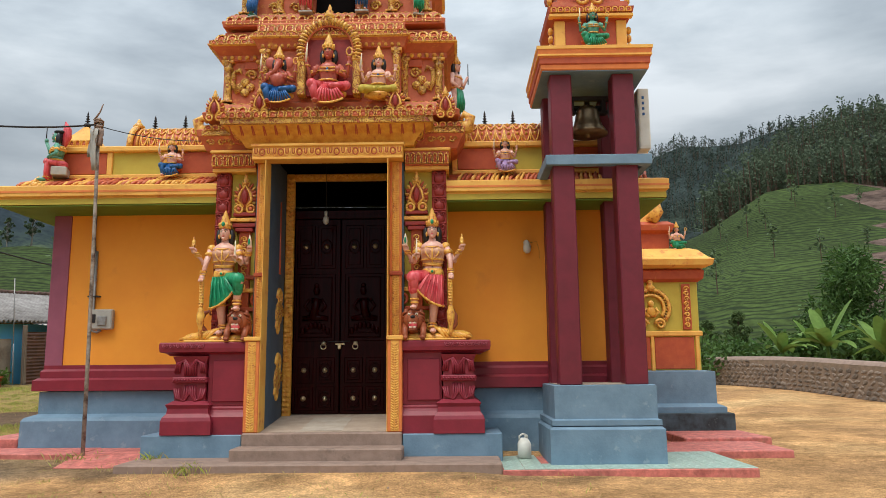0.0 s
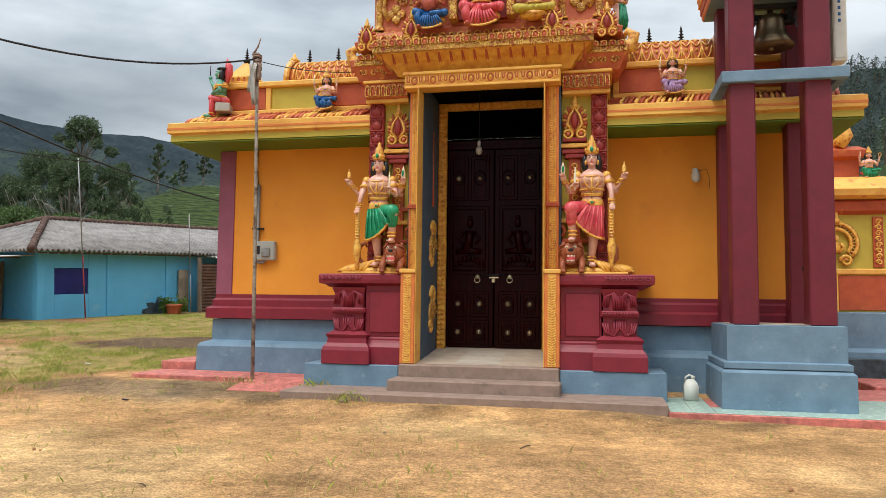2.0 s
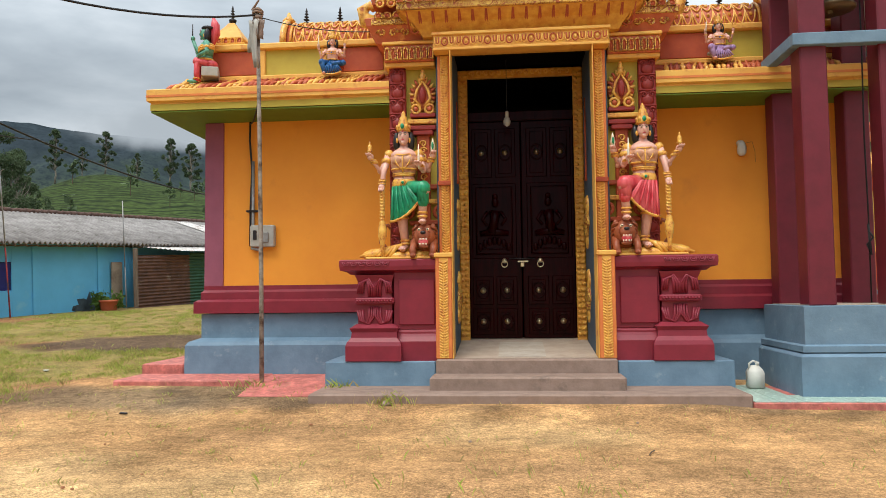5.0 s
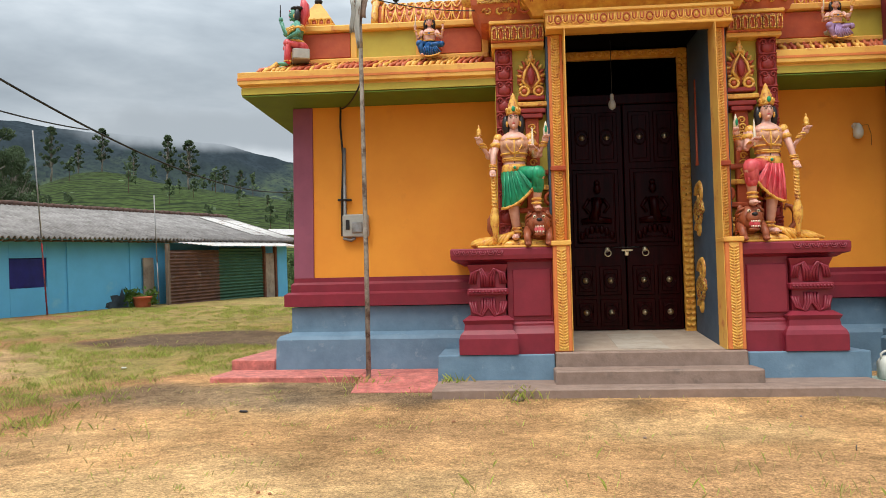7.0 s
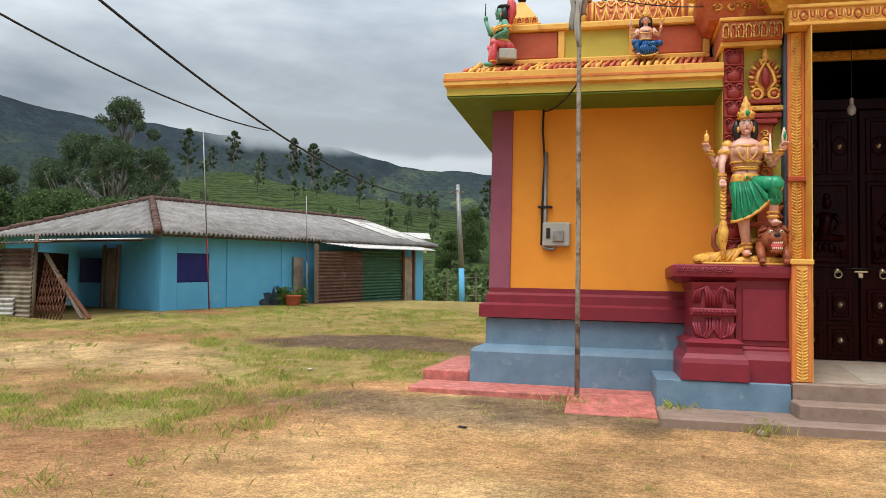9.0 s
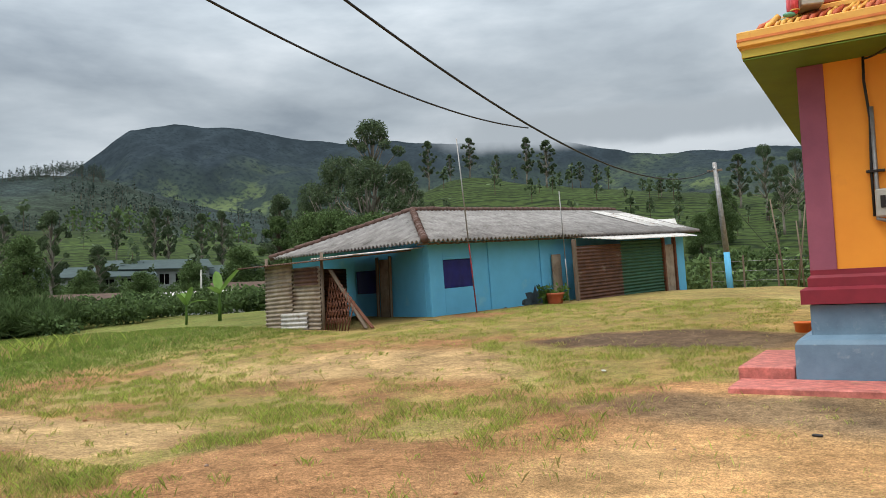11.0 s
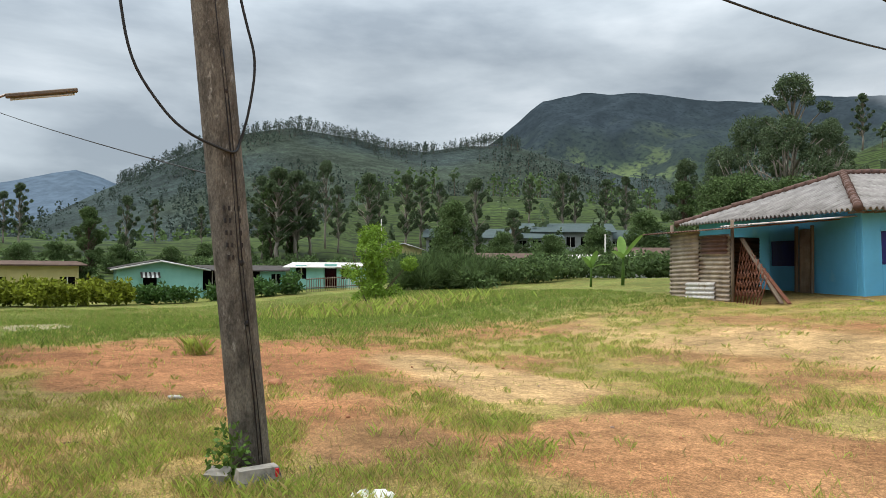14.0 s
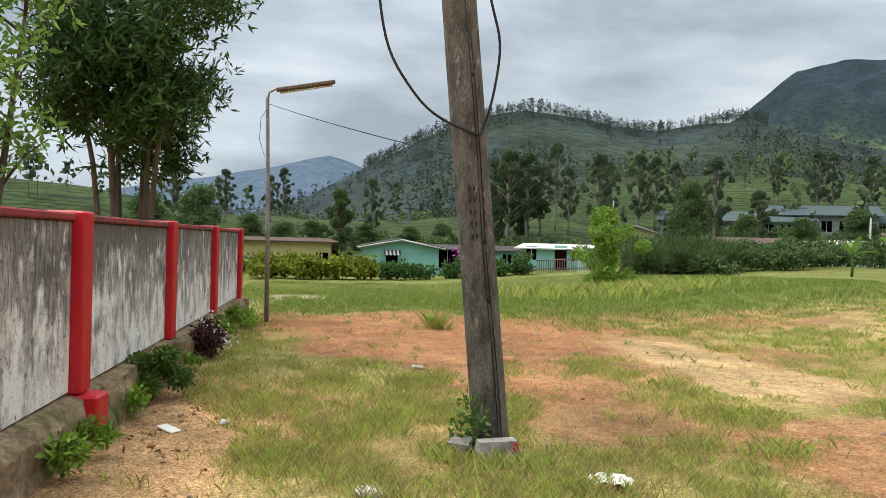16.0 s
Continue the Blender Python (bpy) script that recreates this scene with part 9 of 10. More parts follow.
def blades(base, h, w, rng, lean=0.45):
    """Grass: one bent blade of two triangles at each point."""
    n = len(base)
    a = rng.uniform(0, 2 * math.pi, n)
    side = np.stack([np.cos(a), np.sin(a), 0 * a], 1)
    b = rng.uniform(0, 2 * math.pi, n)
    way = np.stack([np.cos(b), np.sin(b), 0 * b], 1) * (h * lean * rng.uniform(0.2, 1.4, n))[:, None]
    up = np.zeros((n, 3))
    up[:, 2] = h
    v = np.stack([base - side * w[:, None], base + side * w[:, None], base + way * 0.35 + up * 0.6 + side * w[:, None] * 0.6, base + way + up], 1).reshape(-1, 3)
    i = 4 * np.arange(n)
    f = np.concatenate([np.stack([i, i + 1, i + 2], 1), np.stack([i, i + 2, i + 3], 1)])
    return v, f


def from_arrays(name, v, f, mats, mi=None, parent=None, label="", category="", kind="", m=None, group=""):
    me = bpy.data.meshes.new(name)
    me.from_pydata(v.tolist(), [], f.tolist())
    for mt in mats:
        me.materials.append(mt)
    if mi is not None:
        me.polygons.foreach_set("material_index", np.asarray(mi, np.int32))
    me.update()
    ob = new(name, me)
    if parent is not None:
        ob.parent = parent
    if m is not None:
        ob.matrix_basis = m
    return tagged(ob, label, category, group, kind)


def clump_points(clumps, n, rng, shell=0.55):
    """Points in balls (centre, radius), mostly near their surface."""
    w = np.array([c[3] ** 2 for c in clumps])
    pick = rng.choice(len(clumps), n, p=w / w.sum())
    d = rng.normal(size=(n, 3))
    d /= np.linalg.norm(d, axis=1, keepdims=True)
    r = rng.uniform(shell, 1.05, (n, 1)) * np.array([clumps[i][3] for i in pick])[:, None]
    return np.array([clumps[i][:3] for i in pick]) + d * r * np.array((1, 1, 0.8)), d


def tree(name, label, x, y, h, rad, seed, leaf, n_leaf, size, bark=BARK, foot=0.3, stems=1, clumps=12, top=1.0, flat=1.0, group="", z=None, width=None, spread=0.7, trunk_r=None):
    """Trunk with limbs, and a crown of leaves in uneven clumps; foot: share of the height that is bare."""
    rng = np.random.RandomState(seed)
    z = gz(x, y) - 0.05 if z is None else z
    e = thing(name, label, "tree", group, m=pose(x, y, z))
    tr = trunk_r or h * 0.016
    m = Mesh()
    cl = []
    for i in range(clumps):
        t = foot + (1 - foot) * (i + 0.6) / clumps
        prof = math.sin(math.pi * min(1, 0.16 + 0.84 * (t - foot) / (1 - foot)) ** top) ** 0.6
        a = rng.uniform(0, 6.28) + i * 2.4
        q = rad * spread * prof * rng.uniform(0.35, 1.0)
        cl.append((q * math.cos(a), q * math.sin(a), h * t - rad * 0.1, rad * rng.uniform(0.30, 0.52) * (0.55 + 0.45 * prof) * flat))
    cl.append((0, 0, h * 0.93, rad * 0.35))
    for s in range(stems):
        a = 6.28 * s / stems + rng.uniform(-0.4, 0.4)
        o = 0.0 if stems == 1 else h * 0.05
        sp = 0.0 if stems == 1 else rad * 0.45
        pts = [(o * math.cos(a), o * math.sin(a), -0.2)]
        for k in range(1, 7):
            t = k / 6
            pts.append((o * math.cos(a) + sp * t * math.cos(a) + rng.uniform(-1, 1) * tr * 1.1, o * math.sin(a) + sp * t * math.sin(a) + rng.uniform(-1, 1) * tr * 1.1, h * (0.92 if stems == 1 else 0.74) * t))
        rr = tr / math.sqrt(stems) * (1.25 if stems > 1 else 1)
        m.tube(pts, [rr * (1.25 - 0.19 * k) for k in range(7)], bark, 7)
    for c in cl[:-1]:
        zb = max(h * foot * 0.75, c[2] - rad * 0.7)
        k = 0.92 * 6 * zb / h / 0.92
        sx = 0 if stems == 1 else c[0] * 0.35
        sy = 0 if stems == 1 else c[1] * 0.35
        m.tube([(sx, sy, zb), (sx * 0.5 + c[0] * 0.5, sy * 0.5 + c[1] * 0.5, zb * 0.45 + c[2] * 0.55), (c[0], c[1], c[2])], [tr * 0.42, tr * 0.3, tr * 0.12], bark, 5)
    m.to("trunk", e)
    p, d = clump_points(cl, n_leaf, rng)
    v, f = cards(p, size, width or size * 0.45, rng, 0.25, d * 0.6)
    from_arrays("crown", v, f, [leaf], parent=e)
    return e


def polar(az, r):
    return EYE_X + r * math.sin(radians(az)), EYE_Y + r * math.cos(radians(az))


# tree behind the boundary wall: several stems, long narrow leaves in whorls
def whorl_tree(x, y, h, rad, seed, n_tw, label, leaf_l=0.155, z0=2.75, leaf=None, wide=0.24):
    rng = np.random.RandomState(seed)
    e = thing("leafy_tree", label, "tree", m=pose(x, y, -0.1))
    tips = []
    for s in range(7):
        a = s * 0.9 + rng.uniform(-0.3, 0.3)
        top = Vector((math.cos(a) * rad * rng.uniform(0.3, 0.75), math.sin(a) * rad * rng.uniform(0.3, 0.75), h * rng.uniform(0.72, 0.96)))
        b0 = Vector((math.cos(a) * 0.12, math.sin(a) * 0.22, 0))
        mid = Vector((b0.x * 0.75 + top.x * 0.25 + rng.uniform(-0.12, 0.12), b0.y * 0.75 + top.y * 0.25 + rng.uniform(-0.12, 0.12), h * rng.uniform(0.38, 0.46)))
        m = Mesh().tube([b0, b0.lerp(mid, 0.5), mid, mid.lerp(top, 0.5), top], [0.048, 0.042, 0.036, 0.024, 0.011], LIMB, 7)
        for k in range(9):
            t = rng.uniform(0.4, 1.0)
            p = mid.lerp(top, (t - 0.4) / 0.6) if t > 0.4 else mid
            q = p + Vector((float(np.clip(rng.normal(), -1.1, 1.1)) * rad * 0.42, float(np.clip(rng.normal(), -1.1, 1.1)) * rad * 0.42, rng.uniform(-0.5, 0.75)))
            q.z = max(q.z, z0)
            m.tube([p, p.lerp(q, 0.5) + Vector((0, 0, 0.08)), q], [0.02, 0.014, 0.006], BARK, 5)
            tips.append((p, q))
        m.to("stem", e)
    P, D = [], []
    for i in range(n_tw):
        p, q = tips[rng.randint(len(tips))]
        c = p.lerp(q, rng.uniform(0.35, 1.05)) + Vector(rng.normal(size=3) * rad * 0.10)
        w = Vector(rng.normal(size=3) + np.array((0, 0, 0.5))).normalized()
        for k in range(9):
            d = (w * 0.5 + Vector(rng.normal(size=3)) * 0.8)
            P.append(c + w * 0.03 * k)
            D.append(d.normalized())
    P, D = np.array(P), np.array(D)
    v, f = cards(P, leaf_l, leaf_l * wide, rng, 0.1, D * 2.2)
    from_arrays("crown", v, f, [leaf or LEAF_WHORL], parent=e)
    return e


whorl_tree(-15.95, -12.15, 6.6, 1.6, 21, 3000, "dense many-stemmed tree with narrow dark leaves behind the wall")
whorl_tree(-12.9, -13.25, 5.0, 1.1, 22, 420, "leafy tree with broad green leaves behind the wall", 0.12, 2.7, LEAF_BROAD, 0.42)

# citrus bush in the field, banana plants
tree("citrus_tree", "small bright green citrus tree in the field", -33.8, 3.0, 3.35, 1.65, 5, LEAF_LIME, 9000, 0.14, BARK, 0.08, 3, 26, 1.0, 0.55, spread=1.05, z=gz(-33.5, 3.0) - 0.1)


def banana(x, y, h, n, seed, label, droop=1.0):
    rng = np.random.RandomState(seed)
    e = thing("banana_plant", label, "banana plant", "banana plants", m=pose(x, y, gz(x, y) - 0.05))
    Mesh().tube([(0, 0, 0), (0.03, 0, h * 0.3), (0, 0.02, h * 0.55)], [h * 0.032, h * 0.03, h * 0.018], LEAF_MID, 8).to("stem", e)
    for i in range(n):
        a, up = i * 2.4 + rng.uniform(-0.3, 0.3), rng.uniform(0.35, 1.0)
        L, W = h * rng.uniform(0.5, 0.7), h * 0.085
        v = []
        for k in range(9):
            t = k / 8
            r = L * t * (1.05 - 0.55 * up)
            z = h * 0.5 + L * (up * t * 1.1 - droop * 0.55 * t * t * (1.3 - up))
            w = W * math.sin(math.pi * min(1, 0.08 + t * 0.92)) ** 0.6
            for s in (-1, 0, 1):
                v.append((r * math.cos(a) - s * w * math.sin(a), r * math.sin(a) + s * w * math.cos(a), z + abs(s) * w * 0.35))
        Mesh().add(v, [(3 * k + j, 3 * k + j + 1, 3 * k + j + 4, 3 * k + j + 3) for k in range(8) for j in range(2)], LEAF_BANANA, True).to("leaf", e)
    return e


banana(-31.5, 14.9, 2.6, 3, 4, "young banana plant with upright pale leaves", 0.3)
banana(-33.2, 14.4, 1.9, 4, 5, "young banana plant with spreading leaves", 0.6)
for i, (x, y, h) in enumerate(((17.2, 22.6, 3.0), (17.8, 19.6, 3.5), (18.2, 16.0, 3.0), (19.6, 24.5, 3.4), (20.5, 19.0, 3.2))):
    banana(x, y, h, 8, 30 + i, "large banana plant behind the rubble wall", 1.0)


# hedges and scrub: masses of leaves
def scrub(name, label, spots, leaf, n, size, seed, kind="stuff", wide=0.55):
    """spots: x, y, radius, height."""
    rng = np.random.RandomState(seed)
    cl = []
    for x, y, r, h in spots:
        z = gz(x, y)
        for k in range(5):
            a, q = rng.uniform(0, 6.28), r * rng.uniform(0, 0.7)
            cl.append((x + q * math.cos(a), y + q * math.sin(a), z + h * rng.uniform(0.25, 0.75), max(r * 0.42, h * 0.3) * rng.uniform(0.7, 1.1)))
    p, d = clump_points(cl, n, rng, 0.35)
    v, f = cards(p, size, size * wide, rng, -0.8 if wide < 0.2 else 0.0, d * 0.4)
    return from_arrays(name, v, f, [leaf], None, None, label, "bushes", kind)


def band(az0, az1, r0, r1, n, rad, h, seed):
    rng = np.random.RandomState(seed)
    out = []
    for i in range(n):
        x, y = polar(az0 + (az1 - az0) * (i + rng.uniform(0, 1)) / n, rng.uniform(r0, r1))
        out.append((x, y, rad * rng.uniform(0.7, 1.3), h * rng.uniform(0.7, 1.25)))
    return out


scrub("hedge", "clipped yellow-green hedge before the houses", band(-93.5, -84.6, 49, 51, 30, 0.7, 1.6, 1), LEAF_GOLD, 9000, 0.30, 2)
scrub("hedge", "low dark green hedge before the houses", band(-84.0, -80.5, 50, 52, 12, 0.8, 1.3, 3) + band(-79.0, -73.0, 51, 53, 18, 0.8, 1.4, 4), LEAF_DARK, 6500, 0.28, 5)
scrub("tall_grass_bank", "bank of tall reeds at the field edge", band(-65.5, -58.5, 47, 51, 26, 1.0, 1.7, 6), LEAF_FAR, 22000, 0.8, 7, "stuff", 0.07)
scrub("factory_bushes", "dark trees and bushes before the factory", band(-62, -42, 96, 106, 46, 1.9, 2.9, 41), LEAF_FAR, 14000, 0.45, 42)
scrub("field_edge_scrub", "rough green scrub at the field edge", band(-60, -38, 46, 54, 60, 1.5, 1.7, 8) + band(-110, -93, 54, 62, 24, 1.5, 1.8, 9), LEAF_FAR, 30000, 0.30, 10)
scrub("village_bushes", "dark bushes and small trees among the houses", band(-100, -40, 64, 80, 64, 1.6, 1.8, 11), LEAF_FAR, 20000, 0.36, 12)
scrub("village_bushes", "dark bushes below the tea hill", band(-40, -5, 50, 80, 60, 1.9, 3.0, 13), LEAF_FAR, 14000, 0.5, 14)
scrub("right_bushes", "dense green bushes behind the rubble wall", band(21, 50, 38, 60, 70, 1.7, 3.0, 15), LEAF_DARK, 26000, 0.30, 16)
tree("mango_tree", "dense round mango tree with drooping narrow leaves", *polar(36.6, 46), 7.0, 3.1, 51, LEAF_DARK, 9000, 0.42, BARK, 0.12, 1, 22, 1.0, 1.0, width=0.10)
scrub("wall_shrub", "feathery green shrub at the wall footing", [(-12.5, -11.12, 0.4, 0.62)], LEAF_MID, 5000, 0.045, 17, "")
scrub("wall_weeds", "weeds along the wall footing", [(-9.95, -11.3, 0.16, 0.36), (-10.5, -11.3, 0.12, 0.34), (-11.75, -11.25, 0.13, 0.32), (-14.2, -11.05, 0.2, 0.28), (-16.6, -10.9, 0.4, 0.45), (-17.6, -10.8, 0.4, 0.5), (-18.6, -10.65, 0.4, 0.4)], LEAF_LIME, 2600, 0.065, 18)
scrub("flowering_shrub", "red-leaved shrub with white flowers by the wall", [(-15.4, -11.0, 0.38, 0.62), (-14.9, -11.05, 0.28, 0.5)], leafmat("red_brown_leaf", (0.09, 0.035, 0.03)), 1800, 0.06, 19, "")
scrub("white_flowers", "small white flowers on the shrub", [(-15.3, -10.85, 0.42, 0.7)], PETALW, 110, 0.05, 20)
scrub("pole_creeper", "green creeper at the foot of the pole", [(-10.24, -8.60, 0.09, 0.35), (-10.22, -8.54, 0.07, 0.55)], LEAF_MID, 190, 0.06, 21, "")
scrub("bougainvillea", "magenta bougainvillea by the teal house", [(*polar(-77.3, 57), 0.8, 2.6)], PETALP, 500, 0.25, 22, "")
scrub("pot_plant", "leafy plant in the terracotta planter", [(-15.05, 15.1, 0.3, 0.8), (-14.6, 15.3, 0.3, 0.75)], LEAF_MID, 500, 0.16, 23, "")

# single trees in the middle distance
MIDTREES = "scattered trees on the hillside"
gum = tree("gum_tree", "tall grey-green gum tree with an open crown", *polar(-36.4, 92), 19.0, 5.4, 31, LEAF_GUM, 9500, 0.32, PALEBARK, 0.40, 1, 30, 0.8, 0.30, MIDTREES, spread=1.05)
tree("casuarina_tree", "dense tapering dark green tree behind the shed", *polar(-43.5, 86), 12.5, 2.9, 44, LEAF_GUM, 15000, 0.26, PALEBARK, 0.08, 1, 46, 0.62, 0.55, MIDTREES, spread=0.85)
wide = tree("gum_tree", "broad dark gum tree with layered crown", *polar(-36.9, 88), 13.5, 6.6, 36, LEAF_GUM, 17000, 0.32, PALEBARK, 0.15, 3, 52, 0.65, 0.29, MIDTREES, spread=1.1)
con = tree("dark_tree", "upright dense dark green tree", *polar(-43.8, 78), 9.6, 2.3, 32, LEAF_FAR, 15000, 0.24, BARK, 0.05, 1, 50, 1.25, 0.45, MIDTREES, spread=0.9)
rnd = tree("round_tree", "dense dark round-crowned tree", *polar(-60.9, 66), 6.4, 2.5, 33, LEAF_FAR, 14000, 0.22, BARK, 0.14, 1, 20, 1.0, 0.95, MIDTREES)
oak = tree("silver_oak", "slender tree with a bare trunk and feathery top", *polar(-67.2, 90), 11.0, 2.3, 34, LEAF_GUM, 11000, 0.22, PALEBARK, 0.30, 1, 44, 0.85, 0.36, MIDTREES, spread=1.0)
# bearing, distance, angle of the top over the eye, breadth
for ob, h0, sets in (
        (con, 9.6, ((-74.4, 92, 6.2, 0.8), (-72.9, 95, 6.4, 0.8), (-87.0, 62, 3.9, 1.0), (28.2, 52, 4.0, 1.0), (25.5, 56, 3.4, 1.0))),
        (rnd, 6.4, ((-41.4, 74, 6.4, 1.0), (-39.8, 72, 6.6, 1.1), (-38.3, 66, 6.0, 1.2), (-36.4, 66, 6.3, 1.2), (-34.6, 70, 6.2, 1.2), (-32.8, 74, 5.8, 1.1), (-31.0, 78, 5.4, 1.2), (-91.0, 66, 1.3, 1.5), (-79.2, 72, 1.5, 1.5), (-76.6, 74, 1.7, 1.4), (-88.9, 70, 1.4, 1.6), (-84.9, 76, 1.3, 1.7), (-97.0, 60, 3.6, 1.1), (-100.5, 64, 3.2, 1.2), (-20.0, 100, 5.2, 1.1), (-12.0, 90, 5.0, 1.1), (-10.3, 100, 6.8, 1.0), (-57.0, 76, 2.6, 1.2), (-50.0, 84, 3.0, 1.2), (-53.4, 80, 2.4, 1.4), (-46.6, 76, 4.0, 1.2), (-81.5, 74, 1.2, 1.7), (-93.4, 70, 1.8, 1.4))),
        (oak, 11.0, ((-73.9, 90, 7.3, 1.2), (-72.5, 93, 7.1, 1.2), (-71.5, 96, 6.3, 1.1), (-75.0, 94, 6.6, 1.0), (-73.2, 97, 6.8, 1.1), (-84.4, 80, 4.8, 0.8), (-90.8, 100, 5.3, 0.9), (-91.7, 104, 4.7, 0.9), (-79.2, 110, 4.2, 0.9), (-69.4, 100, 6.0, 0.8), (-64.2, 110, 7.0, 0.9), (-63.0, 115, 6.8, 0.9), (-58.9, 100, 6.8, 0.9), (-52.2, 130, 7.1, 0.9), (-51.3, 132, 6.9, 0.8), (-54.7, 140, 6.7, 0.9), (-56.2, 84, 4.4, 1.2), (-61.6, 124, 6.4, 0.9), (-66.2, 118, 6.3, 0.9), (-49.0, 134, 6.6, 0.9), (-47.6, 130, 6.8, 0.8), (-95.0, 96, 5.0, 1.0), (-98.6, 90, 5.4, 1.0), (-82.3, 120, 4.6, 0.9), (-31.9, 150, 11.7, 0.9), (-28.7, 152, 11.8, 1.0), (-24.3, 152, 11.6, 0.9), (-22.8, 148, 11.3, 1.1), (-20.3, 150, 9.5, 1.1), (-19.1, 150, 9.2, 1.1), (-14.5, 140, 7.8, 1.1), (-17.1, 140, 7.4, 1.1), (-26.6, 156, 10.4, 0.9), (-30.2, 156, 10.6, 0.9), (-34.0, 146, 9.6, 0.9), (-9.1, 130, 9.1, 1.1))),
        (gum, 19.0, ((-70.3, 104, 7.8, 0.7), (-7.4, 120, 9.5, 0.9), (-5.4, 110, 9.0, 0.9), (-33.9, 112, 10.2, 0.8), (-6.4, 104, 8.0, 1.0))),
        (wide, 13.0, ((-39.2, 96, 9.8, 0.8), (-41.0, 100, 8.0, 0.8), (-34.2, 98, 9.4, 0.8)))):
    for i, (az, r, el, w) in enumerate(sets):
        x, y = polar(az, r)
        q = (r * math.tan(radians(el)) + 1.6 - gz(x, y)) / h0
        copy_thing(ob, pose(x, y, gz(x, y) - 0.1, 0, 0, 67 * i) @ Matrix.Diagonal((q * w, q * w, q, 1)))


# woods on the far slopes and crests
def far_woods(name, label, spots, leaf, seed, size, cards_each=15, low=0.35):
    rng = np.random.RandomState(seed)
    x, y, h = spots
    z = height(x, y)[0]
    n = len(x)
    base = np.stack([x, y, z], 1)
    t = rng.uniform(low, 1.05, (n, cards_each, 1))
    off = rng.normal(size=(n, cards_each, 3)) * np.array((0.16, 0.16, 0.0)) * h[:, None, None] * (1.25 - t)
    p = base[:, None] + off
    p[..., 2] += (t[..., 0] * h[:, None])
    s = np.repeat(h, cards_each)[:, None]
    v, f = cards(p.reshape(-1, 3), 1.0, 1.0, rng)
    v = ((v.reshape(-1, 4, 3) - p.reshape(-1, 1, 3)) * (s * size)[:, None] + p.reshape(-1, 1, 3)).reshape(-1, 3)
    k = len(v)
    w = 0.02 * h
    tv = np.stack([base + np.stack([-w, 0 * w, 0 * w - 1], 1), base + np.stack([w, 0 * w, 0 * w - 1], 1), base + np.stack([w * 0.5, 0 * w, h * 0.8], 1), base + np.stack([-w * 0.5, 0 * w, h * 0.8], 1)], 1).reshape(-1, 3)
    tf = np.arange(4 * n).reshape(n, 4) + k
    return from_arrays(name, np.concatenate([v, tv]), np.concatenate([f, tf]), [leaf, BARK], np.r_[np.zeros(len(f)), np.ones(n)], None, label, "woods", "stuff")


def scatter(n, az0, az1, r0, r1, h0, h1, seed, thin=0.0, s=60.0):
    rng = np.random.RandomState(seed)
    az, r = np.radians(rng.uniform(az0, az1, n)), rng.uniform(r0, r1, n)
    x, y = EYE_X + r * np.sin(az), EYE_Y + r * np.cos(az)
    keep = vnoise(x + 300, y, s, 3) > thin
    return x[keep], y[keep], rng.uniform(h0, h1, n)[keep]


far_woods("ridge_woods", "line of thin trees along the hill crest", scatter(1100, -84.5, -55, 495, 530, 3, 7.5, 1, 0.22, 40), LEAF_HAZED, 2, 0.12, 26, 0.12)
far_woods("hill_woods", "woods on the middle hill", scatter(2700, -100, -30, 235, 500, 3.5, 8, 3, 0.51), LEAF_HAZED, 4, 0.17, 16, 0.1)
far_woods("hill_woods", "woods above the tea fields", scatter(240, -92, -45, 190, 250, 4, 7.5, 5, 0.45), LEAF_FAR, 6, 0.16, 18)
far_woods("right_hill_woods", "woods on the steep right hill", scatter(3600, 8, 45, 330, 660, 6, 10, 7, 0.1), LEAF_HAZED, 8, 0.13, 26, 0.05)
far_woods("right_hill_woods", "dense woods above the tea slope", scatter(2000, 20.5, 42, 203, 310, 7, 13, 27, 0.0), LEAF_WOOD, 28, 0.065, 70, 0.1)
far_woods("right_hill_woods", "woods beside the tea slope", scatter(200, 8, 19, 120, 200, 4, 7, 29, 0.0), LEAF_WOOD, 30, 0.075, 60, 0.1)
far_woods("tea_shade_trees", "scattered shade trees on the tea slopes", scatter(60, -40, -2, 95, 175, 2, 4.5, 9, 0.3), LEAF_GUM, 10, 0.2, 30)
far_woods("tea_shade_trees", "scattered shade trees on the tea slopes", scatter(60, 10, 45, 90, 195, 3, 6, 11, 0.3), LEAF_GUM, 12, 0.13, 30)
far_woods("tea_shade_trees", "scattered shade trees on the tea fields", scatter(90, -112, -44, 100, 185, 3, 6.5, 13, 0.4), LEAF_GUM, 14, 0.16, 34)


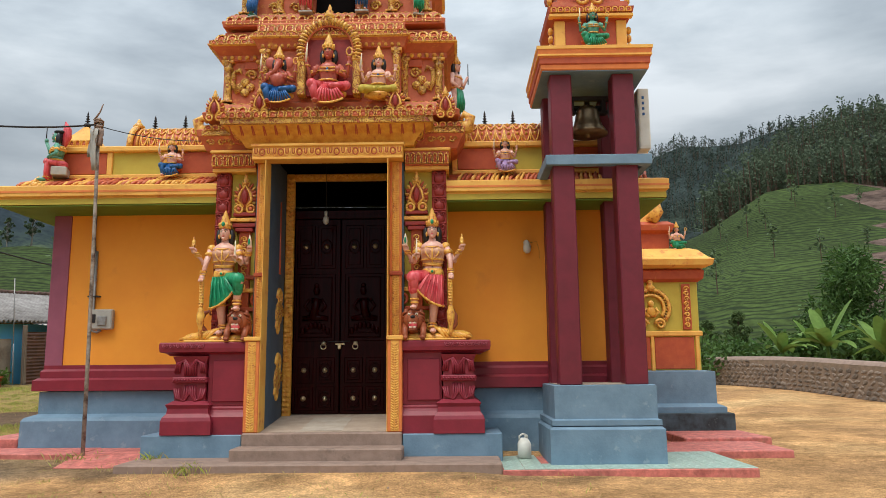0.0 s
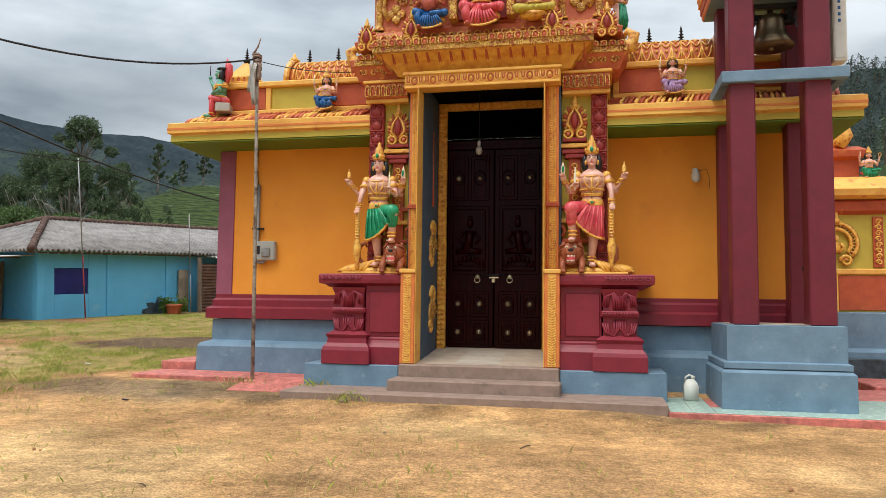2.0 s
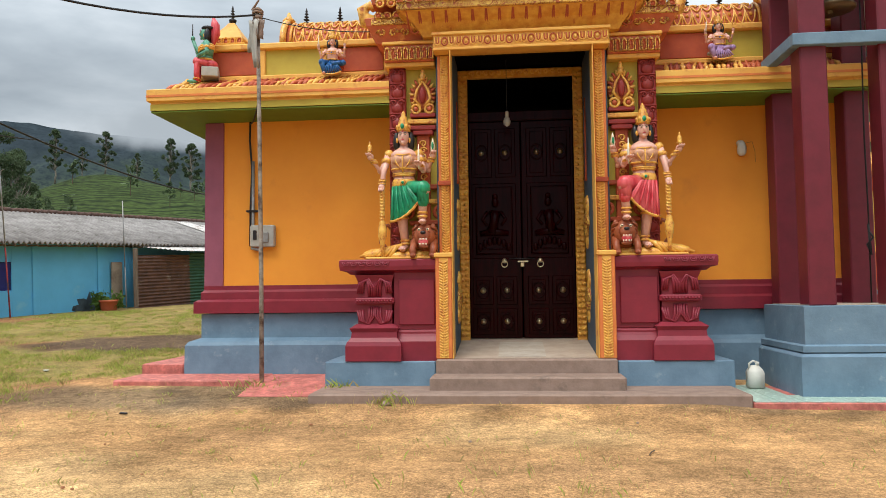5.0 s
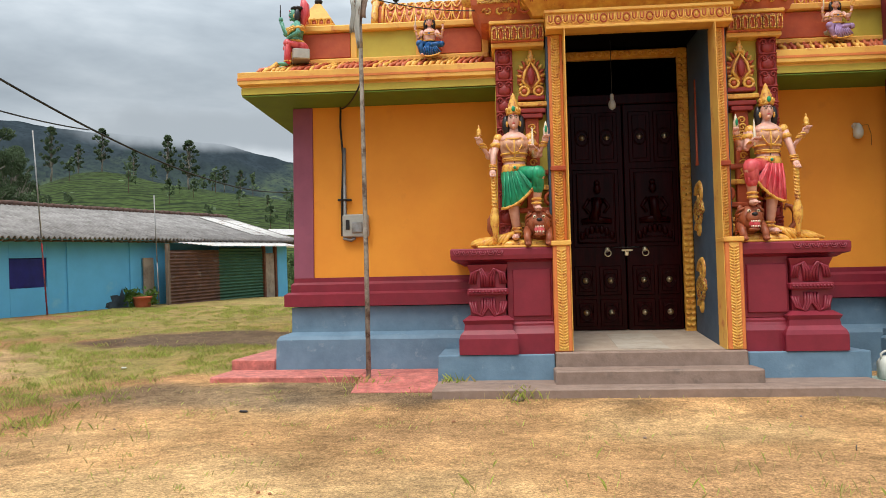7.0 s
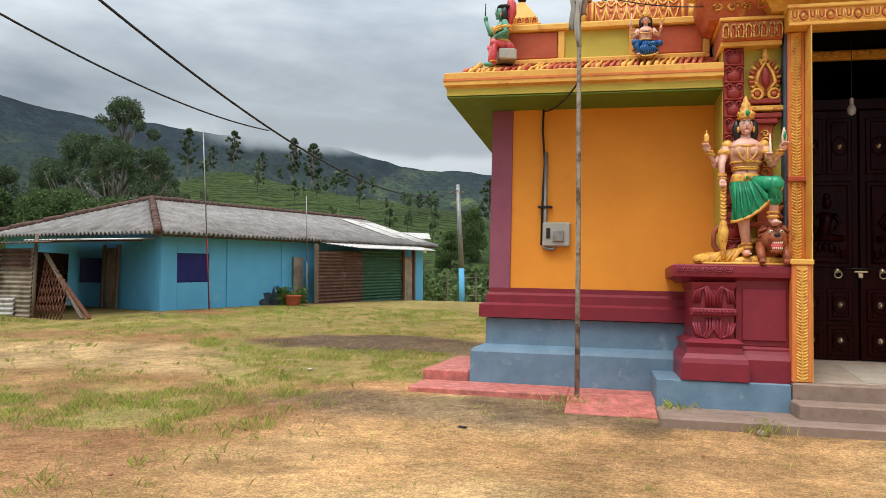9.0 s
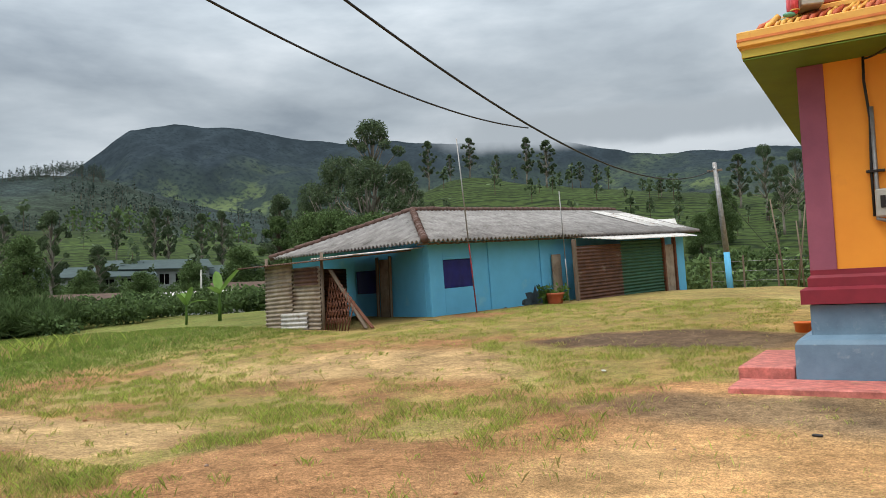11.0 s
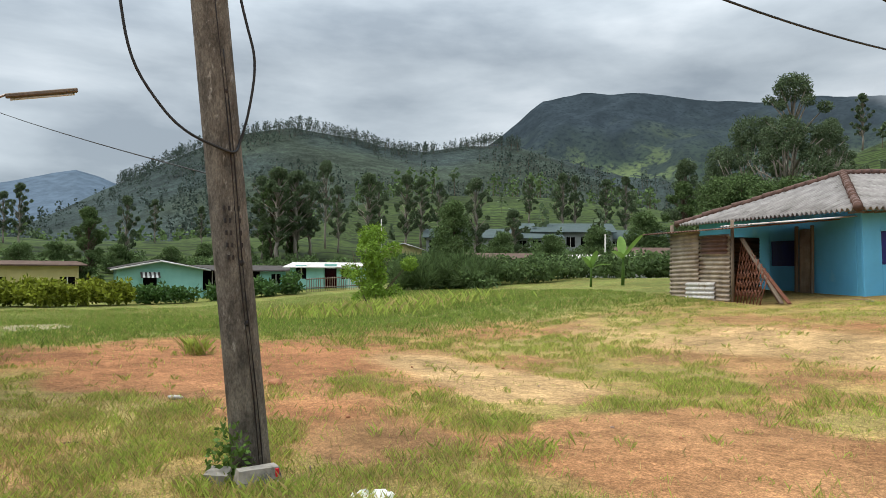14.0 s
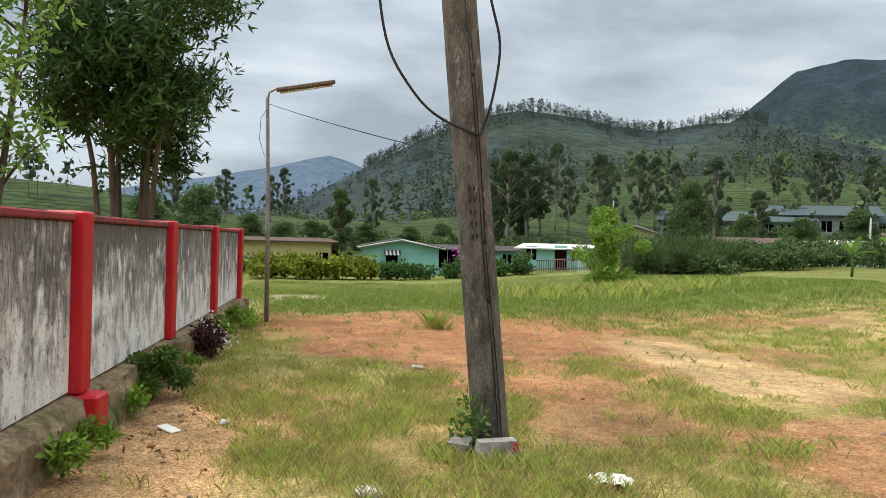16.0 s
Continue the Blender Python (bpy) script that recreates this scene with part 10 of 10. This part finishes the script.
# ---- grass ----
def build_grass():
    rng = np.random.RandomState(77)
    n = 1700000
    # more blades where the camera comes near
    x, y = rng.uniform(-30, 4.0, n), rng.uniform(-13, 15, n)
    r = np.hypot(x + 5, y + 10)
    g, _ = soil(x, y)
    tuft = vnoise(x + 11, y + 7, 0.35, 2)
    keep = (rng.rand(n) < np.clip(g - 0.24, 0.015, 0.7) * 1.8 * (0.27 + 1.1 * sstep((tuft - 0.44) * 4))) & (rng.rand(n) < np.clip(9.0 / np.maximum(r, 4), 0.35, 1.0))
    keep &= ~((x > -6.45) & (y > 0.15) & (x < 12)) & ~((x > -3) & (y > -1.0)) & ~((y < -11.1 - 0.066 * (x + 11)) & (x < -7.5))
    hu, hv = (x + 17.0) * 0.28 + (y - 10.3) * 0.96, (x + 17.0) * -0.96 + (y - 10.3) * 0.28
    keep &= ~((hu > -3.6) & (hu < 16) & (hv > -0.8))
    x, y, g, tuft = x[keep], y[keep], g[keep], tuft[keep]
    k = len(x)
    z = height(x, y)[0] - 0.01
    tall = 0.9 + 0.5 * sstep((vnoise(x + 40, y, 2.2, 3) - 0.52) * 7) + 0.5 * sstep((-x - 20) / 6)
    h = rng.uniform(0.022, 0.066, k) * tall * (0.6 + 0.8 * sstep((tuft - 0.4) * 4))
    v, f = blades(np.stack([x, y, z], 1), h, rng.uniform(0.0011, 0.0022, k) * (1 + 1.6 * sstep((-x - 12) / 10)), rng, 0.6)
    dry = rng.rand(k) < np.clip(0.62 - 0.45 * g, 0.2, 0.6) * (1 - 0.7 * sstep((-x - 16) / 5))
    lush = (rng.rand(k) < 0.85 * sstep((-x - 16) / 5)) & ~dry
    mi = np.where(dry, 1, np.where(lush, 2, 0))
    from_arrays("grass", v, f, [GRASS, DRYGRASS, MEADOW], np.r_[mi, mi], None, "patchy yard grass with dry blades", "grass", "stuff")
    # dense fine grass where the walk ends
    n = 420000
    x, y = rng.uniform(-14.5, -6.0, n), rng.uniform(-11.3, -5.5, n)
    g, _ = soil(x, y)
    tuft = vnoise(x + 3, y + 9, 0.5, 3)
    keep = (rng.rand(n) < np.clip(g - 0.25, 0.02, 0.5) * 0.75 * (0.10 + 1.3 * sstep((tuft - 0.42) * 4) * (0.3 + 0.9 * sstep((vnoise(x + 8, y + 2, 1.6, 3) - 0.38) * 4)))) & ~(y < -11.1 - 0.066 * (x + 11)) & (np.hypot(x + 4.7, y + 10) > 2.0)
    x, y = x[keep], y[keep]
    k = len(x)
    v, f = blades(np.stack([x, y, height(x, y)[0] - 0.01], 1), rng.uniform(0.025, 0.10, k) * (0.6 + 0.8 * vnoise(x, y, 0.9, 2)), rng.uniform(0.0011, 0.0022, k), rng, 0.6)
    dry = rng.rand(k) < 0.58
    from_arrays("grass", v, f, [GRASS, DRYGRASS], np.r_[dry, dry], None, "fine yard grass mixed with dry stems", "grass", "stuff")
    # far meadow
    n = 250000
    x, y = rng.uniform(-50, -19, n), rng.uniform(-12, 22, n)
    g, _ = soil(x, y)
    hu, hv = (x + 17.0) * 0.28 + (y - 10.3) * 0.96, (x + 17.0) * -0.96 + (y - 10.3) * 0.28
    keep = (rng.rand(n) < g * sstep((-x - 18) / 4)) & ~((hu > -3.6) & (hu < 16) & (hv > -0.8))
    x, y = x[keep], y[keep]
    k = len(x)
    lush = sstep((vnoise(x, y + 20, 3.5, 3) - 0.5) * 6)
    v, f = blades(np.stack([x, y, height(x, y)[0] - 0.01], 1), rng.uniform(0.04, 0.10, k) * (1 + 0.8 * lush), rng.uniform(0.003, 0.006, k), rng, 0.6)
    dry = rng.rand(k) < 0.18
    from_arrays("meadow_grass", v, f, [MEADOW, DRYGRASS], np.r_[dry, dry], None, "lush meadow grass on the far side of the field", "grass", "stuff")
    # sparse tufts on the bare earth
    tx, ty, th = [], [], []
    for i in range(900):
        cx, cy = rng.uniform(-21, 3.0), rng.uniform(-11, 3.5)
        if (cx > -6.5 and cy > -0.05) or (cx > -2.8 and cy > -1.3) or (cx > -3 and rng.rand() < 0.75):
            continue
        q, hh = rng.randint(8, 30), rng.uniform(0.025, 0.12 if cx < -7 else 0.06)
        tx += list(cx + rng.normal(size=q) * 0.06)
        ty += list(cy + rng.normal(size=q) * 0.045)
        th += list(hh * rng.uniform(0.5, 1.1, q))
    for cx, cy, q, hh, sp in ((-18.5, -7.17, 160, 0.36, 0.10), (-9.95, -6.0, 160, 0.15, 0.16), (-2.7, -0.15, 60, 0.2, 0.12), (-4.0, 0.05, 90, 0.16, 0.18), (-1.85, -1.0, 120, 0.16, 0.14), (-9.85, -8.4, 260, 0.15, 0.14), (-10.15, -8.75, 200, 0.15, 0.12), (-9.0, -8.9, 400, 0.13, 0.35), (-9.4, -7.9, 400, 0.12, 0.35), (-28.9, -0.2, 900, 0.55, 1.6), (-29.5, 3.0, 900, 0.5, 1.4)):
        tx += list(cx + rng.normal(size=q) * sp)
        ty += list(cy + rng.normal(size=q) * sp)
        th += list(hh * rng.uniform(0.4, 1.1, q))
    tx, ty, th = np.array(tx), np.array(ty), np.array(th)
    v, f = blades(np.stack([tx, ty, height(tx, ty)[0] - 0.01], 1), th, 0.0010 + th * 0.005, rng, 0.7)
    td = rng.rand(len(tx)) < np.where(tx > -7, 0.55, 0.25)
    from_arrays("grass_tufts", v, f, [GRASS, DRYGRASS], np.r_[td, td], None, "scattered grass tufts on bare earth", "grass", "stuff")


build_grass()

# ---- village beyond the field ----
TEALW = surface("pale_teal_limewash", (0.26, 0.52, 0.46), (0.22, 0.45, 0.40), 1.5, 0.8, 0.1, 20)
CREAMW = surface("cream_limewash", (0.52, 0.44, 0.20), (0.45, 0.38, 0.17), 1.5, 0.8, 0.1, 20)
WHITEW = surface("white_limewash", (0.62, 0.62, 0.58), (0.52, 0.52, 0.48), 1.5, 0.8, 0.1, 20)
FACTORYW = surface("grey_white_limewash", (0.30, 0.31, 0.30), (0.22, 0.23, 0.22), 1.5, 0.8, 0.1, 20)
DARKROOF = surface("dark_grey_roofing", (0.085, 0.075, 0.07), (0.055, 0.05, 0.047), 2, 0.85, 0.2, 12, spec=0.05)
TEALROOF = surface("grey_teal_roofing", (0.075, 0.10, 0.098), (0.055, 0.075, 0.075), 1, 0.7, 0.2, 12, spec=0.05)
BROWNROOF = surface("brown_roofing", (0.13, 0.09, 0.07), (0.09, 0.06, 0.05), 2, 0.85, 0.2, 12, spec=0.05)


def cottage(label, az, r, w, d, h, rise, wall, roof, gable_front, holes, turn=0.0, over=0.45, lift=0.0):
    """Small house: local -y faces the yard. holes: (x, width, sill, top, kind)."""
    x, y = polar(az, r)
    e = thing("cottage", label, "house", "village houses", m=pose(x, y, gz(x, y) - 0.1 + lift, 0, 0, -az + turn))
    t = 0.2
    m = Mesh()
    xs = sorted([(q[0] - q[1] / 2, q[0] + q[1] / 2, q[2], q[3]) for q in holes])
    c = -w / 2
    for a, b, s0, s1 in xs:
        m.box(c, a, 0, t, -0.5, h, wall, 0.01)
        if s0 > 0.05:
            m.box(a, b, 0, t, -0.5, s0, wall, 0.01)
        m.box(a, b, 0, t, s1, h, wall, 0.01)
        c = b
    m.box(c, w / 2, 0, t, -0.5, h, wall, 0.01)
    m.box(-w / 2, -w / 2 + t, t + 0.002, d, -0.5, h, wall, 0.01)
    m.box(w / 2 - t, w / 2, t + 0.002, d, -0.5, h, wall, 0.01)
    m.box(-w / 2 + t + 0.002, w / 2 - t - 0.002, d - t, d, -0.5, h, wall, 0.01)
    if gable_front:
        m.add([(-w / 2, 0, h), (w / 2, 0, h), (0, 0, h + rise), (-w / 2, t, h), (w / 2, t, h), (0, t, h + rise)], [(0, 1, 2), (5, 4, 3), (0, 3, 4, 1), (1, 4, 5, 2), (2, 5, 3, 0)], wall)
    m.to("wall", e)
    if gable_front:
        for s in (-1, 1):
            k = rise / (w / 2)
            a, b = (0, h + rise + 0.05), (s * (w / 2 + over), h - over * k + 0.05)
            v = [(p[0], q, p[1] + dz) for dz in (0, 0.08) for q in (-over, d + over) for p in (a, b)]
            Mesh().add(v, [(0, 1, 3, 2), (4, 6, 7, 5), (0, 4, 5, 1), (2, 3, 7, 6), (0, 2, 6, 4), (1, 5, 7, 3)], roof).to("roof", e)
            Mesh().tube([(0, -over - 0.03, h + rise + 0.02), (b[0], -over - 0.03, b[1] - 0.02)], 0.075, WHITEW, 4).to("bargeboard", e, "white bargeboard")
    else:
        for s in (-1, 1):
            k = rise / (d / 2)
            a, b = (d / 2, h + rise + 0.05), (d / 2 + s * (d / 2 + over), h - over * k + 0.05)
            v = [(q, p[0], p[1] + dz) for dz in (0, 0.08) for q in (-w / 2 - over, w / 2 + over) for p in (a, b)]
            Mesh().add(v, [(0, 1, 3, 2), (4, 6, 7, 5), (0, 4, 5, 1), (2, 3, 7, 6), (0, 2, 6, 4), (1, 5, 7, 3)], roof).to("roof", e)
    for q in holes:
        if q[4] == "door":
            Mesh().box(q[0] - q[1] / 2, q[0] + q[1] / 2, 0.12, 0.17, 0, q[3], DOORWOOD, 0.01).to("door", e, "dark door")
        elif q[4] == "window":
            wnd = Mesh().box(q[0] - q[1] / 2, q[0] + q[1] / 2, 0.12, 0.15, q[2], q[3], DARK, 0).to("window", e, "dark window")
            Mesh().box(q[0] - 0.03, q[0] + 0.03, 0.07, 0.12, q[2], q[3], WHITEW, 0).to("window_bar", wnd)
        if q[4] == "awning":
            Mesh().box(q[0] - q[1] / 2, q[0] + q[1] / 2, 0.12, 0.17, q[2], q[3], DARK, 0.01).to("opening", e, "dark shop opening")
            aw = Mesh()
            for i in range(9):
                u = q[0] - q[1] * 0.7 + i * q[1] * 1.4 / 9
                aw.add([(u, 0, q[3] + 0.35), (u + q[1] * 0.155, 0, q[3] + 0.35), (u + q[1] * 0.155, -0.7, q[3]), (u, -0.7, q[3]), (u, 0, q[3] + 0.32), (u + q[1] * 0.155, 0, q[3] + 0.32), (u + q[1] * 0.155, -0.7, q[3] - 0.03), (u, -0.7, q[3] - 0.03)],
                       [(0, 1, 2, 3), (7, 6, 5, 4), (3, 2, 6, 7), (0, 3, 7, 4), (1, 5, 6, 2)], WHITEW if i % 2 else DARKROOF)
            aw.to("awning", e, "striped awning")
    return e


cottage("pale teal gabled house with a striped awning", -82.4, 56, 5.6, 6, 2.25, 0.55, TEALW, DARKROOF, True, ((-0.7, 0.9, 0.0, 1.7, "awning"),), 4)
cottage("low teal verandah house with dark roof", -76.7, 58, 6.2, 5, 1.7, 0.3, TEALW, DARKROOF, False, ((-2.2, 1.6, 0.3, 1.7, "window"), (0.4, 1.6, 0.3, 1.7, "window"), (2.4, 0.7, 0.8, 1.5, "window")), 4)
cottage("teal house with a pale sheet roof", -71.0, 56, 4.8, 5, 1.6, 0.3, TEALW, WHITESHEET, False, ((-1.6, 0.8, 0.8, 1.8, "window"), (0.6, 0.9, 0.0, 1.9, "door"), (1.7, 0.6, 0.8, 1.8, "window")), -14)
cottage("cream house with a brown roof", -90.8, 58, 6.6, 5, 2.45, 0.22, CREAMW, BROWNROOF, False, ((2.6, 1.0, 0.3, 1.7, "window"), (-1.5, 0.8, 0.8, 1.7, "window")), 8)
cottage("small white hut on the slope", -64.5, 92, 4.5, 4, 2.0, 0.7, CREAMW, BROWNROOF, True, ((0, 0.8, 0.7, 1.5, "window"),), 0)
cottage("low shed with a brown roof by the field", -45.5, 62, 6.0, 5, 1.7, 0.9, WHITEW, BROWNROOF, False, ((0, 1.0, 0.3, 1.4, "window"),), 10)
cottage("low hut with pale sheet roof", -50.0, 58, 5.0, 4, 1.4, 0.35, WHITEW, WHITESHEET, False, ((0, 0.8, 0.3, 1.1, "window"),), -6)
cottage("low hut with pale sheet roof", -57.5, 60, 5.0, 4, 1.4, 0.4, WHITEW, BROWNROOF, False, ((0, 0.8, 0.3, 1.1, "window"),), 5)
cottage("small cream house on the tea hill", -15.2, 105, 5.0, 4, 2.0, 0.8, CREAMW, WHITESHEET, False, ((0, 1.0, 0.6, 1.4, "window"),), 5)
for i, (az, r, w, h, lift) in enumerate(((-57.5, 112, 20, 2.9, -0.8), (-52.0, 116, 14, 3.3, -0.3), (-46.8, 118, 13, 2.9, -0.4))):
    n = int(w / 2.2)
    cottage("long white tea factory with grey-green roof", az, r, w, 12, h, 1.5, FACTORYW, TEALROOF, False, tuple((-w / 2 + 1.1 + k * 2.2, 1.3, 1.0, 2.5, "window") for k in range(n)), 3, 0.6, lift)
for az, r, h in ((-49.7, 56, 3.2), (-53.2, 84, 5.0), (-66.4, 70, 5.2), (-40.0, 100, 5.5)):
    x, y = polar(az, r)
    p = thing("field_post", "pale concrete post at the field edge", "post", "field posts", m=pose(x, y, gz(x, y)))
    Mesh().tube([(0, 0, -0.2), (0.03, 0, h)], [0.075, 0.055], GREYCON, 8).to("shaft", p)
fence = thing("bamboo_fence", "pale split-bamboo fence before the teal house", "fence")
for i in range(26):
    x, y = polar(-72.2 + i * 0.17, 52.5)
    Mesh().box(-0.035, 0.035, -0.02, 0.02, 0, 0.95, WHITEW if i > 17 else OLDWOOD, 0.005).to("slat", fence, m=pose(x, y, gz(x, y)))
for k in (0.3, 0.9):
    (xa, ya), (xb, yb) = polar(-72.3, 52.45), polar(-67.8, 52.45)
    Mesh().tube([(xa, ya, gz(xa, ya) + k), (xb, yb, gz(xb, yb) + k)], 0.035, OLDWOOD, 6).to("rail", fence)
wire_fence = thing("wire_fence", "thin post-and-wire fence behind the blue house", "fence")
for i in range(14):
    x, y = -12.5 + i * 1.6, 31.0 + 0.1 * i
    Mesh().box(-0.04, 0.04, -0.04, 0.04, -0.1, 1.7, OLDWOOD, 0.005).to("fence_post", wire_fence, m=pose(x, y, gz(x, y)))
for k in (0.4, 0.9, 1.4):
    Mesh().tube([(-12.5 + i * 1.6, 31.0 + 0.1 * i, gz(-12.5 + i * 1.6, 31.0 + 0.1 * i) + k) for i in range(14)], 0.012, GALV, 4).to("strand", wire_fence)

for i, (x, y, h, lean) in enumerate(((-8.8, 29.5, 4.3, -6), (-8.3, 29.9, 4.0, 8), (-8.0, 29.6, 3.2, -3))):
    tagged(Mesh().tube([(0, 0, -0.1), (0.02, 0, h * 0.5), (0, 0, h)], [0.045, 0.04, 0.03], OLDWOOD, 7).to("bamboo_pole", m=pose(x, y, gz(x, y), 0, lean, 0)), "thin leaning grey pole by the wire fence", "pole", "leaning poles")

# ---- rubble wall on the far side ----
MORTAR = surface("earthy_mortar", (0.27, 0.20, 0.145), (0.18, 0.135, 0.10), 4, 0.95, 0.6, 14, stain=(0.10, 0.085, 0.07), stain_at=0.58)
RUBBLE = surface("grey_brown_field_stone", (0.24, 0.19, 0.15), (0.13, 0.105, 0.085), 5, 0.95, 0.5, 16, vary=0.35)
rub = tagged(new("wall_rubble"), "low grey rubble stone wall", "wall", kind="structure")
ra, rb = Vector((14.7, 27.0, 0)), Vector((17.8, 8.0, 0))
rd = (rb - ra).normalized()
rl = (rb - ra).length
core = Mesh()
zr = [gz(*(ra + rd * (rl * i / 10)).xy) for i in range(11)]
for i in range(10):
    p, q = ra + rd * (rl * i / 10), ra + rd * (rl * (i + 1) / 10)
    nrm = Vector((rd.y, -rd.x, 0)) * 0.16
    core.add([tuple(p - nrm + Vector((0, 0, zr[i] - 0.3))), tuple(q - nrm + Vector((0, 0, zr[i + 1] - 0.3))), tuple(q + nrm + Vector((0, 0, zr[i + 1] - 0.3))), tuple(p + nrm + Vector((0, 0, zr[i] - 0.3))),
              tuple(p - nrm + Vector((0, 0, zr[i] + 1.20))), tuple(q - nrm + Vector((0, 0, zr[i + 1] + 1.20))), tuple(q + nrm + Vector((0, 0, zr[i + 1] + 1.20))), tuple(p + nrm + Vector((0, 0, zr[i] + 1.20)))],
             [(3, 2, 1, 0), (4, 5, 6, 7), (0, 1, 5, 4), (2, 3, 7, 6), (1, 2, 6, 5), (0, 4, 7, 3)], MORTAR)
core.to("core", rub)
Mesh().tube([tuple(ra + rd * (rl * i / 10) + Vector((0, 0, zr[i] + 1.22))) for i in range(11)], 0.19, STEP, 6, None, 0.12).to("coping", rub, "thin pale cement coping")
stones = []
rng = np.random.RandomState(8)
for k in range(6):
    q = Mesh()
    q.ell((0, 0, 0), (0.16, 0.035, 0.085), RUBBLE, 7, 5)
    q.v = [tuple(np.array(p) * rng.uniform(0.8, 1.15)) for p in q.v]
    q.sm = [False] * len(q.f)
    o = q.to("stone", rub)
    stones.append(o)
n = 0
for j in range(7):
    s = 0.15 + 0.14 * (j % 2)
    while s < rl - 0.2:
        p = ra + rd * s
        z = gz(p.x, p.y) + 0.06 + j * 0.18
        side = Vector((-rd.y, rd.x, 0)) * -0.165
        side = side if side.x < 0 else -side
        M0 = Matrix.Translation((p.x + side.x, p.y + side.y, z)) @ pose(0, 0, 0, rng.uniform(-4, 4), rng.uniform(-25, 25), math.degrees(math.atan2(rd.y, rd.x)) + rng.uniform(-3, 3))
        if n < 6:
            ob = stones[n]
        elif n < 300:
            ob = new("stone", stones[rng.randint(6)].data)
            ob.parent = rub
        else:
            break
        ob.matrix_basis = M0 @ Matrix.Diagonal((rng.uniform(0.7, 1.35), 1, rng.uniform(0.6, 1.2), 1))
        n += 1
        s += rng.uniform(0.34, 0.46)

# ---- litter and stones on the yard ----
def pebble(name, label, cat, x, y, r, mat, seed, flat=0.45):
    rng = np.random.RandomState(seed)
    q = Mesh()
    q.ell((0, 0, 0), (r, r * 0.75, r * flat), mat, 8, 6)
    q.v = [tuple(np.array(p) * rng.uniform(0.78, 1.15)) for p in q.v]
    return tagged(q.to(name, m=pose(x, y, gz(x, y) + r * flat * 0.4, 0, 0, rng.uniform(0, 180))), label, cat, "loose stones")


pebble("stone_slab", "flat pale stone lying in the grass", "stone", -9.49, -9.41, 0.13, GREYCON, 1, 0.22)
pebble("stone_slab", "pale stone beside the cement apron", "stone", -1.85, -1.1, 0.09, STEP, 2, 0.5)
pebble("stone_slab", "small pale stone on red earth", "stone", -14.19, -8.26, 0.11, GREYCON, 3, 0.3)
pebble("stone_slab", "pale stone by the wall weeds", "stone", -11.49, -10.47, 0.07, GREYCON, 4)
EARTHLUMP = surface("red_earth", (0.36, 0.16, 0.08), (0.28, 0.12, 0.06), 9, 0.95)
pebble("earth_clod", "lump of red earth", "clod", -14.6, -6.9, 0.14, EARTHLUMP, 5)
rng = np.random.RandomState(12)
for i in range(60):
    x, y = (rng.uniform(-16, 4), rng.uniform(-10.5, -1.4)) if i < 44 else (rng.uniform(-13.5, -8.2), rng.uniform(-11.1, -10.2))
    pebble("clod", "small lump of brown earth", "clod", x, y, rng.uniform(0.012, 0.034), EARTHLUMP if i % 3 else STEP, 60 + i, 0.7)
rng = np.random.RandomState(23)
_n = 320
_x, _y = rng.uniform(-14.5, -8.0, _n), -11.15 + np.abs(rng.normal(size=_n)) * 0.45
_c = np.stack([_x, _y - 0.066 * (_x + 11), height(_x, _y)[0] + 0.012], 1)
_d = rng.normal(size=(_n, 3)) * np.array((1, 1, 0.15))
_lv, _lf = cards(_c, 0.055, 0.022, rng, 0.0, _d)
_lv[:, 2] = np.maximum(_lv[:, 2], np.repeat(_c[:, 2], 4) - 0.006)
from_arrays("leaf_litter", _lv, _lf, [leafmat("dry_brown_leaf", (0.30, 0.17, 0.085), 0.6, 0.85)], None, None, "dry brown leaves along the wall footing", "leaf litter", "stuff")
m = Mesh()
rng = np.random.RandomState(3)
v = [(0.28 * i / 6 - 0.14 + rng.uniform(-0.02, 0.02), 0.2 * j / 5 - 0.1 + rng.uniform(-0.02, 0.02), rng.uniform(0.0, 0.07)) for i in range(7) for j in range(6)]
m.add(v, [(i * 6 + j, i * 6 + j + 1, (i + 1) * 6 + j + 1, (i + 1) * 6 + j) for i in range(6) for j in range(5)], WHITEPL)
tagged(m.to("crumpled_bag", m=pose(-9.40, -7.77, gz(-9.4, -7.77) + 0.01, 0, 0, 40)), "crumpled white plastic bag in the grass", "litter")
for i, (x, y, s) in enumerate(((-5.2, -1.6, 0.05), (-11.3, -10.9, 0.12), (-10.4, -10.2, 0.08), (-8.6, 2.0, 0.09), (-16.0, 8.9, 0.14), (-16.4, 9.2, 0.2))):
    q = Mesh().box(-s, s, -s * 0.4, s * 0.4, 0, 0.02, (BLACKIRON, WHITEPL, GREYPL, WHITEPL, GREYPL, STEP)[i], 0.006)
    tagged(q.to("litter_scrap", m=pose(x, y, gz(x, y) + 0.005, 4, 3, 37 * i)), "scrap of litter on the ground", "litter", "litter")
for i in range(16):
    x, y = rng.uniform(-13, 3), rng.uniform(-10, -2)
    L = rng.uniform(0.08, 0.22)
    a = rng.uniform(0, 3.14)
    tagged(Mesh().tube([(0, 0, 0), (L * 0.5 * math.cos(a), L * 0.5 * math.sin(a), 0.012), (L * math.cos(a), L * math.sin(a), 0.002)], 0.006, BARK, 5).to("twig", m=pose(x, y, gz(x, y) + 0.012)), "dry brown twig on the earth", "twig", "twigs")
